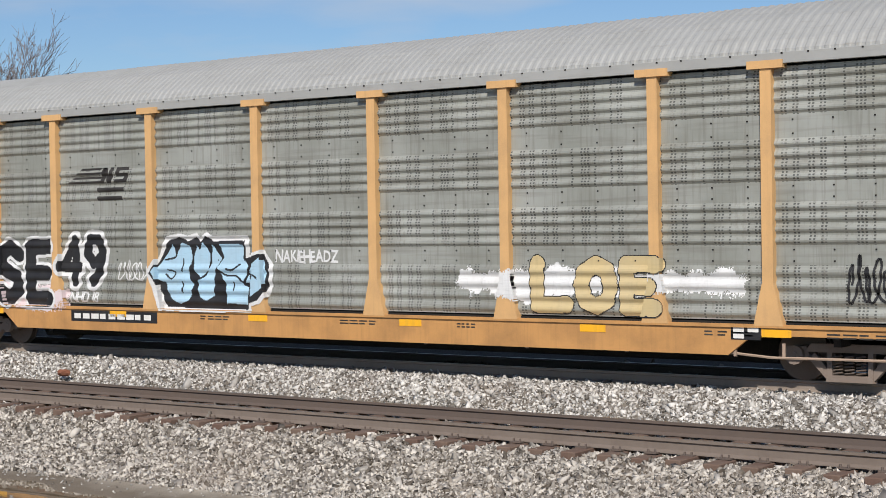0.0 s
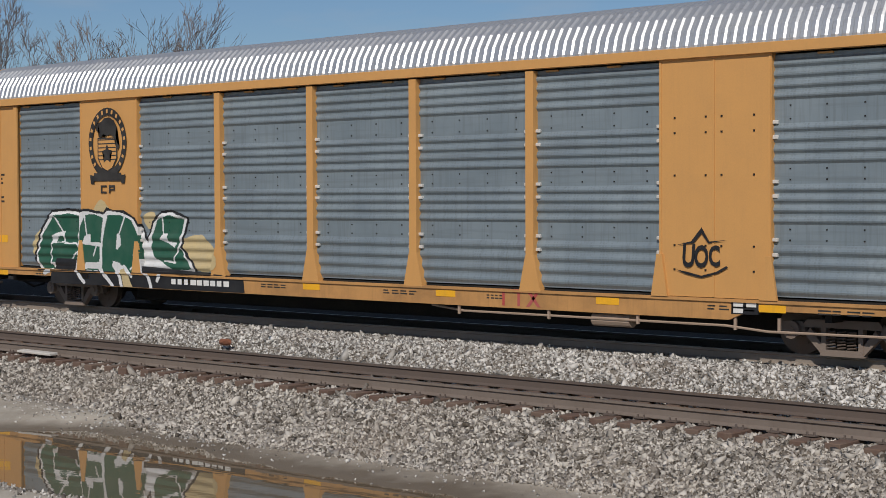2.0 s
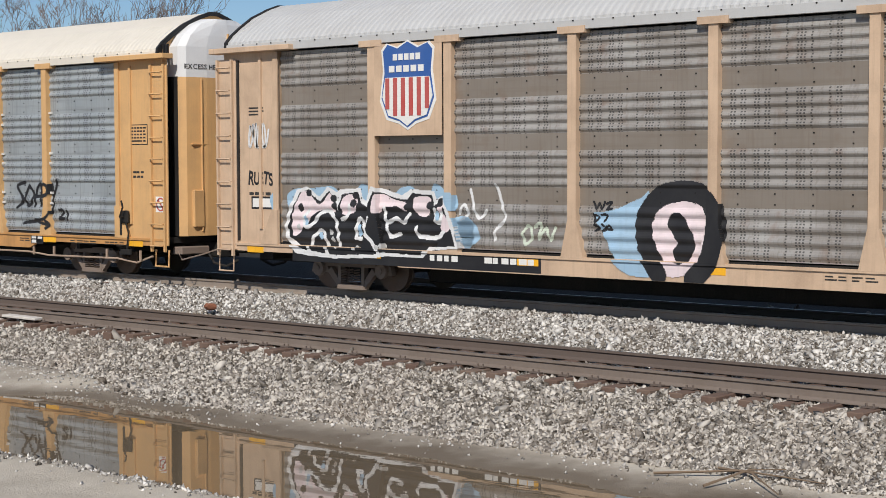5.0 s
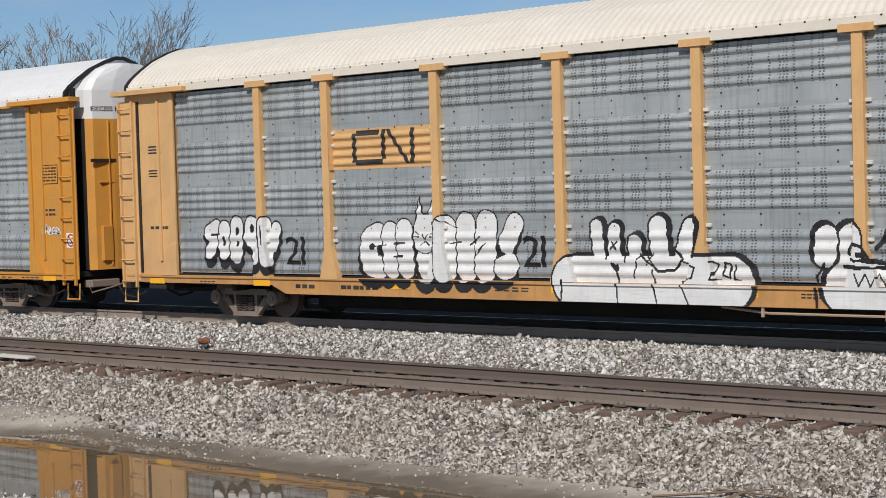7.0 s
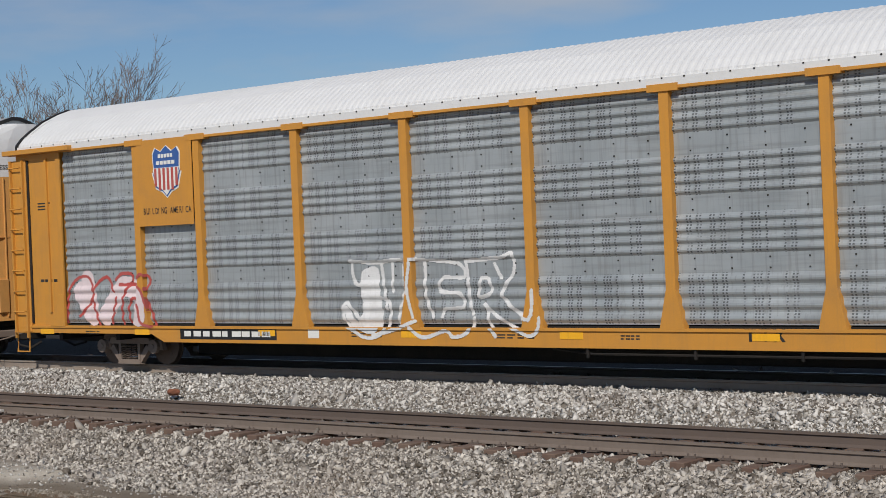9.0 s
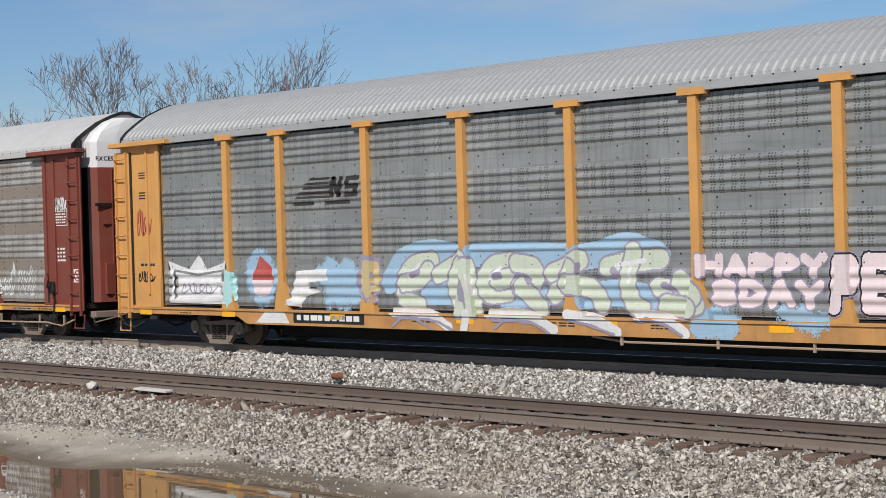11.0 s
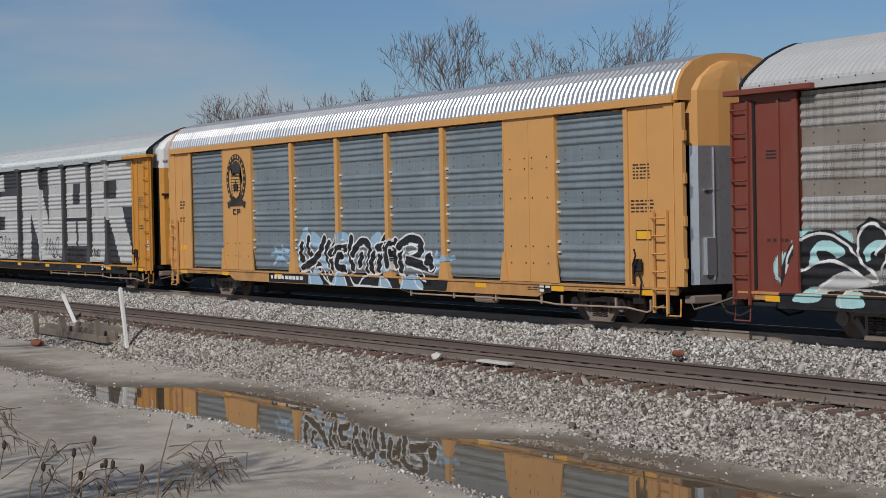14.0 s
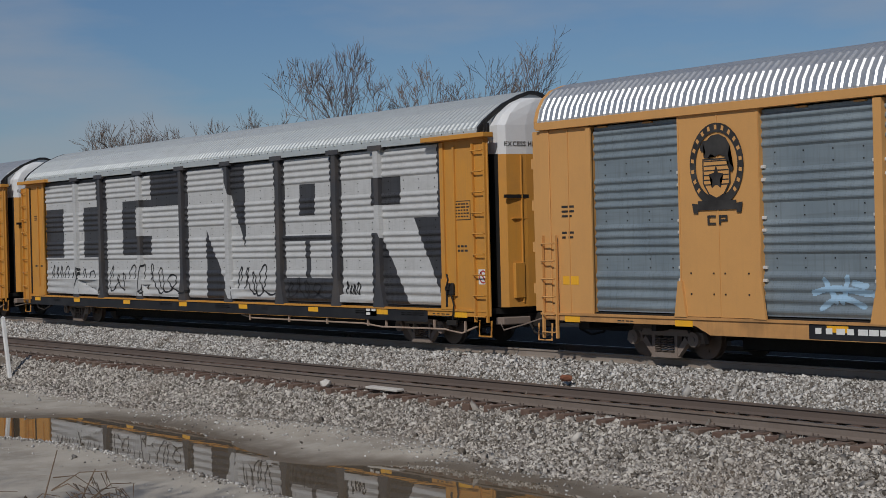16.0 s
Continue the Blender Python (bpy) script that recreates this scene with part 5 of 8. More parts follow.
shapes(car_c, [rect(-11.2, -4.9, 0.58, 0.885)], INK, 0.003, "sill_paint", "black painted sill")
daub(LBL, 0, "q", [(-11.46, 1.85), (-11.2, 2.02), (-10.83, 2.04), (-10.53, 2.06), (-10.17, 2.08), (-9.94, 1.91), (-10.29, 1.77), (-11.15, 1.57)], [(-9.5, 1.85), (-9.38, 2.12), (-9.15, 2.08), (-9.04, 1.78)], [(-8.52, 1.85), (-8.33, 2.06), (-8.03, 2.08), (-7.95, 1.86)], [(-7.54, 1.95), (-7.44, 2.15), (-7.19, 2), (-6.97, 1.97), (-6.89, 1.7), (-7.09, 1.68)], [(-7.09, 1.43), (-6.77, 1.57), (-6.53, 1.44), (-6.55, 1.01), (-6.85, 1.02)], [(-11.88, 1.84), (-11.72, 1.92), (-11.62, 1.64), (-11.78, 1.56)])
daub(WHT, 0, "p", [(-11.43, 0.99), (-11.5, 1.25), (-11.37, 1.65), (-11.17, 2), (-10.87, 2.08), (-10.51, 1.87), (-10.29, 2.08), (-10.03, 1.97), (-9.93, 2.02), (-9.38, 2.06), (-9.33, 1.85), (-9.13, 1.78), (-8.99, 2.1), (-8.7, 2.04), (-8.29, 1.93), (-8.07, 2.04), (-7.48, 2), (-7.42, 1.86), (-7.21, 1.95), (-7.01, 1.61), (-6.73, 0.97), (-7.51, 0.91), (-7.67, 0.76), (-8.59, 0.77), (-8.9, 0.71), (-9.95, 0.67), (-10.67, 0.69), (-11.1, 0.74)])
daub(INK, 0, "p", [(-11.33, 1.05), (-11.4, 1.25), (-11.27, 1.63), (-11.09, 1.94), (-10.87, 2), (-10.51, 1.77), (-10.24, 2), (-10.1, 1.85), (-10.01, 1.58), (-9.89, 1.93), (-9.45, 1.98), (-9.38, 1.78), (-9.13, 1.66), (-8.93, 2), (-8.31, 1.85), (-8.14, 1.86), (-8.03, 1.97), (-7.54, 1.94), (-7.46, 1.75), (-7.23, 1.88), (-7.07, 1.59), (-6.87, 1), (-7.62, 0.96), (-7.74, 0.81), (-8.7, 0.84), (-8.97, 0.78), (-9.95, 0.73), (-10.91, 0.82)])
daub(PNK, 0, "q", [(-11.28, 1.17), (-11.25, 1.55), (-11.07, 1.91), (-10.85, 1.96), (-10.51, 1.71), (-10.24, 1.95), (-10.13, 1.79), (-10.08, 1.56), (-10.34, 1.6), (-10.61, 1.55), (-10.91, 1.29), (-11.16, 1.07)], [(-9.87, 1.54), (-9.87, 1.85), (-9.52, 1.93), (-9.47, 1.7), (-9.59, 1.56)], [(-9, 1.61), (-8.88, 1.95), (-8.44, 1.84), (-8.16, 1.78), (-8.18, 1.62), (-8.4, 1.71), (-8.75, 1.68), (-8.84, 1.59)], [(-7.97, 1.67), (-7.97, 1.89), (-7.59, 1.89), (-7.55, 1.71), (-7.65, 1.53), (-7.86, 1.56)], [(-7.38, 1.69), (-7.23, 1.82), (-7.07, 1.52), (-6.99, 1.32), (-7.16, 1.25), (-7.28, 1.51)])
daub(WHT, 0.04, "s", [(-10.8, 1.59), (-10.93, 1.45), (-10.88, 1.26), (-10.68, 1.34), (-10.46, 1.54), (-10.22, 1.58), (-10.01, 1.35), (-9.95, 0.9)], [(-10.62, 1.1), (-10.42, 1.22), (-10.33, 1.07), (-10.21, 0.76)], [(-10.66, 1.08), (-10.74, 0.85), (-10.62, 0.73)], [(-9.87, 1.43), (-9.71, 1.51), (-9.66, 1.72)], [(-9.48, 1.11), (-9.46, 1.36), (-9.34, 1.45), (-9.23, 1.11), (-9.48, 1.09)], [(-9.11, 1.49), (-9.18, 1.21), (-8.94, 1.01), (-8.81, 0.76)])
daub(WHT, 0.04, "s", [(-8.73, 1.67), (-8.67, 1.41), (-8.42, 1.48), (-8.23, 1.41), (-8.1, 1.56)], [(-8.69, 1.37), (-8.58, 1.14), (-8.32, 1.19)], [(-7.91, 1.32), (-7.83, 1.16), (-7.3, 1.15), (-7.16, 1.25)], [(-7.44, 1.68), (-7.44, 1.46), (-7.32, 1.42), (-7.28, 1.61)], [(-7.03, 1.54), (-6.83, 1.02)])
daub(LBL, 0.045, "l", [(-10.88, 1.45), (-10.86, 1.34)], [(-9.39, 1.3), (-9.37, 1.17)], [(-10.47, 1.13), (-10.42, 1.07)], [(-7.4, 1.6), (-7.38, 1.5)])
daub(INK, 0.075, "l", [(-10.82, 1.94), (-10.81, 1.94)], [(-10.13, 1.84), (-10.11, 1.84)], [(-10.08, 1.69), (-10.07, 1.69)], [(-9.52, 1.91), (-9.51, 1.91)], [(-9.57, 1.76), (-9.55, 1.75)], [(-9.31, 1.66), (-9.3, 1.66)])
daub(INK, 0.075, "l", [(-11.02, 1.65), (-11.01, 1.65)], [(-8.14, 1.71), (-8.13, 1.71)], [(-7.57, 1.75), (-7.56, 1.75)], [(-7.32, 1.8), (-7.31, 1.8)], [(-7.19, 1.66), (-7.18, 1.65)], [(-7.53, 1.53), (-7.52, 1.53)])
daub(BWH, 0.05, "l", [(-10.18, 1.19), (-10.17, 1.17)], [(-10.11, 1.04), (-10.1, 1.03)], [(-9.48, 0.88), (-9.47, 0.88)], [(-8.74, 0.95), (-8.73, 0.95)], [(-11.08, 1.27), (-11.08, 1.25)], [(-8.85, 0.93), (-8.84, 0.93)])
mural(car_c, "silver, black and white spotted graffiti letters")
scrawl(car_c, -12.5, -11.9, 2.85, 3.4, WHT, 5, 0.05)
letters(car_c, "RUETS", -12.5, -11.8, 2.1, 2.35, INK, 0.03, name="graffiti", jit=0.15, label="black tag")
shapes(car_c, [rect(-12.44, -11.78, 1.60, 1.86)], INK, 0.003, "warning_sign", "white label in a black frame")
shapes(car_c, [rect(-12.40, -11.82, 1.64, 1.82)], STW, 0.006, "warning_sign")
bars(car_c, -7.51, -6.8, 0.66, 0.88, 1, STW, 51, "number_plate", 4, 0.008)
bars(car_c, -6.19, -5.0, 0.66, 0.88, 1, STW, 52, "number_plate", 6, 0.008)
daub(INK, 0.235, "s", [(4.58, 1.96), (4.62, 1.39), (4.79, 1.02)], [(5.18, 1.96), (5.34, 1.4), (5.78, 0.99)], [(4.7, 1.44), (5.28, 1.47)], [(6.31, 2.03), (6.02, 1.67), (6.13, 1.21), (6.67, 1.05)], [(6.11, 1.56), (6.48, 1.75), (6.37, 1.99)], [(7.29, 1.99), (7.29, 1.5), (7.44, 1.06)])
daub(INK, 0.235, "s", [(7.31, 1.99), (7.83, 1.4), (8.29, 0.92)], [(7.37, 1.31), (7.94, 1.28)], [(8.24, 1.98), (8.36, 1.51), (8.71, 1.04)], [(8.24, 1.98), (9, 1.67), (9.47, 1.33), (9.25, 1.04), (8.71, 1.03)])
daub(PNK, 0.19, "s", [(4.58, 1.96), (4.62, 1.39), (4.79, 1.02)], [(5.18, 1.96), (5.34, 1.4), (5.78, 0.99)], [(4.7, 1.44), (5.28, 1.47)], [(6.31, 2.03), (6.02, 1.67), (6.13, 1.21), (6.67, 1.05)], [(6.11, 1.56), (6.48, 1.75), (6.37, 1.99)], [(7.29, 1.99), (7.29, 1.5), (7.44, 1.06)])
daub(PNK, 0.19, "s", [(7.31, 1.99), (7.83, 1.4), (8.29, 0.92)], [(7.37, 1.31), (7.94, 1.28)], [(8.24, 1.98), (8.36, 1.51), (8.71, 1.04)], [(8.24, 1.98), (9, 1.67), (9.47, 1.33), (9.25, 1.04), (8.71, 1.03)])
daub(TNS, 0.155, "s", [(4.58, 1.96), (4.62, 1.39), (4.79, 1.02)], [(5.18, 1.96), (5.34, 1.4), (5.78, 0.99)], [(4.7, 1.44), (5.28, 1.47)], [(6.31, 2.03), (6.02, 1.67), (6.13, 1.21), (6.67, 1.05)], [(6.11, 1.56), (6.48, 1.75), (6.37, 1.99)], [(7.29, 1.99), (7.29, 1.5), (7.44, 1.06)])
daub(TNS, 0.155, "s", [(7.31, 1.99), (7.83, 1.4), (8.29, 0.92)], [(7.37, 1.31), (7.94, 1.28)], [(8.24, 1.98), (8.36, 1.51), (8.71, 1.04)], [(8.24, 1.98), (9, 1.67), (9.47, 1.33), (9.25, 1.04), (8.71, 1.03)])
daub(AQU, 0.12, "s", [(9.7, 1.77), (9.83, 1.52), (10.08, 1.31)], [(6.69, 1.68), (6.79, 1.5)], [(7.86, 1.85), (7.92, 1.59)], [(3.97, 1.2), (4.12, 0.83)], [(9.94, 1.1), (10.06, 0.77)])
daub(WHT, 0.03, "s", [(10.56, 1.73), (10.87, 1.69), (10.61, 1.53), (10.99, 1.49)], [(10.54, 1.36), (10.79, 1.43), (11.04, 1.32)], [(10.59, 1.15), (10.98, 1.2), (11.47, 1.12)], [(10.55, 1.73), (10.56, 1.07)])
mural(car_c, "faded tan graffiti letters edged in pink and black")
daub(LBL, 0, "q", [(-3.84, 1.65), (-3.45, 1.72), (-2.88, 1.93), (-2.69, 2.02), (-2.72, 1.35), (-2.53, 0.67), (-3.23, 0.71), (-3.59, 1.28)], [(-6.88, 1.44), (-6.58, 1.52), (-6.36, 1.25), (-6.47, 1.05), (-6.81, 1.04)])
daub(PNK, 0, "q", [(-2.67, 1.35), (-2.58, 1.74), (-2.23, 1.96), (-1.79, 1.95), (-1.52, 1.55), (-1.6, 0.97), (-2.04, 0.65), (-2.45, 0.76)])
daub(INK, 0.17, "s", [(-2.45, 0.68), (-2.76, 1.18), (-2.76, 1.61), (-2.51, 1.94), (-2.05, 2.06), (-1.61, 1.97), (-1.36, 1.56), (-1.46, 0.97), (-1.77, 0.62)], [(-2.14, 1.54), (-1.95, 1.21), (-2.04, 1.03)])
daub(WHT, 0.03, "s", [(-6.59, 2.04), (-6.5, 1.71), (-6.36, 1.53), (-6.19, 1.67)], [(-5.98, 2.14), (-5.86, 1.82), (-5.76, 1.52), (-5.97, 1.35), (-6.02, 1.14)], [(-6.84, 1.61), (-6.74, 1.77), (-6.63, 1.62), (-6.79, 1.5)])
daub(LIM, 0.028, "s", [(-5.37, 1.27), (-5.25, 1.42), (-5.14, 1.24), (-5.29, 1.09), (-5.35, 1.23)], [(-5.11, 1.39), (-4.95, 1.47), (-5, 1.19), (-4.85, 1.38), (-4.74, 1.18), (-4.64, 1.4)])
daub(INK, 0.022, "s", [(-3.82, 1.87), (-3.76, 1.74), (-3.7, 1.85), (-3.64, 1.75), (-3.59, 1.87)], [(-3.55, 1.84), (-3.45, 1.86), (-3.53, 1.75), (-3.43, 1.75)], [(-3.82, 1.64), (-3.72, 1.59), (-3.8, 1.51), (-3.82, 1.64)], [(-3.66, 1.64), (-3.54, 1.64), (-3.6, 1.52)], [(-3.8, 1.46), (-3.7, 1.41), (-3.8, 1.36)], [(-3.64, 1.47), (-3.56, 1.4), (-3.64, 1.36), (-3.5, 1.45), (-3.46, 1.38), (-3.52, 1.38)])
mural(car_c, "pale blue, pink and black graffiti piece")

# fourth car: white bubble letters along the whole side
shapes(car_d, [rect(-6.94, -4.34, 3.0, 3.78)], PALE, 0.004, "sign_band", "yellow painted band")


def loop_mark(car, x0, x1, z0, z1, w=0.10):
    m1, m2 = x0 + 0.44 * (x1 - x0), x0 + 0.5 * (x1 - x0)
    shapes(car, [rect(x0 + w, m1, z1 - w, z1), rect(x0, x0 + w, z0 + w * 0.5, z1 - w * 0.5), rect(x0 + w, m2, z0, z0 + w), rect(m1 + 0.06, m1 + 0.06 + w, z0 + w, z1),
                 [(m1 + 0.06 + w, z1), (m1 + 0.06 + 2 * w, z1), (x1 - w, z0), (x1 - 2 * w, z0)], rect(x1 - w, x1, z0 + 0.0, z1)], STN, 0.010, "emblem", "dark brown wide looped emblem")


loop_mark(car_d, -6.40, -4.80, 3.08, 3.74)
throwup(car_d, lambda u, v: (-10.9 + (u - 115) * 0.0074, 2.17 - (v - 72) * 0.0052),
        [[([(178, 118), (148, 140), (172, 178), (150, 224)], 0.14)], [([(212, 128), (212, 222)], 0.165)], [([(264, 115), (262, 232)], 0.185)],
         [([(325, 118), (322, 160)], 0.20), ([(345, 180), (348, 245)], 0.14)], [([(385, 112), (392, 252)], 0.14), ([(424, 130), (412, 195)], 0.14)]],
        0.032, (0.02, -0.15), [([(212, 165), (212, 190)], 0.035), ([(266, 132), (266, 145)], 0.05), ([(268, 185), (268, 192)], 0.035), ([(326, 122), (326, 136)], 0.055), ([(378, 120), (380, 190)], 0.02), ([(190, 150), (160, 152)], 0.018)],
        "white bubble letters with thick black shading", INK, WHT)
throwup(car_d, lambda u, v: (-6.37 + (u - 750) * 0.00553, 2.13 - (v - 70) * 0.0049),
        [[([(855, 148), (818, 165), (806, 220), (820, 270), (860, 278)], 0.22)], [([(908, 142), (915, 280)], 0.20)], [([(975, 132), (985, 280)], 0.20)],
         [([(1075, 240), (1085, 288)], 0.24)], [([(1165, 128), (1165, 285)], 0.23)], [([(1248, 115), (1252, 285)], 0.22)], [([(1338, 112), (1330, 280)], 0.24)],
         [([(1455, 115), (1422, 185)], 0.19), ([(1405, 275), (1430, 265)], 0.21)], [([(1070, 132), (1070, 165)], 0.28)]],
        0.026, (-0.03, -0.16),
        [([(825, 197), (828, 197)], 0.06), ([(828, 197), (890, 190)], 0.016), ([(928, 185), (975, 183)], 0.016), ([(930, 236), (966, 234)], 0.016), ([(1140, 95), (1205, 125)], 0.016), ([(1180, 185), (1225, 180)], 0.016),
         ([(1270, 190), (1310, 160)], 0.016), ([(1290, 230), (1330, 185)], 0.016), ([(1045, 150), (1025, 140)], 0.012), ([(1045, 160), (1022, 160)], 0.012), ([(1095, 150), (1115, 135)], 0.012), ([(1095, 160), (1118, 160)], 0.012),
         ([(1060, 150), (1070, 170), (1085, 150)], 0.014), ([(1050, 190), (1070, 178), (1090, 192)], 0.014), ([(1385, 200), (1390, 212)], 0.06)],
        "white bubble letters with a cat face and black shading", INK, WHT)
shapes(car_d, [[(-4.86, 2.0), (-4.72, 2.47), (-4.58, 2.03)], [(-4.56, 2.03), (-4.38, 2.45), (-4.34, 1.98)]], INK, 0.010, label="pointed black ears")
shapes(car_d, [[(-4.81, 2.02), (-4.72, 2.38), (-4.63, 2.04)], [(-4.52, 2.04), (-4.40, 2.36), (-4.38, 2.01)]], WHT, 0.014, label="white inner ears")
letters(car_d, "21", -2.3, -1.8, 1.15, 1.7, INK, 0.005, name="graffiti", label="thin black numerals")
letters(car_d, "21", -8.35, -7.8, 1.15, 1.7, INK, 0.005, name="graffiti", label="thin black numerals")
throwup(car_d, lambda u, v: (-1.55 + (u - 40) * 0.00833, 2.06 - (v - 70) * 0.0049),
        [[([(142, 112), (150, 230)], 0.12), ([(185, 125), (186, 240)], 0.12), ([(236, 168), (236, 240)], 0.13), ([(290, 112), (296, 230)], 0.17), ([(366, 118), (345, 240)], 0.15), ([(90, 305), (455, 305)], 0.44)]],
        0.035, (0.07, 0.035),
        [([(192, 245), (198, 375)], 0.016), ([(268, 195), (240, 225), (232, 290)], 0.018), ([(276, 262), (292, 375)], 0.016), ([(248, 210), (290, 265), (330, 262), (350, 225), (320, 170)], 0.02), ([(345, 230), (382, 250), (375, 285), (345, 300), (365, 375)], 0.018),
         ([(60, 300), (55, 375)], 0.016), ([(178, 165), (190, 190)], 0.014), ([(190, 165), (178, 190)], 0.014), ([(180, 245), (192, 262)], 0.04), ([(415, 230), (430, 240), (415, 290), (432, 292)], 0.016), ([(445, 235), (440, 275), (455, 285), (458, 240), (446, 235)], 0.016),
         ([(468, 240), (464, 290), (478, 292)], 0.016), ([(262, 205), (280, 245)], 0.014), ([(280, 205), (262, 245)], 0.014), ([(165, 130), (166, 225)], 0.02), ([(212, 180), (212, 235)], 0.02)],
        "white hand-like graffiti letters with black edges", INK, WHT)
throwup(car_d, lambda u, v: (3.25 + (u - 595) * 0.0072, 1.93 - (v - 140) * 0.0055),
        [[([(645, 190), (640, 240)], 0.19), ([(702, 188), (705, 260)], 0.20), ([(836, 190), (836, 260)], 0.25), ([(700, 330), (760, 340)], 0.42), ([(830, 330), (900, 345)], 0.40)]],
        0.035, (-0.05, 0.05),
        [([(792, 92), (782, 190), (760, 220)], 0.045), ([(938, 100), (925, 190), (900, 220)], 0.045), ([(800, 190), (800, 260)], 0.025), ([(685, 272), (790, 275), (822, 305), (830, 390)], 0.03), ([(850, 240), (848, 270), (938, 270), (968, 310), (980, 370)], 0.03),
         ([(715, 290), (725, 325), (740, 290), (752, 325), (765, 290), (778, 325)], 0.014), ([(695, 235), (705, 205), (730, 215), (750, 250), (715, 255), (695, 235)], 0.022), ([(722, 238), (736, 240)], 0.035), ([(902, 310), (915, 345), (905, 385)], 0.02), ([(640, 262), (622, 300), (625, 385)], 0.02)],
        "white monster graffiti with an eye and teeth", INK, WHT)
letters(car_d, "BUSY", 5.95, 6.95, 1.05, 1.4, INK, 0.005, name="graffiti", jit=0.1, label="thin black tag")
letters(car_d, "GIRL", 6.0, 6.8, 0.62, 0.88, INK, 0.005, name="graffiti", jit=0.1)
daub(INK, 0.04, "s", [(8.03, 2.1), (7.72, 2.02), (7.85, 1.83), (7.99, 1.68), (7.73, 1.51)], [(8.2, 2.02), (8.05, 1.76), (8.21, 1.55), (8.39, 1.82), (8.2, 2.02)], [(8.44, 1.55), (8.51, 1.95), (8.67, 2.03), (8.69, 1.57)], [(8.42, 1.76), (8.72, 1.78)], [(8.79, 1.53), (8.81, 1.99), (9.03, 2.03), (9.05, 1.84), (8.83, 1.78)], [(9.11, 2.05), (9.16, 1.8), (9.33, 2.17)])
daub(INK, 0.035, "s", [(9.18, 1.82), (9.14, 1.43), (8.87, 1.24), (8.45, 1.22)], [(7.97, 1.13), (8.51, 1.18), (9.13, 1.12)], [(8.97, 1.22), (9.16, 1.12), (8.99, 1.03)], [(9.41, 1.47), (9.57, 1.45), (9.43, 1.27), (9.62, 1.27)], [(9.7, 1.45), (9.72, 1.25)])
mural(car_d, "bold black handwritten tag with an arrow")
bars(car_d, -8.01, -7.45, 0.64, 0.8, 1, STN, 61, "number_plate", 3)
bars(car_d, -6.75, -5.75, 0.64, 0.8, 1, STN, 62, "number_plate", 6)

# fifth car: thin white outline letters
daub(WHT, 0.035, "s", [(-2.89, 2.13), (-2.87, 1.86), (-2.73, 1.69), (-2.58, 1.71), (-2.57, 1.23), (-2.73, 1.06), (-3.05, 1.35), (-3.17, 1.18), (-2.96, 0.91), (-2.49, 0.7), (-2.04, 0.85), (-1.94, 1.33), (-2.19, 1.45)], [(-2.93, 2.15), (-2.26, 2.1), (-1.58, 2.11), (-1.57, 1.56), (-1.74, 1.09), (-1.65, 0.87)], [(-2.15, 2.09), (-2.1, 1.81), (-2.02, 1.23)], [(-1.87, 2.07), (-1.86, 1.57)], [(-1.37, 2.08), (-1.43, 1.56), (-1.31, 1.09)], [(-1.08, 2.08), (-1.05, 1.44), (-0.89, 1.09)])
daub(WHT, 0.035, "s", [(-1.36, 2.15), (-0.5, 2.09), (-0.19, 2), (-0.17, 1.79), (-0.65, 1.79), (-0.7, 1.56), (-0.25, 1.51), (-0.17, 1.27), (-0.61, 1.23), (-0.69, 1.09)])
daub(WHT, 0.035, "s", [(-0.12, 2.09), (0.68, 2.14), (0.94, 2.21), (0.96, 1.87), (0.71, 1.55), (0.77, 1.37), (1.33, 1.05), (1.42, 1.55)], [(-0.09, 2.04), (-0.05, 1.56), (0.03, 1.14)], [(0.23, 1.78), (0.18, 1.46), (0.45, 1.51), (0.4, 1.76), (0.23, 1.78)], [(0.54, 2.03), (0.69, 1.78)], [(0.31, 1.32), (0.59, 1.1), (1.26, 0.76), (1.52, 0.88), (1.56, 1.08)], [(-1.43, 0.88), (-1.09, 0.71), (-0.56, 0.84), (-0.4, 0.72), (-0.05, 0.82), (0.06, 1.07)])
daub(WHT, 0.035, "s", [(0.37, 1.27), (0.39, 0.98), (0.57, 0.75)], [(-2.34, 0.75), (-1.75, 0.87), (-1.25, 1.02)])
daub(WHT, 0, "q", [(-2.69, 1.74), (-2.6, 1.98), (-2.23, 2), (-2.18, 1.57), (-2.14, 0.97), (-2.41, 0.77), (-2.77, 0.94), (-2.64, 1.23)], [(-3.13, 1.18), (-3.05, 1.3), (-2.87, 1.08), (-2.7, 0.89), (-2.89, 0.89)])
mural(car_e, "hollow white outline graffiti letters")
scrawl(car_e, 12.05, 12.85, 1.78, 2.03, WHT, 6, 0.05, label="white tag")
shapes(car_e, [rect(5.51, 5.73, 0.86, 0.9), rect(5.6, 5.65, 0.7, 0.86), rect(5.78, 6.0, 0.86, 0.9), rect(5.87, 5.92, 0.7, 0.86), [(6.02, 0.7), (6.08, 0.7), (6.24, 0.9), (6.18, 0.9)], [(6.18, 0.7), (6.24, 0.7), (6.08, 0.9), (6.02, 0.9)]], STN, 0.005, "mark")
shapes(car_e, [rect(-7.78, -4.92, 0.63, 0.86)], INK, 0.003, "number_plate", "black plate with white bars")
bars(car_e, -7.65, -5.05, 0.63, 0.86, 1, STW, 64, "number_plate", 9, 0.006)

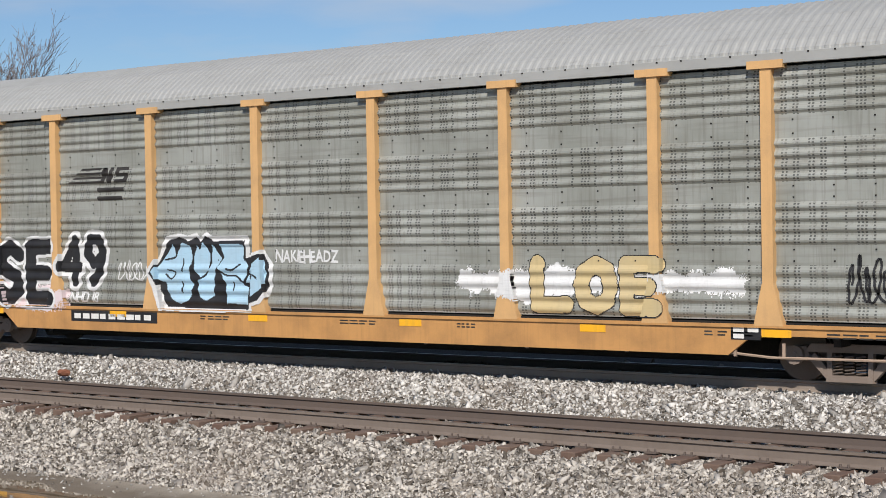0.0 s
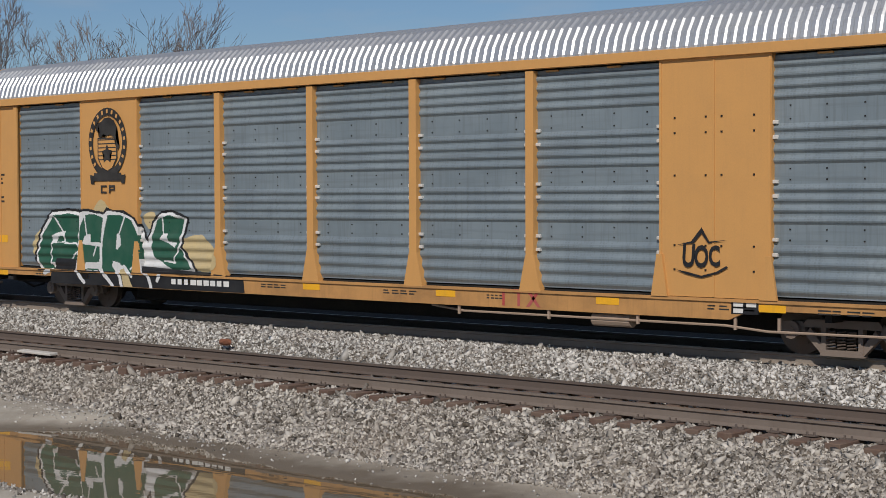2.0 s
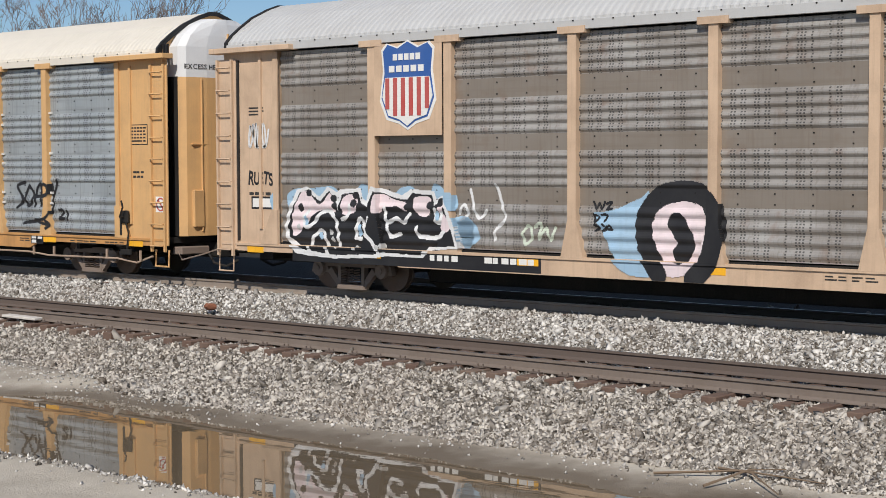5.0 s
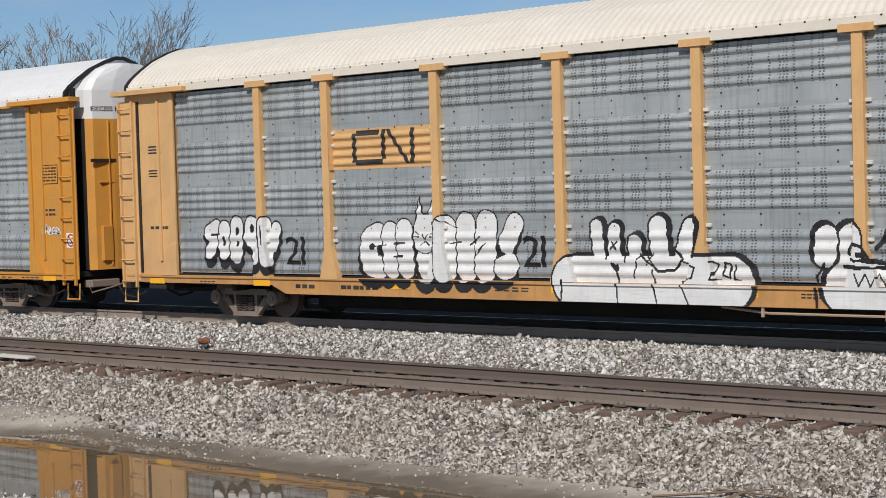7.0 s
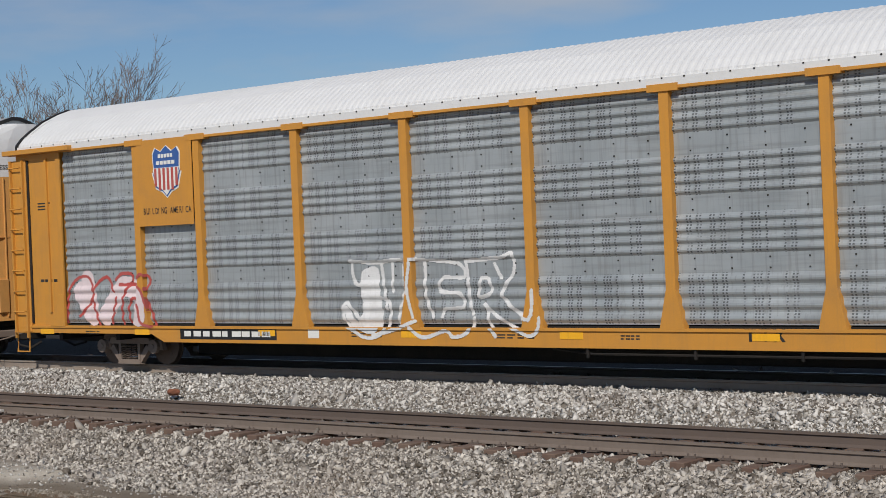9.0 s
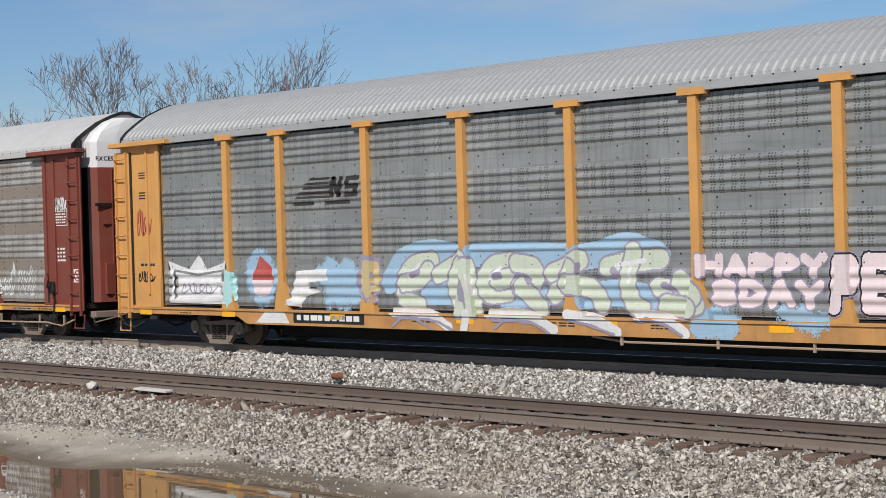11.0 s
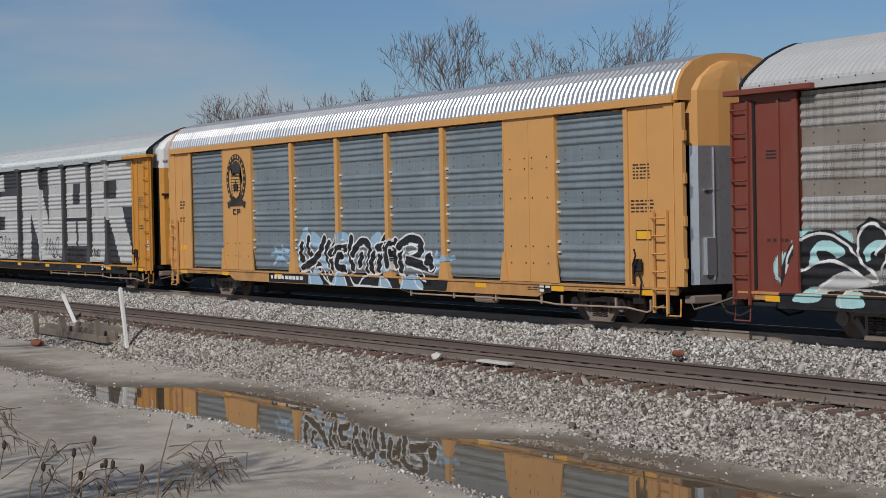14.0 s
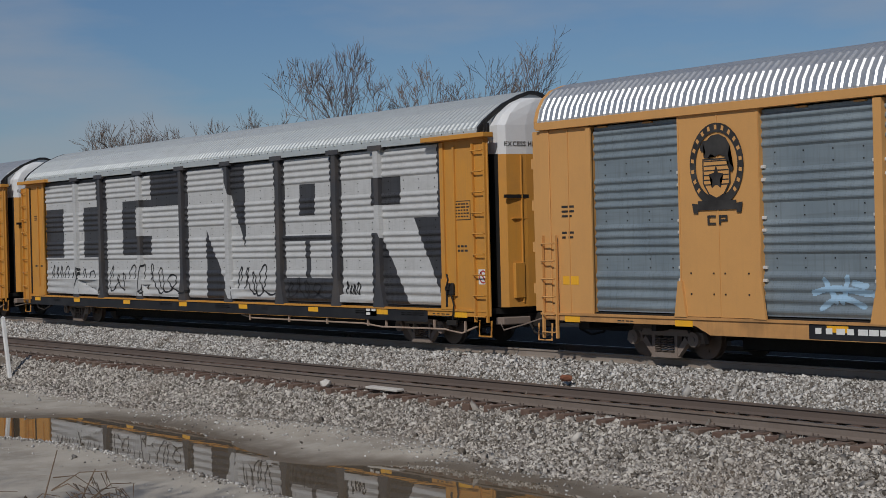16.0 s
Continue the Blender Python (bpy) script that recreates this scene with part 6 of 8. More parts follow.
plate(car_e, [rect(-8.88, -7.15, 3.02, 4.84)], ORA, 1.655, "sign_board", "orange sign board")
shield_sign(car_e, -7.93, 3.62, 4.62, 0.66)
sign_text(car_e, "BUILDING AMERICA", -8.72, -7.2, 3.27, 0.13, STN, 1.66)
shapes(car_e, [rect(-4.05, -3.75, 0.68, 0.86)], STW, 0.004, "label_plate")
daub(PNK, 0.22, "s", [(-10.28, 1.11), (-9.81, 1.63), (-9.58, 1.76), (-9.16, 1.56), (-9.07, 1.11)], [(-11.14, 1.65), (-10.72, 1.11), (-10.89, 1.91)])
daub(SGR, 0.035, "s", [(-9.92, 1.9), (-9.69, 2.03), (-9.35, 2), (-9.4, 1.81), (-9.79, 1.79)], [(-9.68, 0.95), (-9.68, 1.5), (-9.36, 1.79), (-8.99, 1.68), (-8.84, 1.37), (-8.62, 0.92), (-8.99, 0.98), (-9.1, 1.31), (-9.3, 1.5), (-9.48, 1.31), (-9.42, 0.98)], [(-9.9, 1.5), (-10.07, 0.95)], [(-9.05, 1.94), (-8.92, 2.02), (-8.76, 1.88), (-8.86, 1.69)], [(-10.51, 0.91), (-10.69, 1.64), (-10.22, 1.97), (-9.98, 1.64)], [(-11.64, 0.97), (-11.47, 1.78), (-10.89, 1.98), (-10.7, 1.51), (-11.18, 1.11)])
mural(car_e, "faded pink graffiti with red outlines")

# sixth car: pastel wildstyle
cloud(car_f, [(-5.0, 1.5, 0.9, 0.5, 3, 0.4), (4.6, 0.9, 0.5, 0.3, 5, 0.5), (6.3, 0.95, 0.45, 0.3, 8, 0.5)], LBL, 0.004, label="pale blue graffiti cloud")
daub(LBL, 0.24, "s", [(-3.61, 1.51), (-3.21, 1.97), (-2.41, 2.13), (-1.77, 2.08)], [(-1.15, 2.05), (-0.54, 2.06), (0.48, 2.05), (1.18, 2)], [(1.59, 1.99), (2, 2.04), (2.66, 2.19), (3.36, 2.01)], [(-2.45, 1.29), (-1.8, 1.29)], [(-0.28, 1.2), (0.59, 1.21)], [(1.7, 1.27), (2.37, 1.33), (3.26, 1.25)])
outlined(0.175, 0.045, LIM, PUR, [(-2.35, 1.95), (-2.92, 1.86), (-3.2, 1.56), (-3.18, 1.21), (-2.72, 1.03)], [(-3.2, 1.49), (-2.73, 1.56), (-2.49, 1.76)], [(-2.17, 1.67), (-1.69, 1.87), (-1.52, 1.98)], [(-1.59, 1.85), (-1.73, 1.46), (-1.56, 1.02)], [(-1.38, 1.81), (-1.21, 1.41), (-1.16, 1.02)], [(-0.19, 1.91), (-0.67, 1.85), (-0.92, 1.56), (-0.81, 1.3), (-0.27, 1.33)])
outlined(0.175, 0.045, LIM, PUR, [(-0.56, 1.56), (-0.17, 1.61)], [(-0.07, 1.89), (0.39, 1.8), (0.43, 1.54), (-0, 1.46)], [(0.06, 1.44), (0.39, 1.2), (0.56, 1.05)], [(0.84, 1.69), (1.29, 1.84), (1.54, 1.94)], [(1.31, 1.8), (1.14, 1.46), (0.91, 1.31)], [(1.17, 1.5), (1.79, 1.42), (2.05, 1.14)])
outlined(0.175, 0.045, LIM, PUR, [(2.18, 1.81), (2.65, 1.89), (3.38, 1.95)], [(2.78, 2.07), (2.64, 1.53), (2.75, 1.18), (2.98, 1.03)], [(3.34, 1.45), (3.76, 1.36), (4.21, 1.15)], [(3.81, 1.57), (4.14, 1.3)], [(3.51, 1.14), (3.99, 1.09)])
daub(WHT, 0.04, "s", [(-2.75, 1.86), (-3.06, 1.63)], [(-1.32, 1.65), (-1.21, 1.3)], [(-0.49, 1.8), (-0.77, 1.61)], [(1.25, 1.67), (1.17, 1.53)], [(2.72, 1.83), (2.66, 1.53)], [(2.39, 1.85), (3.03, 1.91)])
daub(PUR, 0.07, "s", [(-2.96, 1.67), (-2.76, 1.72)], [(-1.51, 1.52), (-1.46, 1.21)], [(-0.65, 1.63), (-0.5, 1.65)], [(0.18, 1.61), (0.26, 1.54)], [(2.31, 1.75), (2.43, 1.65)], [(3.47, 1.49), (3.66, 1.41)])
daub(WHT, 0.1, "s", [(-3.46, 0.91), (-2.46, 0.89), (-1.83, 0.64)], [(-0.74, 0.91), (0.15, 0.92), (0.93, 0.64)], [(1.28, 0.94), (1.96, 0.85), (2.45, 0.64)], [(2.87, 0.97), (3.5, 0.9), (3.95, 0.65)], [(-1.35, 0.9), (-1.42, 0.61)])
daub(PUR, 0.03, "s", [(-3.36, 0.79), (-2.31, 0.77), (-1.74, 0.58)], [(-3.47, 0.63), (-3.09, 0.82), (-2.63, 0.72), (-2.31, 0.56)], [(-0.65, 0.78), (0.29, 0.78), (0.85, 0.55)], [(-0.6, 0.63), (-0.22, 0.83), (0.22, 0.75)], [(1.28, 0.84), (1.82, 0.74), (2.37, 0.59)], [(3, 0.89), (3.49, 0.8), (3.88, 0.61)])
mural(car_f, "pale green graffiti letters with mauve edges on blue clouds")
piece(car_f, "HAPPY", 4.2, 6.75, 1.62, 2.02, [(0.27, PUR), (0.20, PNK)], 0.05, 0.05, 5, label="white graffiti letters with mauve edges")
piece(car_f, "SDAY", 4.45, 6.7, 1.12, 1.58, [(0.27, PUR), (0.20, PNK)], 0.05, 0.05, 6, label="white graffiti letters with mauve edges")
piece(car_f, "PEBLS", 6.8, 9.65, 1.06, 1.98, [(0.27, PUR), (0.235, INK), (0.19, PNK)], 0.05, 0.03, 7, label="white graffiti letters with black shading")
scrawl(car_f, 10.45, 11.5, 1.08, 1.5, INK, 9, 0.04, label="thin black tag")
shapes(car_f, [[(-11.4, 1.0), (-11.25, 1.5), (-11.45, 2.0), (-10.6, 1.8), (-10.2, 2.15), (-9.9, 1.8), (-9.0, 2.0), (-9.15, 1.4), (-9.0, 1.0)]], WHT, 0.004, label="white sprayed tablet")
shapes(car_f, [[(-11.2, 1.06), (-11.08, 1.5), (-11.2, 1.8), (-10.2, 1.7), (-9.2, 1.8), (-9.3, 1.4), (-9.2, 1.06)]], FGR, 0.007)
shapes(car_f, [[(-11.1, 1.1), (-11.0, 1.5), (-11.1, 1.74), (-10.2, 1.64), (-9.3, 1.74), (-9.4, 1.4), (-9.3, 1.1)]], WHT, 0.010)
scrawl(car_f, -10.9, -9.5, 1.2, 1.6, PUR, 4, 0.035)
cloud(car_f, [(-7.8, 1.6, 0.62, 0.62, 14, 0.2)], LBL, 0.004)
shapes(car_f, [blob(-7.8, 1.55, 0.42, 0.45, 15, 0.2)], PNK, 0.008, label="pink cartoon-like blob")
shapes(car_f, [[(-8.2, 1.55), (-7.4, 1.55), (-7.5, 1.85), (-7.9, 2.1)]], SGR, 0.012)
shapes(car_f, [[(-6.9, 1.0), (-6.6, 1.75), (-5.6, 1.8), (-5.6, 1.55), (-6.2, 1.5), (-6.2, 1.35), (-5.8, 1.3), (-6.3, 1.2), (-6.5, 0.95)], [(-8.0, 0.6), (-7.6, 0.88), (-7.0, 0.88), (-6.8, 0.6)]], WHT, 0.006)
shapes(car_f, [blob(-8.98, 1.35, 0.28, 0.5, 16, 0.3)], AQU, 0.006)
shapes(car_f, [blob(-4.2, 1.6, 0.5, 0.6, 17, 0.3)], PUR, 0.008)
shapes(car_f, [blob(-4.2, 1.6, 0.36, 0.45, 18, 0.3)], GLD, 0.011)
slanted_logo(car_f, -6.62, -4.52, 3.32, 3.76, 5)
bars(car_f, -6.67, -4.57, 3.13, 3.29, 1, STN, 71, "emblem", 2)
shapes(car_f, [rect(-6.67, -4.35, 0.62, 0.86)], INK, 0.003, "number_plate", "black plate with white bars")
bars(car_f, -6.55, -4.45, 0.62, 0.86, 1, STW, 72, "number_plate", 9, 0.006)
shapes(car_f, [rect(4.52, 4.7, 0.82, 0.86), rect(4.59, 4.63, 0.68, 0.82), rect(4.73, 4.9, 0.82, 0.86), rect(4.8, 4.84, 0.68, 0.82), [(4.92, 0.68), (4.97, 0.68), (5.1, 0.86), (5.05, 0.86)], [(5.05, 0.68), (5.1, 0.68), (4.97, 0.86), (4.92, 0.86)]], SGR, 0.005, "mark")
scrawl(car_f, -12.6, -12.0, 2.6, 3.4, SGR, 12, 0.03)
scrawl(car_f, -12.6, -11.9, 1.5, 1.8, INK, 13, 0.03)

# seventh car: black, white and aqua wildstyle, red block letters
cloud(car_g, [(x, 1.55 + 0.25 * math.sin(7 * x), 0.30, 0.32, k, 0.3) for k, x in enumerate((-12.0, -11.5, -10.6, -9.2, -7.3, -6.95, -5.1, -4.75, -3.9, -3.3, -2.9))], AQU, 0.004, label="aqua paint bubbles")
shapes(car_g, [rect(-12.2, -6.3, 0.58, 0.885)], INK, 0.003, "sill_paint", "black painted sill")
daub(INK, 0, "p", [(-12.12, 0.7), (-12.14, 1.32), (-11.89, 1.81), (-11.43, 2.09), (-10.87, 2.13), (-10.24, 1.84), (-10.18, 2.16), (-9.85, 2.36), (-9.47, 2.22), (-9.36, 2.02), (-8.59, 2.01), (-8.56, 2.27), (-8.2, 2.08), (-8.03, 1.92), (-7.65, 2.09), (-7.21, 1.84), (-6.84, 1.55), (-6.91, 1.89), (-6.65, 2.19)], [(-12.12, 0.7), (-6.84, 1.55), (-6.65, 2.19), (-6.2, 2.24), (-6.04, 2.13), (-5.93, 2.16), (-5.66, 1.96), (-5.6, 1.72), (-5.38, 1.63), (-5.35, 1.83), (-5.17, 1.7), (-4.9, 1.32), (-4.78, 1.15), (-4.49, 1.31), (-4.52, 1.85), (-4.58, 2.17), (-4.09, 2.17), (-4, 1.75), (-3.78, 1.95), (-3.47, 1.99), (-3.39, 1.77), (-3.46, 1.66)], [(-12.12, 0.7), (-3.46, 1.66), (-3.23, 1.71), (-2.98, 1.57), (-2.82, 1.27), (-2.62, 0.71), (-3.91, 0.7), (-6.16, 0.67), (-8.52, 0.67), (-10.68, 0.63)])
daub(AQU, 0, "q", [(-11.39, 1.44), (-11.29, 1.82), (-10.87, 1.9), (-10.47, 1.69), (-10.71, 1.58), (-11.07, 1.57)], [(-9.97, 1.52), (-10, 1.77), (-9.74, 1.92), (-9.47, 1.9), (-9.7, 1.68)], [(-7.96, 1.5), (-7.99, 1.81), (-7.72, 1.93), (-7.44, 1.75), (-7.54, 1.67), (-7.78, 1.65)], [(-6.61, 1.54), (-6.71, 1.76), (-6.48, 1.97), (-6.16, 1.82), (-6.04, 1.64), (-6.35, 1.54)], [(-3.61, 0.97), (-3.64, 1.32), (-3.47, 1.24), (-3.25, 0.77), (-3.39, 0.75)], [(-10.63, 0.66), (-10.55, 0.91), (-10.12, 0.93), (-9.96, 0.69)])
daub(AQU, 0, "q", [(-11.8, 0.75), (-11.39, 1.01), (-10.98, 0.97), (-11.15, 0.74)])
daub(BWH, 0, "q", [(-11.27, 0.93), (-10.78, 1.25), (-10.35, 1.34), (-9.89, 1.13), (-10.12, 1.03), (-10.59, 0.98)], [(-9.43, 1.39), (-9.51, 1.66), (-9.07, 1.76), (-8.59, 1.79), (-8.99, 1.55), (-9.1, 1.16)], [(-8.34, 1.02), (-7.96, 1.24), (-7.27, 1.29), (-6.64, 1.42), (-6.45, 1.34), (-6.81, 1.08), (-7.64, 0.97)], [(-6.48, 1.02), (-6, 1.26), (-5.91, 1.44), (-5.81, 1.11), (-6.03, 0.95)], [(-4.26, 1.06), (-4.32, 1.53), (-4.38, 1.85), (-4.17, 1.83), (-4.14, 1.54), (-3.94, 1.23)], [(-3.89, 1.54), (-3.92, 1.75), (-3.69, 1.88), (-3.58, 1.78), (-3.69, 1.55)])
daub(BWH, 0, "q", [(-5.38, 0.78), (-5.08, 0.99), (-4.49, 0.97), (-4.06, 0.76), (-4.78, 0.74)], [(-9.06, 0.73), (-8.7, 0.84), (-8.09, 0.82), (-8.06, 0.7)])
daub(INK, 0, "q", [(-11.15, 1.55), (-11.19, 1.7), (-10.91, 1.7), (-10.75, 1.58)], [(-9.89, 1.57), (-9.81, 1.7), (-9.66, 1.7), (-9.77, 1.6)], [(-7.85, 1.55), (-7.85, 1.71), (-7.68, 1.76), (-7.61, 1.63)], [(-6.58, 1.58), (-6.61, 1.72), (-6.42, 1.74), (-6.29, 1.63)], [(-3.52, 0.93), (-3.53, 1.14), (-3.41, 0.97)])
daub(WHT, 0.028, "s", [(-11.97, 1.26), (-11.93, 1.6), (-11.6, 1.94), (-10.99, 2.05), (-10.43, 1.81), (-10.04, 1.47), (-9.7, 1.26), (-9.81, 1.16), (-10.23, 1.34), (-10.75, 1.53), (-11.27, 1.47), (-11.6, 1.33), (-11.97, 1.42)], [(-10.16, 1.64), (-10.16, 2.01), (-9.85, 2.24), (-9.55, 2.12), (-9.44, 1.94)], [(-9.74, 1.65), (-9.55, 1.87), (-9.21, 1.96), (-8.52, 1.88), (-8.47, 2.18), (-8.2, 1.92), (-8.17, 1.73), (-8.38, 1.49), (-8.77, 1.31), (-8.95, 1.02)])
daub(WHT, 0.028, "s", [(-8.27, 1.78), (-8.13, 1.97), (-7.75, 2.03), (-7.34, 1.82), (-7.04, 1.57), (-6.81, 1.44)], [(-8.41, 1.49), (-7.82, 1.41), (-7.27, 1.33), (-6.48, 1.52), (-5.88, 1.49), (-5.81, 1.11)], [(-6.84, 1.48), (-6.87, 1.85), (-6.61, 2.13), (-6.23, 2.13), (-5.91, 1.84), (-5.38, 1.55), (-4.93, 1.19), (-5.05, 1.03), (-5.5, 1.28), (-5.94, 1.53)], [(-6.1, 2.11), (-5.82, 1.98), (-5.69, 1.8), (-5.82, 1.69)])
daub(WHT, 0.028, "s", [(-5.38, 1.59), (-5.31, 1.75), (-5.17, 1.55), (-4.93, 1.3)], [(-4.96, 1.01), (-4.46, 1.27), (-4.35, 1.53), (-4.4, 2.04), (-4.17, 2.07), (-4.09, 1.73)], [(-4.03, 1.62), (-3.89, 1.88), (-3.61, 1.95), (-3.5, 1.78), (-3.64, 1.53), (-3.89, 1.31), (-3.75, 1.06)], [(-3.61, 1.4), (-3.44, 1.6), (-3.15, 1.58), (-2.93, 1.3), (-2.79, 0.94)], [(-3.64, 1.43), (-3.42, 1.18), (-3.22, 0.73), (-3.44, 0.74), (-3.64, 1.05)])
daub(WHT, 0.022, "s", [(-10.55, 0.66), (-10.51, 0.94), (-9.85, 0.99), (-9.25, 0.91), (-8.84, 0.74)], [(-11.27, 0.93), (-10.75, 1.23)], [(-9.43, 1.15), (-9.21, 0.91), (-8.7, 0.79), (-8.41, 0.87), (-8.06, 0.82)], [(-8.17, 1.07), (-7.54, 1.05), (-6.81, 1.05)], [(-5.84, 1.05), (-5.23, 0.96), (-4.49, 0.78)], [(-9.62, 1.39), (-9.34, 1.66), (-9.43, 1.15)])
mural(car_g, "black, white and aqua interlocking graffiti letters")
piece(car_g, "DIVE", 1.75, 4.4, 0.85, 1.82, [(0.22, WHT), (0.18, RED)], 0.03, 0.0, 4, label="red graffiti block letters edged in white")
shapes(car_g, [[(1.6, 0.6), (4.5, 0.6), (4.4, 0.88), (1.8, 0.88)]], WHT, 0.005)
letters(car_g, "CHEPI", 4.8, 6.0, 1.58, 1.82, WHT, 0.02, name="graffiti", jit=0.08, label="thin white tag")
letters(car_g, "CREEP", 5.1, 6.3, 1.22, 1.46, WHT, 0.02, name="graffiti", jit=0.08)
cloud(car_g, [(7.95, 1.3, 0.95, 0.42, 5, 0.45)], PUR, 0.004, label="mauve and silver throw-up")
piece(car_g, "SB", 7.2, 8.7, 1.05, 1.85, [(0.17, PUR), (0.11, BWH), (0.05, PUR)], 0.15, 0.0, 6, wild=0.14)
scrawl(car_g, 9.1, 9.9, 1.1, 1.75, WHT, 7, 0.045, label="white tag")
shapes(car_g, [[(9.7, 1.6), (9.85, 2.05), (10.0, 1.6), (9.9, 1.62), (9.85, 1.85), (9.8, 1.62)]], WHT, 0.006)
scrawl(car_g, 10.1, 11.0, 1.1, 2.0, WHT, 10, 0.03)
shapes(car_g, [rect(5.0, 6.48, 0.62, 0.885)], ORG, 0.004, "mark_plate", "bright orange plate")
for mark in [rect(5.1, 5.4, 0.82, 0.86), rect(5.22, 5.28, 0.66, 0.82), rect(5.45, 5.75, 0.82, 0.86), rect(5.57, 5.63, 0.66, 0.82), [(5.8, 0.66), (5.87, 0.66), (6.1, 0.86), (6.03, 0.86)], [(6.03, 0.66), (6.1, 0.66), (5.87, 0.86), (5.8, 0.86)]]:
    shapes(car_g, [mark], SGR, 0.007, "mark")
slanted_logo(car_g, -6.79, -4.99, 3.48, 3.81, 4)
bars(car_g, -5.82, -4.5, 3.06, 3.4, 2, STN, 81, "emblem", 1)
bars(car_g, -9.0, -6.9, 0.64, 0.84, 1, STW, 82, "number_plate", 8, 0.008)
shapes(car_g, [rect(-2.2, -1.5, 1.5, 1.7), rect(-1.95, -1.75, 1.1, 2.0)], SGR, 0.005)
scrawl(car_g, -1.6, -0.9, 1.0, 1.9, WHT, 14, 0.05)
scrawl(car_g, -0.6, 0.4, 1.5, 1.75, WHT, 15, 0.03)
scrawl(car_g, 12.1, 12.7, 3.3, 3.8, WHT, 16, 0.05)

# eighth car: second ring emblem and blue-white piece
ring_logo(car_h)
shapes(car_h, [[(-5.85, 0.575), (4.3, 0.575), (4.4, 0.88), (-5.85, 0.88)]], INK, 0.003, "sill_paint", "black painted sill")
daub(LBL, 0.2, "s", [(-3.77, 1.14), (-3.81, 1.66), (-3.47, 2.06)], [(-3.05, 1.93), (-2.63, 1.73)], [(-1.21, 1.92), (-0.98, 1.8)], [(-1.43, 1.17), (-1.04, 1.18)], [(0.48, 1.8), (0.75, 1.92)], [(1.08, 1.21), (1.43, 1.22)], [(3.09, 1.47), (3.7, 1.26)], [(-2.44, 1.41), (-2.24, 1.16)])
outlined(0.115, 0.05, INK, WHT, [(-3.75, 1.73), (-3.8, 1.4), (-3.51, 1.14)], [(-3.35, 1.9), (-3.3, 1.53), (-2.99, 1.33), (-2.66, 1.08)], [(-2.38, 1.9), (-2.6, 1.54), (-3.03, 1.25), (-3.69, 1.03)], [(-2.09, 1.77), (-2.23, 1.48), (-2.04, 1.16)], [(-1.61, 1.92), (-1.82, 1.6), (-1.95, 1.29), (-1.8, 1.02)], [(-2.02, 1.49), (-1.5, 1.6), (-0.99, 1.65)])
outlined(0.115, 0.05, INK, WHT, [(-1.31, 1.42), (-1.43, 1.17), (-1.16, 1.03)], [(-0.78, 1.92), (-0.84, 1.49), (-0.66, 1.09)], [(-0.69, 1.48), (-0.26, 1.8), (0.15, 1.78), (0.29, 1.51), (0.16, 1.05)], [(-0.28, 1.19), (-0.16, 1.44)], [(0.5, 1.47), (0.35, 1.2), (0.45, 1.04)], [(0.75, 1.38), (0.7, 1.07)])
outlined(0.12, 0.05, INK, WHT, [(1.12, 1.92), (0.9, 1.66), (0.78, 1.09)], [(0.72, 1.66), (1.36, 1.71)], [(1.67, 1.83), (1.35, 1.57), (1.41, 1.22)], [(1.59, 1.57), (1.72, 1.22)], [(1.98, 1.09), (1.93, 1.48), (2.11, 1.78)], [(1.84, 1.71), (2.37, 1.9), (2.89, 1.83), (3.01, 1.63), (2.65, 1.4), (2.29, 1.3)])
outlined(0.12, 0.05, INK, WHT, [(2.29, 1.33), (2.84, 1.24), (3.56, 1.14)], [(3.26, 1.32), (3.42, 1.45), (3.47, 1.21)])
daub(WHT, 0.026, "s", [(-3.27, 1.8), (-3.21, 1.54)], [(-1.69, 1.82), (-1.86, 1.47)], [(-0.07, 1.73), (0.18, 1.61)], [(1.05, 1.8), (0.9, 1.5)], [(2.37, 1.81), (2.82, 1.76)], [(2.12, 1.69), (2.01, 1.34)], [(2.52, 1.49), (2.79, 1.6), (2.36, 1.55)])
daub(LBL, 0, "q", [(-3.19, 0.55), (-3.17, 0.89), (-2.83, 1.07), (-2.54, 0.85), (-2.35, 0.57)], [(-1.74, 0.56), (-1.6, 0.87), (-1.25, 0.93), (-0.87, 0.57)], [(0.9, 0.55), (0.94, 0.83), (1.19, 0.89), (1.49, 0.57)], [(2.13, 0.57), (2.11, 0.84), (2.44, 0.96), (2.99, 0.86), (3.17, 0.58)])
daub(WHT, 0.03, "s", [(-3.85, 0.9), (-3.34, 0.99), (-3.14, 0.76), (-3.1, 0.55)], [(-3, 0.99), (-2.53, 1.08), (-2.21, 0.78), (-1.86, 0.59)], [(-2.13, 0.93), (-1.93, 0.66), (-1.65, 0.59)], [(-1.62, 0.57), (-1.48, 0.9), (-1.17, 0.93), (-0.91, 0.59)], [(-0.78, 0.91), (-0.6, 0.7), (-0.3, 0.58), (0.08, 0.84), (0.7, 0.92)], [(-0.49, 0.6), (0.62, 0.59), (1.32, 0.56)])
daub(WHT, 0.03, "s", [(0.97, 0.56), (1.01, 0.86), (1.33, 0.8), (1.59, 0.55)], [(2.03, 0.56), (2.18, 0.89), (1.85, 0.97)], [(2.74, 0.97), (2.86, 0.7), (3.17, 0.58)], [(3.06, 1), (3.15, 0.85), (3.33, 0.81)])
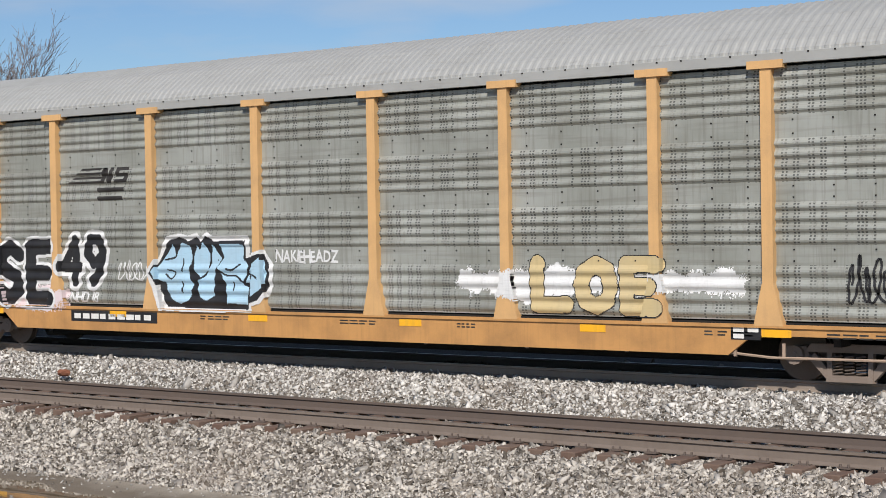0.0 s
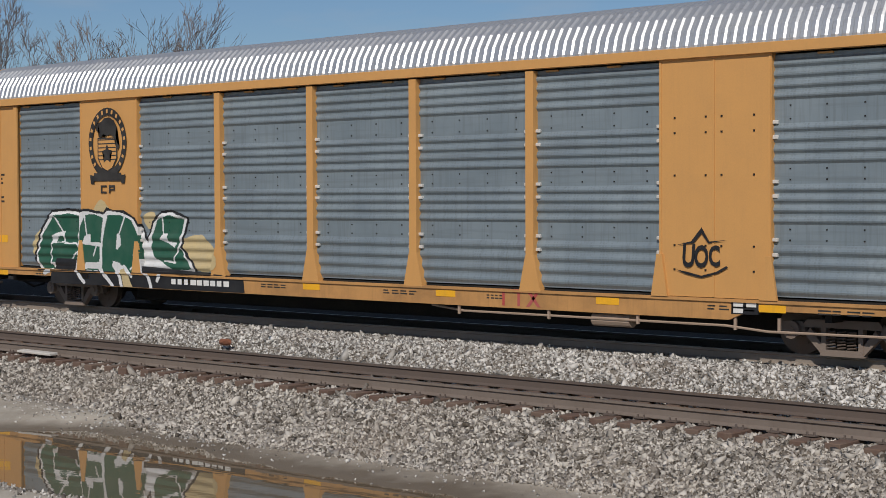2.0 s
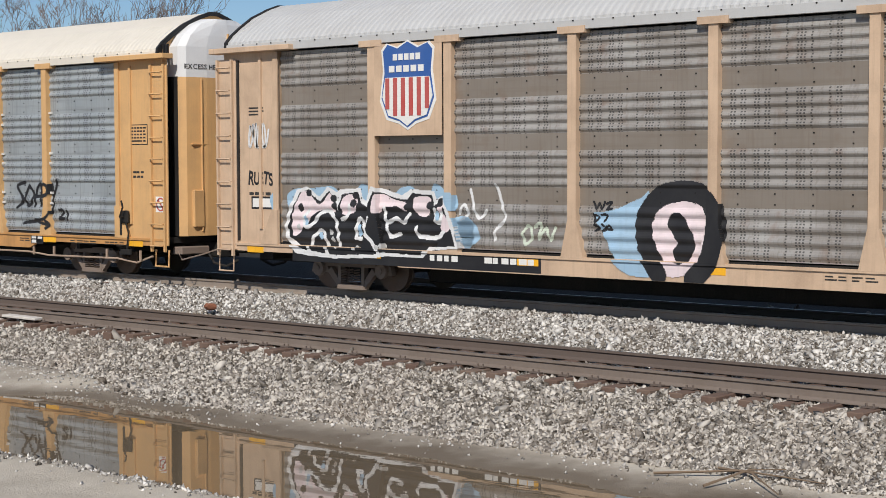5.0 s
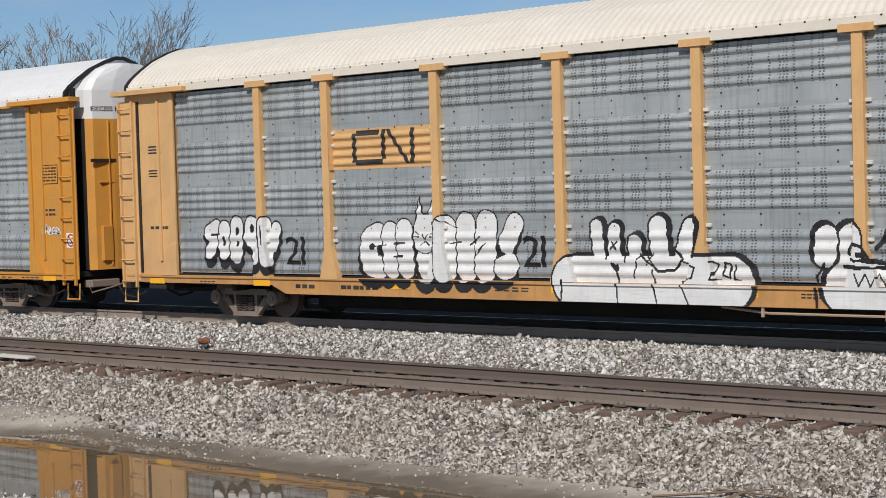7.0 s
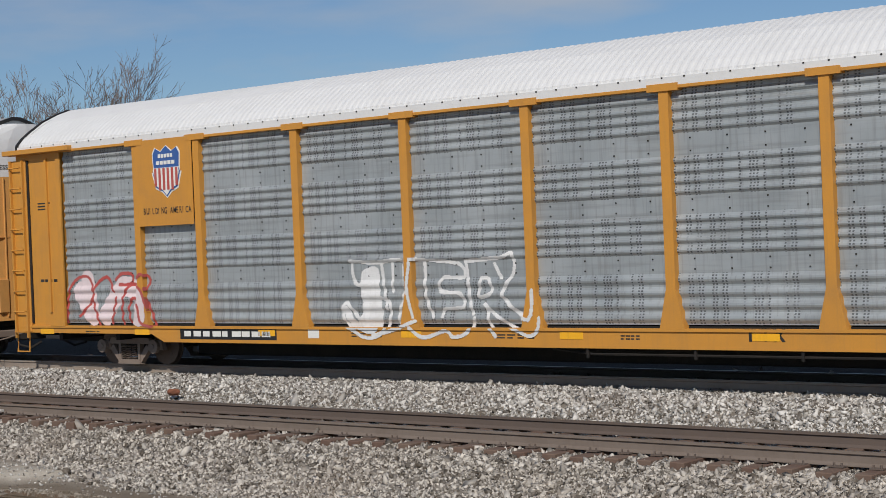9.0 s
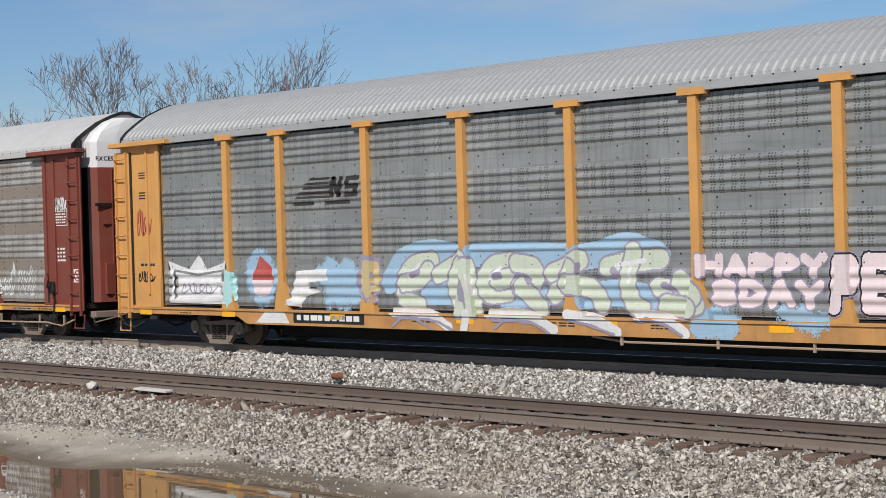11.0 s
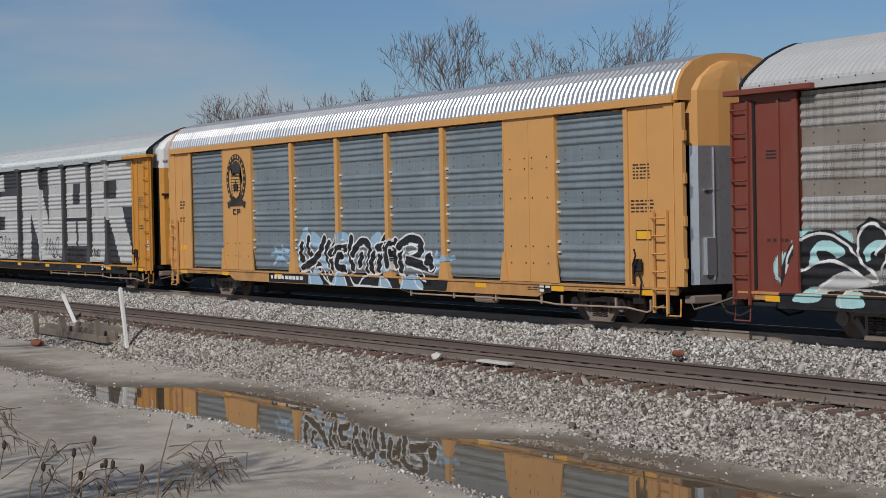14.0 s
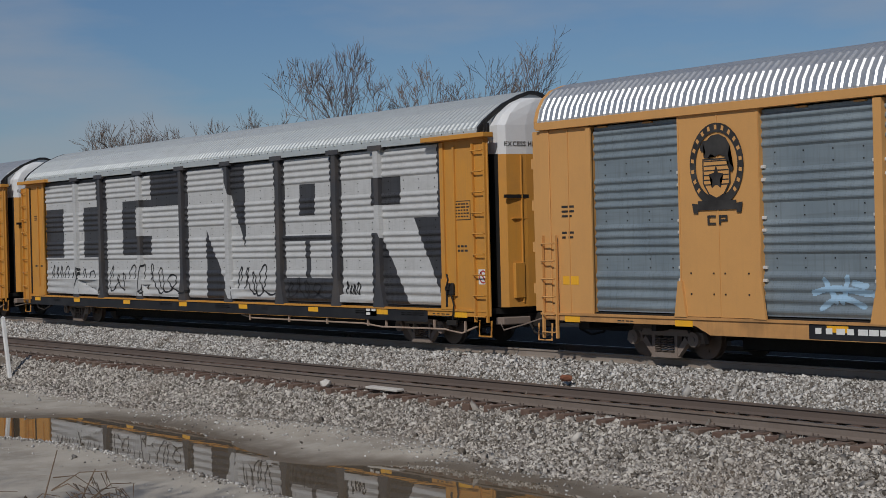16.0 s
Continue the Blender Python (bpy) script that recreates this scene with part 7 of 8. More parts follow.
daub(LBL, 0.055, "s", [(-5.78, 1.41), (-5.3, 1.49), (-4.84, 1.44), (-4.38, 1.39)], [(-5.53, 1.63), (-5.26, 1.25)], [(-5.01, 1.68), (-5.12, 1.25)], [(-5.6, 1.13), (-5.17, 1.33), (-4.66, 1.18)], [(-4.88, 1.58), (-4.6, 1.53)], [(3.76, 1.59), (3.81, 1.26)])
daub(LBL, 0.055, "s", [(3.69, 1.37), (4.24, 1.4), (4.62, 1.44)], [(3.87, 1.2), (4.24, 1.48)])
mural(car_h, "black graffiti letters with white and blue edges")
bars(car_h, -5.7, -3.55, 0.62, 0.84, 1, STW, 91, "number_plate", 9, 0.008)

# ninth car: five huge white block letters on black
def cell(x0, x1, z0, z1, polys):
    return [[(x0 + (x1 - x0) * px, z0 + (z1 - z0) * pz) for px, pz in poly] for poly in polys]


block = cell(-11.6, -7.15, 0.98, 4.66, [rect(0, 0.93, 0.78, 1), rect(0.33, 0.70, 0.33, 0.78), rect(0, 1, 0, 0.33)])
block += cell(-6.7, -1.65, 0.98, 4.70, [rect(0, 0.23, 0.0, 1), rect(0.23, 0.63, 0.80, 1), rect(0.23, 0.63, 0.0, 0.34), rect(0.63, 1.0, 0.0, 0.74), rect(0.42, 0.63, 0.5, 0.74)])
block += cell(-1.1, 3.9, 0.98, 4.72, [[(0, 0), (0.22, 0), (0.22, 0.53), (0.22, 1), (0, 1)], [(0.22, 0.53), (0.5, 0), (0.68, 0), (0.68, 0.38), (0.44, 1), (0.22, 1)], rect(0.68, 1, 0, 1)])
block += cell(4.45, 6.72, 0.98, 4.74, [rect(0, 0.33, 0.46, 1), rect(0.67, 1, 0.46, 1), rect(0.33, 0.67, 0.82, 1), rect(0.33, 0.67, 0.46, 0.6), rect(0, 0.45, 0.16, 0.42), rect(0.55, 1, 0.16, 0.42)])
block += cell(7.25, 11.62, 0.98, 4.76, [rect(0, 0.31, 0, 1), rect(0.31, 0.95, 0.82, 1), rect(0.60, 0.95, 0.64, 0.82), rect(0.31, 0.95, 0.55, 0.64), [(0.40, 0.46), (0.67, 0), (1.0, 0), (0.72, 0.55), (0.31, 0.55), (0.31, 0.46)]])
shapes(car_i, block, BWH, 0.004, label="huge white block graffiti letters")
shapes(car_i, [rect(-13.2, 11.0, 0.57, 0.885)], INK, 0.003, "sill_paint", "black painted sill")
for k, (a, b) in enumerate(((-11.2, -9.4), (-9.6, -7.2), (-6.6, -4.2), (-4.4, -1.3), (1.8, 3.8), (4.5, 6.6), (7.4, 8.2))):
    scrawl(car_i, a, b, 1.05, 2.0 if k < 5 else 1.6, INK, 20 + k, 0.05, 12, "thin black tag")

for c in (car_d, car_e, car_i, car_g):
    shapes(c, [rect(13.03, 13.37, 1.48, 1.82)], STW, 0.052, "notice", "white notice with a red ring")
    ring = []
    for i in range(20):
        a, b = 2 * math.pi * i / 20, 2 * math.pi * (i + 1) / 20
        ring.append([(13.2 + k * math.cos(t), 1.65 + k * math.sin(t)) for k, t in ((0.15, a), (0.15, b), (0.115, b), (0.115, a))])
    shapes(c, ring + [[(13.09, 1.74), (13.12, 1.77), (13.31, 1.56), (13.28, 1.53)]], SGR, 0.056, "notice")
for c, zz in ((car_a, 3.9), (car_d, 3.0), (car_f, 4.0)):
    bars(c, -12.5, -12.0, zz, zz + 0.18, 3, STN, 7, words=1)


# ---- ground, tracks ----
NEAR_Y, NEAR_Z = 19.38, -0.30
POOL_Z = -1.20


def smooth(a, b, v):
    u = np.clip((v - a) / (b - a), 0, 1)
    return u * u * (3 - 2 * u)


def wobble(x, y, s, seed):
    """Cheap layered waves in place of noise, for arrays."""
    rs = np.random.RandomState(seed)
    out = np.zeros_like(x)
    for k in range(7):
        a, ph, f = rs.uniform(0, 6.28), rs.uniform(0, 6.28), s * 1.55 ** k
        out += np.sin((x * math.cos(a) + y * math.sin(a)) * f + ph) / 1.45 ** k
    return out / 2.2


FAR_SHORE = ((-35.6, 13.2), (-34.8, 13.7), (-33.9, 14.4), (-32.8, 14.9), (-31, 15.2), (-30, 15.3), (-28, 15.05), (-26, 14.6), (-24.5, 14.15), (-23.6, 14.1), (-22.8, 14.75), (-22, 15.5), (-20.8, 15.7), (-19, 15.55), (-17, 15.1), (-12.6, 15.05), (-7, 14.6), (-4, 13.1))
NEAR_SHORE = ((-35.6, 13.2), (-34.5, 12.9), (-33, 12.5), (-31, 12.3), (-29.5, 12.4), (-28, 12.6), (-24, 12.55), (-22, 12.45), (-20, 12.35), (-18, 12.1), (-14, 12.0), (-7, 12.2), (-4, 13.1))


def shore(line, x):
    return np.interp(x, [p[0] for p in line], [p[1] for p in line])


def ground_z(x, y):
    base = -1.10 + 0.022 * wobble(x, y, 0.5, 3) + 0.012 * wobble(x, y, 2.5, 4)
    out = np.maximum(shore(NEAR_SHORE, x) - y, y - shore(FAR_SHORE, x)) + 0.16 * wobble(x, y, 1.3, 5) + 0.07 * wobble(x, y, 5.0, 6)
    mud = smooth(1.5, 0.4, out) * (1 - smooth(-0.3, 0.4, -out)) * np.maximum(smooth(-0.6, 0.6, y - 13.6), smooth(-29, -33, x)) * smooth(-4, -8, x)
    pool = smooth(0.45, -0.45, out) + 0.36 * mud
    ridge = np.exp(-((y - shore(NEAR_SHORE, x) + 0.6) / 0.4) ** 2) * 0.05
    spit = 0.14 * np.exp(-(((x + 26.0) / 3.0) ** 2 + ((y - 16.5) / 0.7) ** 2))
    z = base - 0.20 * pool + ridge + spit
    toe = 16.75 + 0.25 * wobble(x, y * 0, 0.6, 8) - 0.9 * smooth(-22, -10, x)
    bed = -0.565 + 0.02 * wobble(x, y, 3.0, 9)
    z = z + (bed - z) * smooth(toe, 18.3, y)
    z = z + (-0.21 - z) * smooth(20.9, 22.4, y)
    z = z + (-0.12 - z) * smooth(26.3, 30.0, y)
    return z


def axis(lo, a, b, hi, step, grow=1.35):
    mid = list(np.arange(a, b + 1e-6, step))
    out, d, v = [], step, a
    while v > lo:
        d *= grow
        v -= d
        out.append(max(v, lo))
    res = out[::-1] + mid
    d, v = step, mid[-1]
    while v < hi:
        d *= grow
        v += d
        res.append(min(v, hi))
    return np.array(res)


def grid_object(name, xs, ys, fz, mat):
    X, Y = np.meshgrid(xs, ys)
    Z = fz(X, Y)
    n, m = len(xs), len(ys)
    i = np.arange(n * m).reshape(m, n)
    quads = np.stack([i[:-1, :-1], i[:-1, 1:], i[1:, 1:], i[1:, :-1]], -1).reshape(-1, 4)
    me = bpy.data.meshes.new(name)
    me.from_pydata(np.stack([X, Y, Z], -1).reshape(-1, 3).tolist(), [], quads.tolist())
    me.polygons.foreach_set("use_smooth", [True] * len(me.polygons))
    me.materials.append(mat)
    return new(name, me)


def soil():
    m, t, bsdf, _, link = nodes("wet_sandy_soil")
    v = coords(t, jitter=False)
    big, mid, fine = fbm(t, v, 0.35, 5), fbm(t, v, 2.5, 6), fbm(t, v, 40, 4)
    c = mixed(t, ramp(t, big, 0.4, 0.62), (0.47, 0.42, 0.345), (0.33, 0.29, 0.235))
    c = mixed(t, ramp(t, mid, 0.45, 0.7, 0, 0.5), c, (0.52, 0.48, 0.41))
    c = mixed(t, ramp(t, fine, 0.5, 0.75, 0, 0.5), c, (0.45, 0.43, 0.40))
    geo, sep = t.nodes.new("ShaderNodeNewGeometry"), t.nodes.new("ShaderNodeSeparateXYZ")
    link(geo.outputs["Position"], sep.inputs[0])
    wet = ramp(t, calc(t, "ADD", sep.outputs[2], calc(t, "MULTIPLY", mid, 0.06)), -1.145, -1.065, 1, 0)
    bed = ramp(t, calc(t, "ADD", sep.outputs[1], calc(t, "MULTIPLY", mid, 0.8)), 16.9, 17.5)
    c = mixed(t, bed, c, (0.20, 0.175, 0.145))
    # under and behind the train its shade is painted into the soil colour
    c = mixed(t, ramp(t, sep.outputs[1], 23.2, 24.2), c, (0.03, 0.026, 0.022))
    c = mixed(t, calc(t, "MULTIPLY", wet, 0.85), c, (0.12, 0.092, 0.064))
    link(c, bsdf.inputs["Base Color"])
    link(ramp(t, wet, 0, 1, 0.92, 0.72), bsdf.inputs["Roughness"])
    bsdf.inputs["Specular IOR Level"].default_value = 0.2
    bumped(t, bsdf, calc(t, "ADD", fine, calc(t, "MULTIPLY", mid, 2.0)), 0.6, 0.03)
    return m


def stone_mat(name, a, b, c3):
    m, t, bsdf, _, link = nodes(name)
    geo = t.nodes.new("ShaderNodeNewGeometry")
    rnd = geo.outputs["Random Per Island"]
    c = mixed(t, rnd, a, b)
    c = mixed(t, ramp(t, calc(t, "FRACT", calc(t, "MULTIPLY", rnd, 17.3)), 0.7, 0.9), c, c3)
    c = mixed(t, ramp(t, fbm(t, coords(t, jitter=False), 0.7, 5), 0.45, 0.7, 0, 0.28), c, (0.27, 0.21, 0.16))
    c = mixed(t, ramp(t, fbm(t, coords(t, jitter=False), 22, 4), 0.4, 0.7, 0, 0.25), c, (0.46, 0.44, 0.40))
    link(c, bsdf.inputs["Base Color"])
    bsdf.inputs["Roughness"].default_value = 0.9
    bsdf.inputs["Specular IOR Level"].default_value = 0.2
    return m


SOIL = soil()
STO = stone_mat("limestone_ballast", (0.135, 0.115, 0.095), (0.66, 0.61, 0.54), (0.075, 0.06, 0.045))
STB = stone_mat("bright_ballast", (0.20, 0.185, 0.165), (0.78, 0.75, 0.70), (0.10, 0.085, 0.07))
# rust tone darkened with painted shade, for between the rails and under the train
STR = stone_mat("rust_and_shade_ballast", (0.085, 0.07, 0.057), (0.19, 0.16, 0.135), (0.05, 0.04, 0.032))
RAIL = paint("rail_rust", (0.115, 0.088, 0.073), dirt=(0.15, 0.11, 0.085), amount=0.5, rough=0.75, streak=0.5)
HEAD = metal_sheet("rail_head", (0.30, 0.27, 0.25), 0.4, 0.8)
RAILD = paint("brown_rail", (0.185, 0.148, 0.122), dirt=(0.11, 0.08, 0.06), amount=0.5, rough=0.8, streak=0.6)
RAILP = paint("dusty_rail", (0.27, 0.225, 0.185), dirt=(0.15, 0.105, 0.08), amount=0.5, rough=0.8, streak=0.5)
TIE = paint("tie_timber", (0.125, 0.077, 0.057), dirt=(0.22, 0.17, 0.13), amount=0.6, rough=0.9, streak=0.5)

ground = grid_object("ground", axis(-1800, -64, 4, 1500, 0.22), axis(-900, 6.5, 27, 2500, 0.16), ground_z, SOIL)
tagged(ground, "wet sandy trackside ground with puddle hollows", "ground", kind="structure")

m, t, bsdf, _, link = nodes("puddle_water")
bsdf.inputs["Base Color"].default_value = (0.15, 0.115, 0.075, 1)
bsdf.inputs["Roughness"].default_value, bsdf.inputs["IOR"].default_value = 0.015, 1.33
bsdf.inputs["Specular IOR Level"].default_value = 0.8
bumped(t, bsdf, fbm(t, coords(t, (1, 2.2, 1), False), 1.6, 2), 0.03, 0.02)
WATER = m
bm = bmesh.new()
bmesh.ops.create_grid(bm, x_segments=30, y_segments=8, size=1, matrix=Matrix.Translation((-21, 14.2, POOL_Z)) @ Matrix.Diagonal((19, 3.6, 1, 1)))
pud = part("water", bm, WATER)
tagged(pud, "still muddy puddle water beside the ballast", "puddle", kind="structure")


def stones(name, label, n, xr, yr, size, mat, seed, xpow=1.0, lift=0.3, keep=None):
    """Angular crushed stones lying on the ground, all in one mesh."""
    rs = np.random.RandomState(seed)
    x = xr[1] + (xr[0] - xr[1]) * rs.rand(n) ** xpow
    y = rs.uniform(yr[0], yr[1], n)
    if keep is not None:
        k = keep(x, y, rs)
        x, y = x[k], y[k]
        n = len(x)
    z = ground_z(x, y)
    wedge = np.array([(-1, -1, -0.8), (1, -0.9, -0.8), (0.1, 1, -0.8), (-0.8, -0.8, 0.8), (0.9, -0.6, 0.8), (-0.1, 0.9, 0.8)], float)
    v = wedge[None] * rs.uniform(0.68, 1.08, (n, 6, 3))
    s = size * rs.lognormal(0, 0.33, n)
    v *= (s[:, None] * np.stack([rs.uniform(0.9, 1.75, n), rs.uniform(0.7, 1.15, n), rs.uniform(0.45, 0.85, n)], 1))[:, None, :]
    q = rs.normal(size=(n, 4))
    q /= np.linalg.norm(q, axis=1)[:, None]
    w, a, b, c = q.T
    rot = np.stack([1 - 2 * (b * b + c * c), 2 * (a * b - c * w), 2 * (a * c + b * w), 2 * (a * b + c * w), 1 - 2 * (a * a + c * c), 2 * (b * c - a * w),
                    2 * (a * c - b * w), 2 * (b * c + a * w), 1 - 2 * (a * a + b * b)], 1).reshape(n, 3, 3)
    v = np.einsum("nij,nkj->nki", rot, v) + np.stack([x, y, z + lift * s], 1)[:, None, :]
    f = np.array((0, 2, 1, 3, 4, 5, 0, 1, 4, 3, 1, 2, 5, 4, 2, 0, 3, 5))
    faces = (np.arange(n)[:, None] * 6 + f[None]).reshape(-1)
    me = bpy.data.meshes.new(name)
    me.vertices.add(n * 6)
    me.vertices.foreach_set("co", v.reshape(-1))
    me.loops.add(len(faces))
    me.loops.foreach_set("vertex_index", faces)
    me.polygons.add(n * 5)
    me.polygons.foreach_set("loop_start", (np.arange(n)[:, None] * 18 + np.array((0, 3, 6, 10, 14))[None]).reshape(-1))
    me.update(calc_edges=True)
    me.materials.append(mat)
    return tagged(new(name, me), label, "ballast", kind="stuff")


stones("ballast_shoulder", "grey crushed limestone ballast beside the near track", 118000, (-60, -5), (16.2, 18.62), 0.0255, STO, 11, 1.35,
       keep=lambda x, y, rs: ((((x + 27.0) / 6.5) ** 2 + ((y - 16.3) / 0.75) ** 2 > 0.7 + 0.5 * rs.rand(len(x)))) & ((y < 18.0) | (np.abs(((8 - x) / 0.52 + 0.5) % 1 - 0.5) * 0.52 > 0.12) | (rs.rand(len(x)) < 0.1)))
stones("ballast_crib", "crushed stone between the near rails", 12000, (-62, -4), (18.62, 20.15), 0.034, STR, 12, 1.3, 0.0)
stones("ballast_middle", "pale crushed stone ballast between the tracks", 98000, (-75, -6), (20.15, 23.6), 0.027, STB, 13, 1.3)
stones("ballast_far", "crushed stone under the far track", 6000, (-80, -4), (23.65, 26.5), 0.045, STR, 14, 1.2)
stones("scattered_gravel", "loose gravel along the puddle edge", 30000, (-42, -5), (11.0, 16.7), 0.018, STB, 15, 1.0,
       keep=lambda x, y, rs: (rs.rand(len(x)) < np.clip(0.035 + np.exp(-((y - shore(NEAR_SHORE, x) + 0.35) / 0.28) ** 2) + 0.8 * np.exp(-((y - 16.5) / 0.5) ** 2), 0, 1)) & (ground_z(x, y) > POOL_Z - 0.012))


def rail_bm(bm, y, z):
    prof = [(-0.036, 0), (0.036, 0), (0.036, -0.035), (0.010, -0.05), (0.010, -0.145), (0.075, -0.172), (0.075, -0.185), (-0.075, -0.185), (-0.075, -0.172), (-0.010, -0.145), (-0.010, -0.05), (-0.036, -0.035)]
    xs = list(range(-260, 61, 20))
    prev = None
    for x in xs:
        row = [bm.verts.new((x, y + a, z + b)) for a, b in prof]
        if prev:
            for i in range(len(prof)):
                f = bm.faces.new((prev[i], prev[(i + 1) % 12], row[(i + 1) % 12], row[i]))
                f.material_index = 1 if i == 0 else 0
        prev = row


def track(name, label, yc, zc, seed):
    th = new(name)
    tagged(th, label, "track", kind="structure")
    for s in (-1, 1):
        bm = bmesh.new()
        rail_bm(bm, yc + s * 0.755, zc)
        part("rail", bm, [(RAILD if yc < 21 else RAILP) if s < 0 else RAIL, HEAD], th)
    bm = bmesh.new()
    box(bm, -0.11, 0.11, -1.3, 1.3, -0.17, 0.0, 0.012)
    tie = bpy.data.meshes.new("tie")
    bm.to_mesh(tie)
    bm.free()
    tie.materials.append(TIE)
    bm = bmesh.new()
    box(bm, -0.09, 0.09, -0.18, 0.18, 0.0, 0.016)
    for a in (-0.13, 0.13):
        for b in (-0.05, 0.05):
            tube(bm, [(b, a, 0.01), (b, a, 0.055)], 0.014, 5)
    plate = bpy.data.meshes.new("tie_plate")
    bm.to_mesh(plate)
    bm.free()
    plate.materials.append(RAIL)
    rs = random.Random(seed)
    for k in range(260):
        x = 8 - k * 0.52
        z = zc - 0.195 + rs.uniform(-0.012, 0.012)
        m = pose(x + rs.uniform(-0.03, 0.03), yc + rs.uniform(-0.06, 0.06), z, 0, 0, rs.uniform(-1.5, 1.5))
        again("tie", tie, th, "", m)
        if k < 130 and yc < 21:
            again("tie_plate", plate, th, "", Matrix.Translation((x, yc - 0.755, zc - 0.19)))
    return th


track("track_near", "rusty near railway track on timber ties", NEAR_Y, NEAR_Z, 5)
track("track_far", "railway track under the passing train", TRAIN_Y, 0.0, 6)


# ---- bare trees ----
BARK = paint("bark", (0.20, 0.16, 0.135), dirt=(0.07, 0.055, 0.045), amount=0.5, rough=0.9)


def bare_tree(x, y, z, h, spread, seed, label, r0=0.22, twig=0.02, depth=6):
    th = new("bare_tree")
    tagged(th, label, "tree", "bare trees")
    th.location = (x, y, z)
    rs = random.Random(seed)
    bt, bc = bmesh.new(), bmesh.new()

    def grow(p, d, length, r, level):
        n, pts = 4, [p]
        for k in range(n):
            d = (d + Vector((rs.uniform(-1, 1), rs.uniform(-1, 1), rs.uniform(-0.5, 0.7))) * 0.12).normalized()
            pts.append(pts[-1] + d * length / n)
        tube(bt if level == 0 else bc, pts, r, 7 if level < 2 else 3, max(twig * 0.6, r * 0.58))
        if level >= depth:
            return
        kids = 5 if level == 0 else rs.choice((2, 3, 3)) if level < 4 else 2
        for k in range(kids):
            u = rs.uniform(0.45, 1.0) if level else rs.uniform(0.35, 1.0)
            at = pts[min(n, int(u * n))].lerp(pts[min(n, int(u * n) + 1)], (u * n) % 1)
            a = rs.uniform(0, 6.283)
            side = d.orthogonal().normalized()
            side = Matrix.Rotation(a, 3, d) @ side
            nd = (d * 1.0 + side * rs.uniform(0.3, 0.85) * spread + Vector((0, 0, 0.24))).normalized()
            grow(at, nd, length * rs.uniform(0.58, 0.82), max(twig, r * rs.uniform(0.42, 0.6)), level + 1)

    grow(Vector((0, 0, 0)), Vector((0, 0, 1)), h * 0.36, r0, 0)
    part("trunk", bt, BARK, th)
    part("crown", bc, BARK, th)
    return th


def far_spot(az, dist):
    return -dist * math.sin(radians(az)), dist * math.cos(radians(az))


for az, dist, h, sd in ((51.5, 120, 17.7, 1), (53.7, 122, 17.5, 2), (56.6, 121, 17.8, 3), (58.2, 126, 14.6, 4), (50.5, 128, 14.6, 5), (61.0, 150, 15.6, 6), (63.6, 155, 14.8, 7), (54.9, 130, 15.3, 8), (62.3, 152, 15.0, 9)):
    px, py = far_spot(az, dist)
    bare_tree(px, py, -0.12, h * 1.03, 0.86, sd, "tall leafless tree beyond the railway line", depth=7, twig=0.017)


# trees out of view whose branches shade the open ground
bare_tree(-17.5, -1.5, -1.1, 15.0, 1.1, 21, "leafless tree beside the open ground", 0.24, 0.022, 6)
bare_tree(-46.0, 5.0, -1.1, 15.0, 1.1, 22, "leafless tree beside the open ground", 0.24, 0.024, 6)


# ---- trackside things ----
PWT = paint("white_post_paint", (0.72, 0.71, 0.68), amount=0.25, streak=0.3)
OLD = paint("grey_timber", (0.19, 0.155, 0.12), dirt=(0.09, 0.07, 0.05), amount=0.5, rough=0.9, streak=0.6)
DRY = paint("dry_stalk", (0.17, 0.12, 0.08), amount=0.4, rough=0.9)
HDK = paint("seed_head", (0.05, 0.036, 0.026), amount=0.4, rough=0.95)


def marker_post(x, y, h, lean, label):
    th = new("marker_post")
    tagged(th, label, "post")
    th.matrix_basis = pose(x, y, float(ground_z(np.array([x]), np.array([y]))[0]) - 0.05, 0, lean, 0)
    bm = bmesh.new()
    box(bm, -0.05, 0.05, -0.05, 0.05, 0, h, 0.01)
    part("shaft", bm, PWT, th)
    bm = bmesh.new()
    bmesh.ops.create_cone(bm, cap_ends=True, segments=4, radius1=0.08, radius2=0.015, depth=0.06, matrix=Matrix.Translation((0, 0, h + 0.03)) @ Matrix.Rotation(math.pi / 4, 4, "Z"))
    part("cap", bm, PWT, th)


marker_post(-43.4, 17.2, 1.75, -14, "white painted wooden marker post standing upright")
marker_post(-49.4, 17.9, 1.5, -52, "short white marker post leaning over")


def timber_trough():
    th = new("timber_box")
    tagged(th, "broken weathered timber trough beside the ballast", "timber box")
    z = float(ground_z(np.array([-47.0]), np.array([17.4]))[0])
    for nm, a, b, y, z0, z1 in (("board", -50.6, -44.6, 17.35, -0.1, 0.20), ("board", -50.2, -44.4, 17.0, -0.1, 0.10), ("board", -48.8, -44.9, 17.7, 0.0, 0.30)):
        bm = bmesh.new()
        vs = box(bm, a, b, y - 0.05, y + 0.05, z + z0, z + z1, 0.012)
        part(nm, bm, OLD, th)
    for x in (-50.4, -47.9, -45.0):
        bm = bmesh.new()
        prism(bm, [(x - 0.07, z - 0.1), (x + 0.07, z - 0.1), (x - 0.10, z + 0.55), (x - 0.22, z + 0.5)], 16.9, 17.05)
        part("stake", bm, OLD, th)


timber_trough()


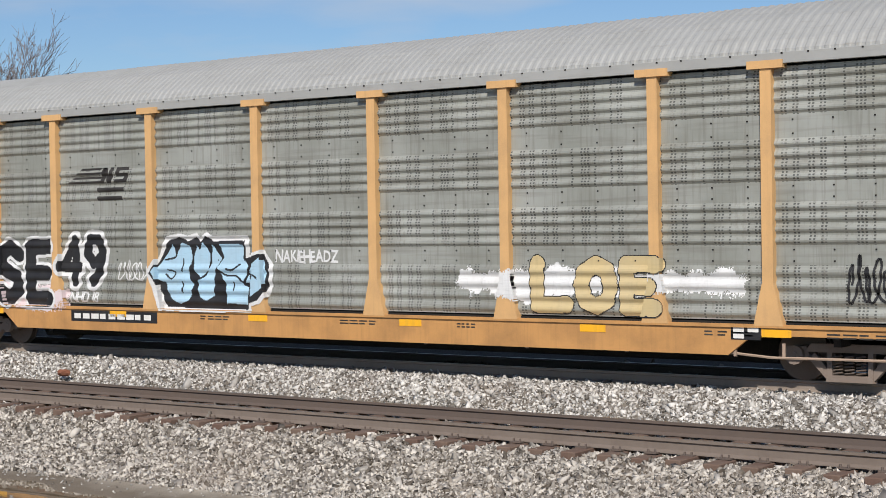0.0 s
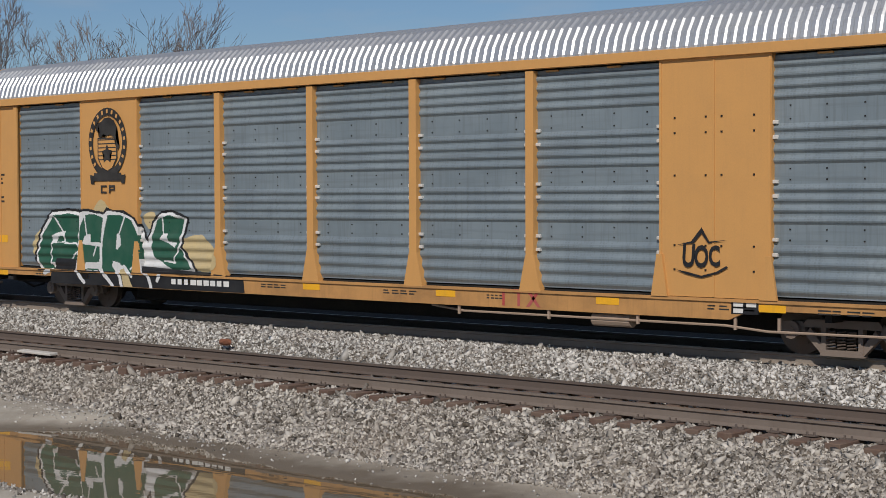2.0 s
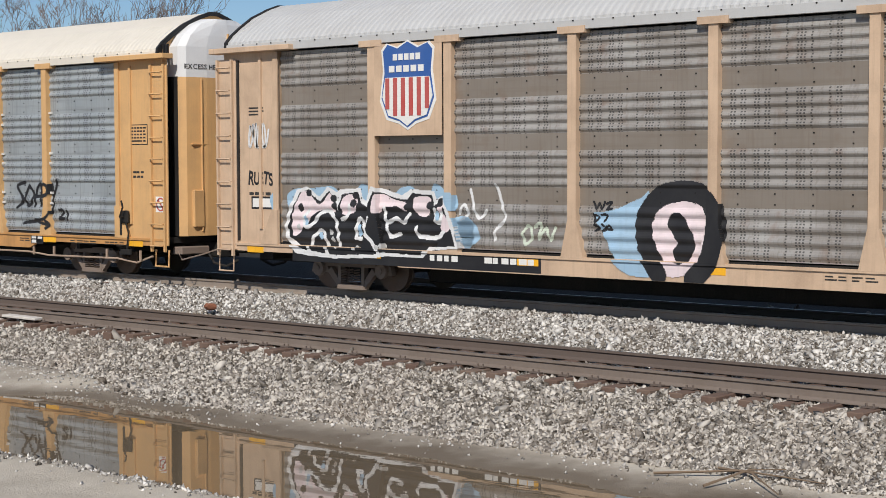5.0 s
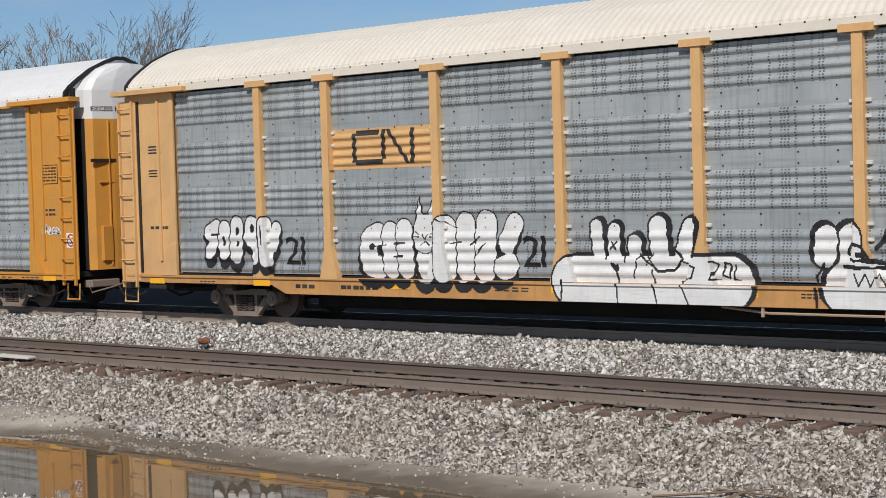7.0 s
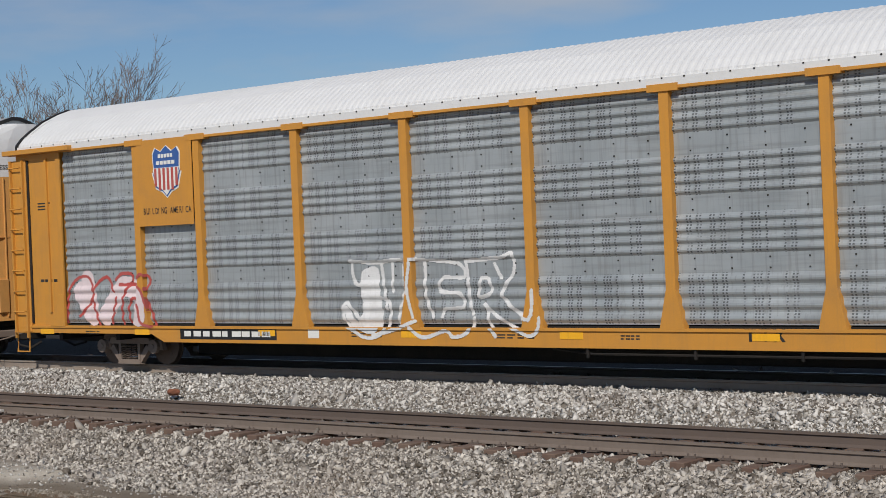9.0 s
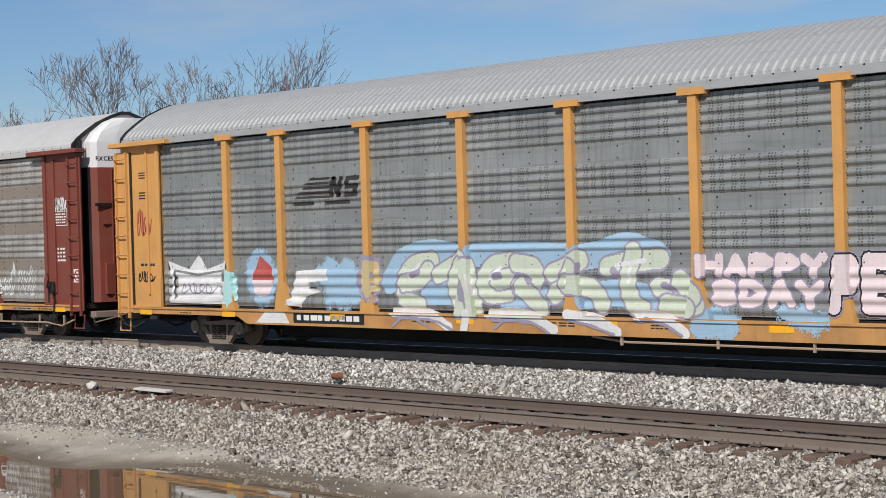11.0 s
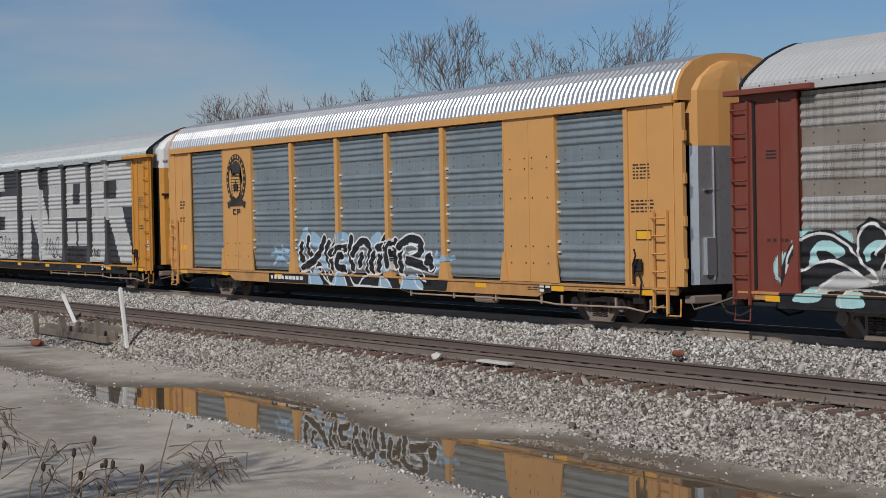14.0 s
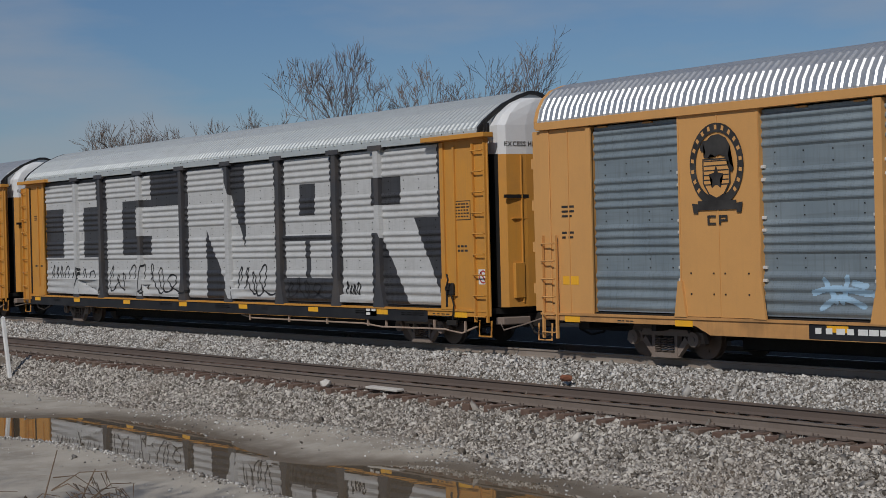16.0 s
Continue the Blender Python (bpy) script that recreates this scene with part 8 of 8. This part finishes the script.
def lump(name, label, cat, x, y, z, sx, sy, sz, mat, seed, rz=0):
    bm = bmesh.new()
    bmesh.ops.create_icosphere(bm, subdivisions=2, radius=1)
    rs = random.Random(seed)
    for v in bm.verts:
        v.co *= rs.uniform(0.75, 1.1)
        v.co = Vector((v.co.x * sx, v.co.y * sy, v.co.z * sz))
    ob = part(name, bm, mat)
    ob.matrix_basis = pose(x, y, z, 0, 0, rz)
    return tagged(ob, label, cat)


CHALK = paint("pale_stone", (0.55, 0.52, 0.47), amount=0.2, rough=0.9)
RUSTY = paint("rusty_scrap", (0.22, 0.07, 0.035), amount=0.4, rough=0.85)
lump("stone", "pale stone lying on the tie ends", "stone", -28.9, 18.3, -0.43, 0.14, 0.12, 0.10, CHALK, 3)
lump("stone", "reddish stone on the ballast between the tracks", "stone", -24.7, 21.3, -0.30, 0.16, 0.10, 0.08, RUSTY, 4)
lump("scrap", "rusty scrap lying on the sand", "scrap", -47.2, 15.9, -1.02, 0.30, 0.18, 0.12, RUSTY, 5)
bm = bmesh.new()
box(bm, -0.5, 0.5, -0.10, 0.10, -0.02, 0.03, 0.01)
slab = part("plank", bm, CHALK)
slab.matrix_basis = pose(-26.8, 18.35, -0.42, 2, 1, 4)
tagged(slab, "pale bleached plank lying on the ballast", "plank")
for k, (a, b, c2, d2) in enumerate(((-10.6, 15.9, -8.6, 16.3), (-10.0, 16.3, -8.9, 15.8), (-9.8, 15.7, -9.2, 16.5))):
    bm = bmesh.new()
    za, zb = float(ground_z(np.array([a]), np.array([b]))[0]), float(ground_z(np.array([c2]), np.array([d2]))[0])
    tube(bm, [(a, b, za + 0.04), ((a + c2) / 2, (b + d2) / 2 + 0.1, (za + zb) / 2 + 0.12), (c2, d2, zb + 0.05)], 0.018, 5, 0.008)
    tagged(part("branch", bm, DRY), "fallen dry branch on the gravel", "branch")


def dry_weed(top, heads, seed, bend=0.3, twigs=0):
    x, y, z = top
    rs = random.Random(seed)
    th = new("dry_weed")
    tagged(th, "tall dead weed with dark seed heads" if heads else "thin dead weed with drooping dry twigs", "weed", "dry weeds")
    gx, gy = x + rs.uniform(-0.15, 0.15), y - rs.uniform(0.0, bend)
    g = float(ground_z(np.array([gx]), np.array([gy]))[0])
    pts = [Vector((gx, gy, g)), Vector((gx + (x - gx) * 0.2, gy + (y - gy) * 0.15, g + (z - g) * 0.5)), Vector((gx + (x - gx) * 0.6, gy + (y - gy) * 0.55, g + (z - g) * 0.85)), Vector((x, y, z))]
    bm = bmesh.new()
    tube(bm, pts, 0.010, 5, 0.004)
    for k in range(3 + twigs):
        u = rs.uniform(0.45, 0.95)
        p = pts[1].lerp(pts[3], u)
        side = Vector((rs.uniform(-0.3, 0.3), rs.uniform(0.05, 0.5), rs.uniform(-0.05, 0.25) - 0.12 * (twigs > 0)))
        tube(bm, [p, p + side * 0.5 + Vector((0, 0, 0.06)), p + side], 0.006, 4, 0.003)
        if twigs:
            for q in range(5):
                e = p + side * rs.uniform(0.4, 1.0)
                tube(bm, [e, e + Vector((rs.uniform(-0.05, 0.05), rs.uniform(0, 0.08), -rs.uniform(0.05, 0.12)))], 0.0045, 3, 0.002)
    part("stalk", bm, DRY, th)
    for k in range(heads):
        bm = bmesh.new()
        p = pts[3] if k == 0 else pts[1].lerp(pts[3], rs.uniform(0.6, 0.95)) + Vector((rs.uniform(-0.1, 0.1), rs.uniform(-0.1, 0.1), 0))
        bmesh.ops.create_icosphere(bm, subdivisions=1, radius=1, matrix=Matrix.Translation(p) @ Matrix.Diagonal((0.019, 0.019, 0.04 if k == 0 else 0.022, 1)))
        part("seed_head", bm, HDK, th)


for k, (top, hd, tw) in enumerate((((-11.25, 4.19, 0.97), 3, 0), ((-11.29, 4.05, 0.89), 2, 0), ((-11.22, 4.26, 0.80), 2, 0), ((-11.21, 4.31, 0.79), 2, 0), ((-11.13, 4.5, 0.75), 1, 0),
                                   ((-10.93, 4.95, 0.95), 0, 6), ((-11.04, 4.71, 1.10), 0, 5), ((-11.35, 3.89, 1.0), 0, 2), ((-11.48, 3.45, 1.25), 0, 2), ((-11.46, 3.6, 0.97), 1, 0), ((-11.37, 3.85, 0.8), 1, 0), ((-11.3, 4.1, 0.72), 1, 1))):
    dry_weed(top, hd, 40 + k, 0.25 if not tw else 0.7, tw)


def motions():
    def gone(t):
        u = (t - 8) / 8
        return 102.906 * u + 0.304 * u ** 2 - 1.514 * u ** 3 - 0.052 * u ** 4 + 1.198 * u ** 5
    for car in CARS:
        x0, y0, z0 = car.location
        walk(car, [(k * 0.5, pose(x0 + gone(k * 0.5), y0, z0)) for k in range(33)])
    for ob, x in WHEELS:
        walk(ob, [(k / 30, pose(x, 0, 0.42, 0, math.degrees(gone(k / 30) / 0.42) % 360, 0)) for k in range(481)])


motions()
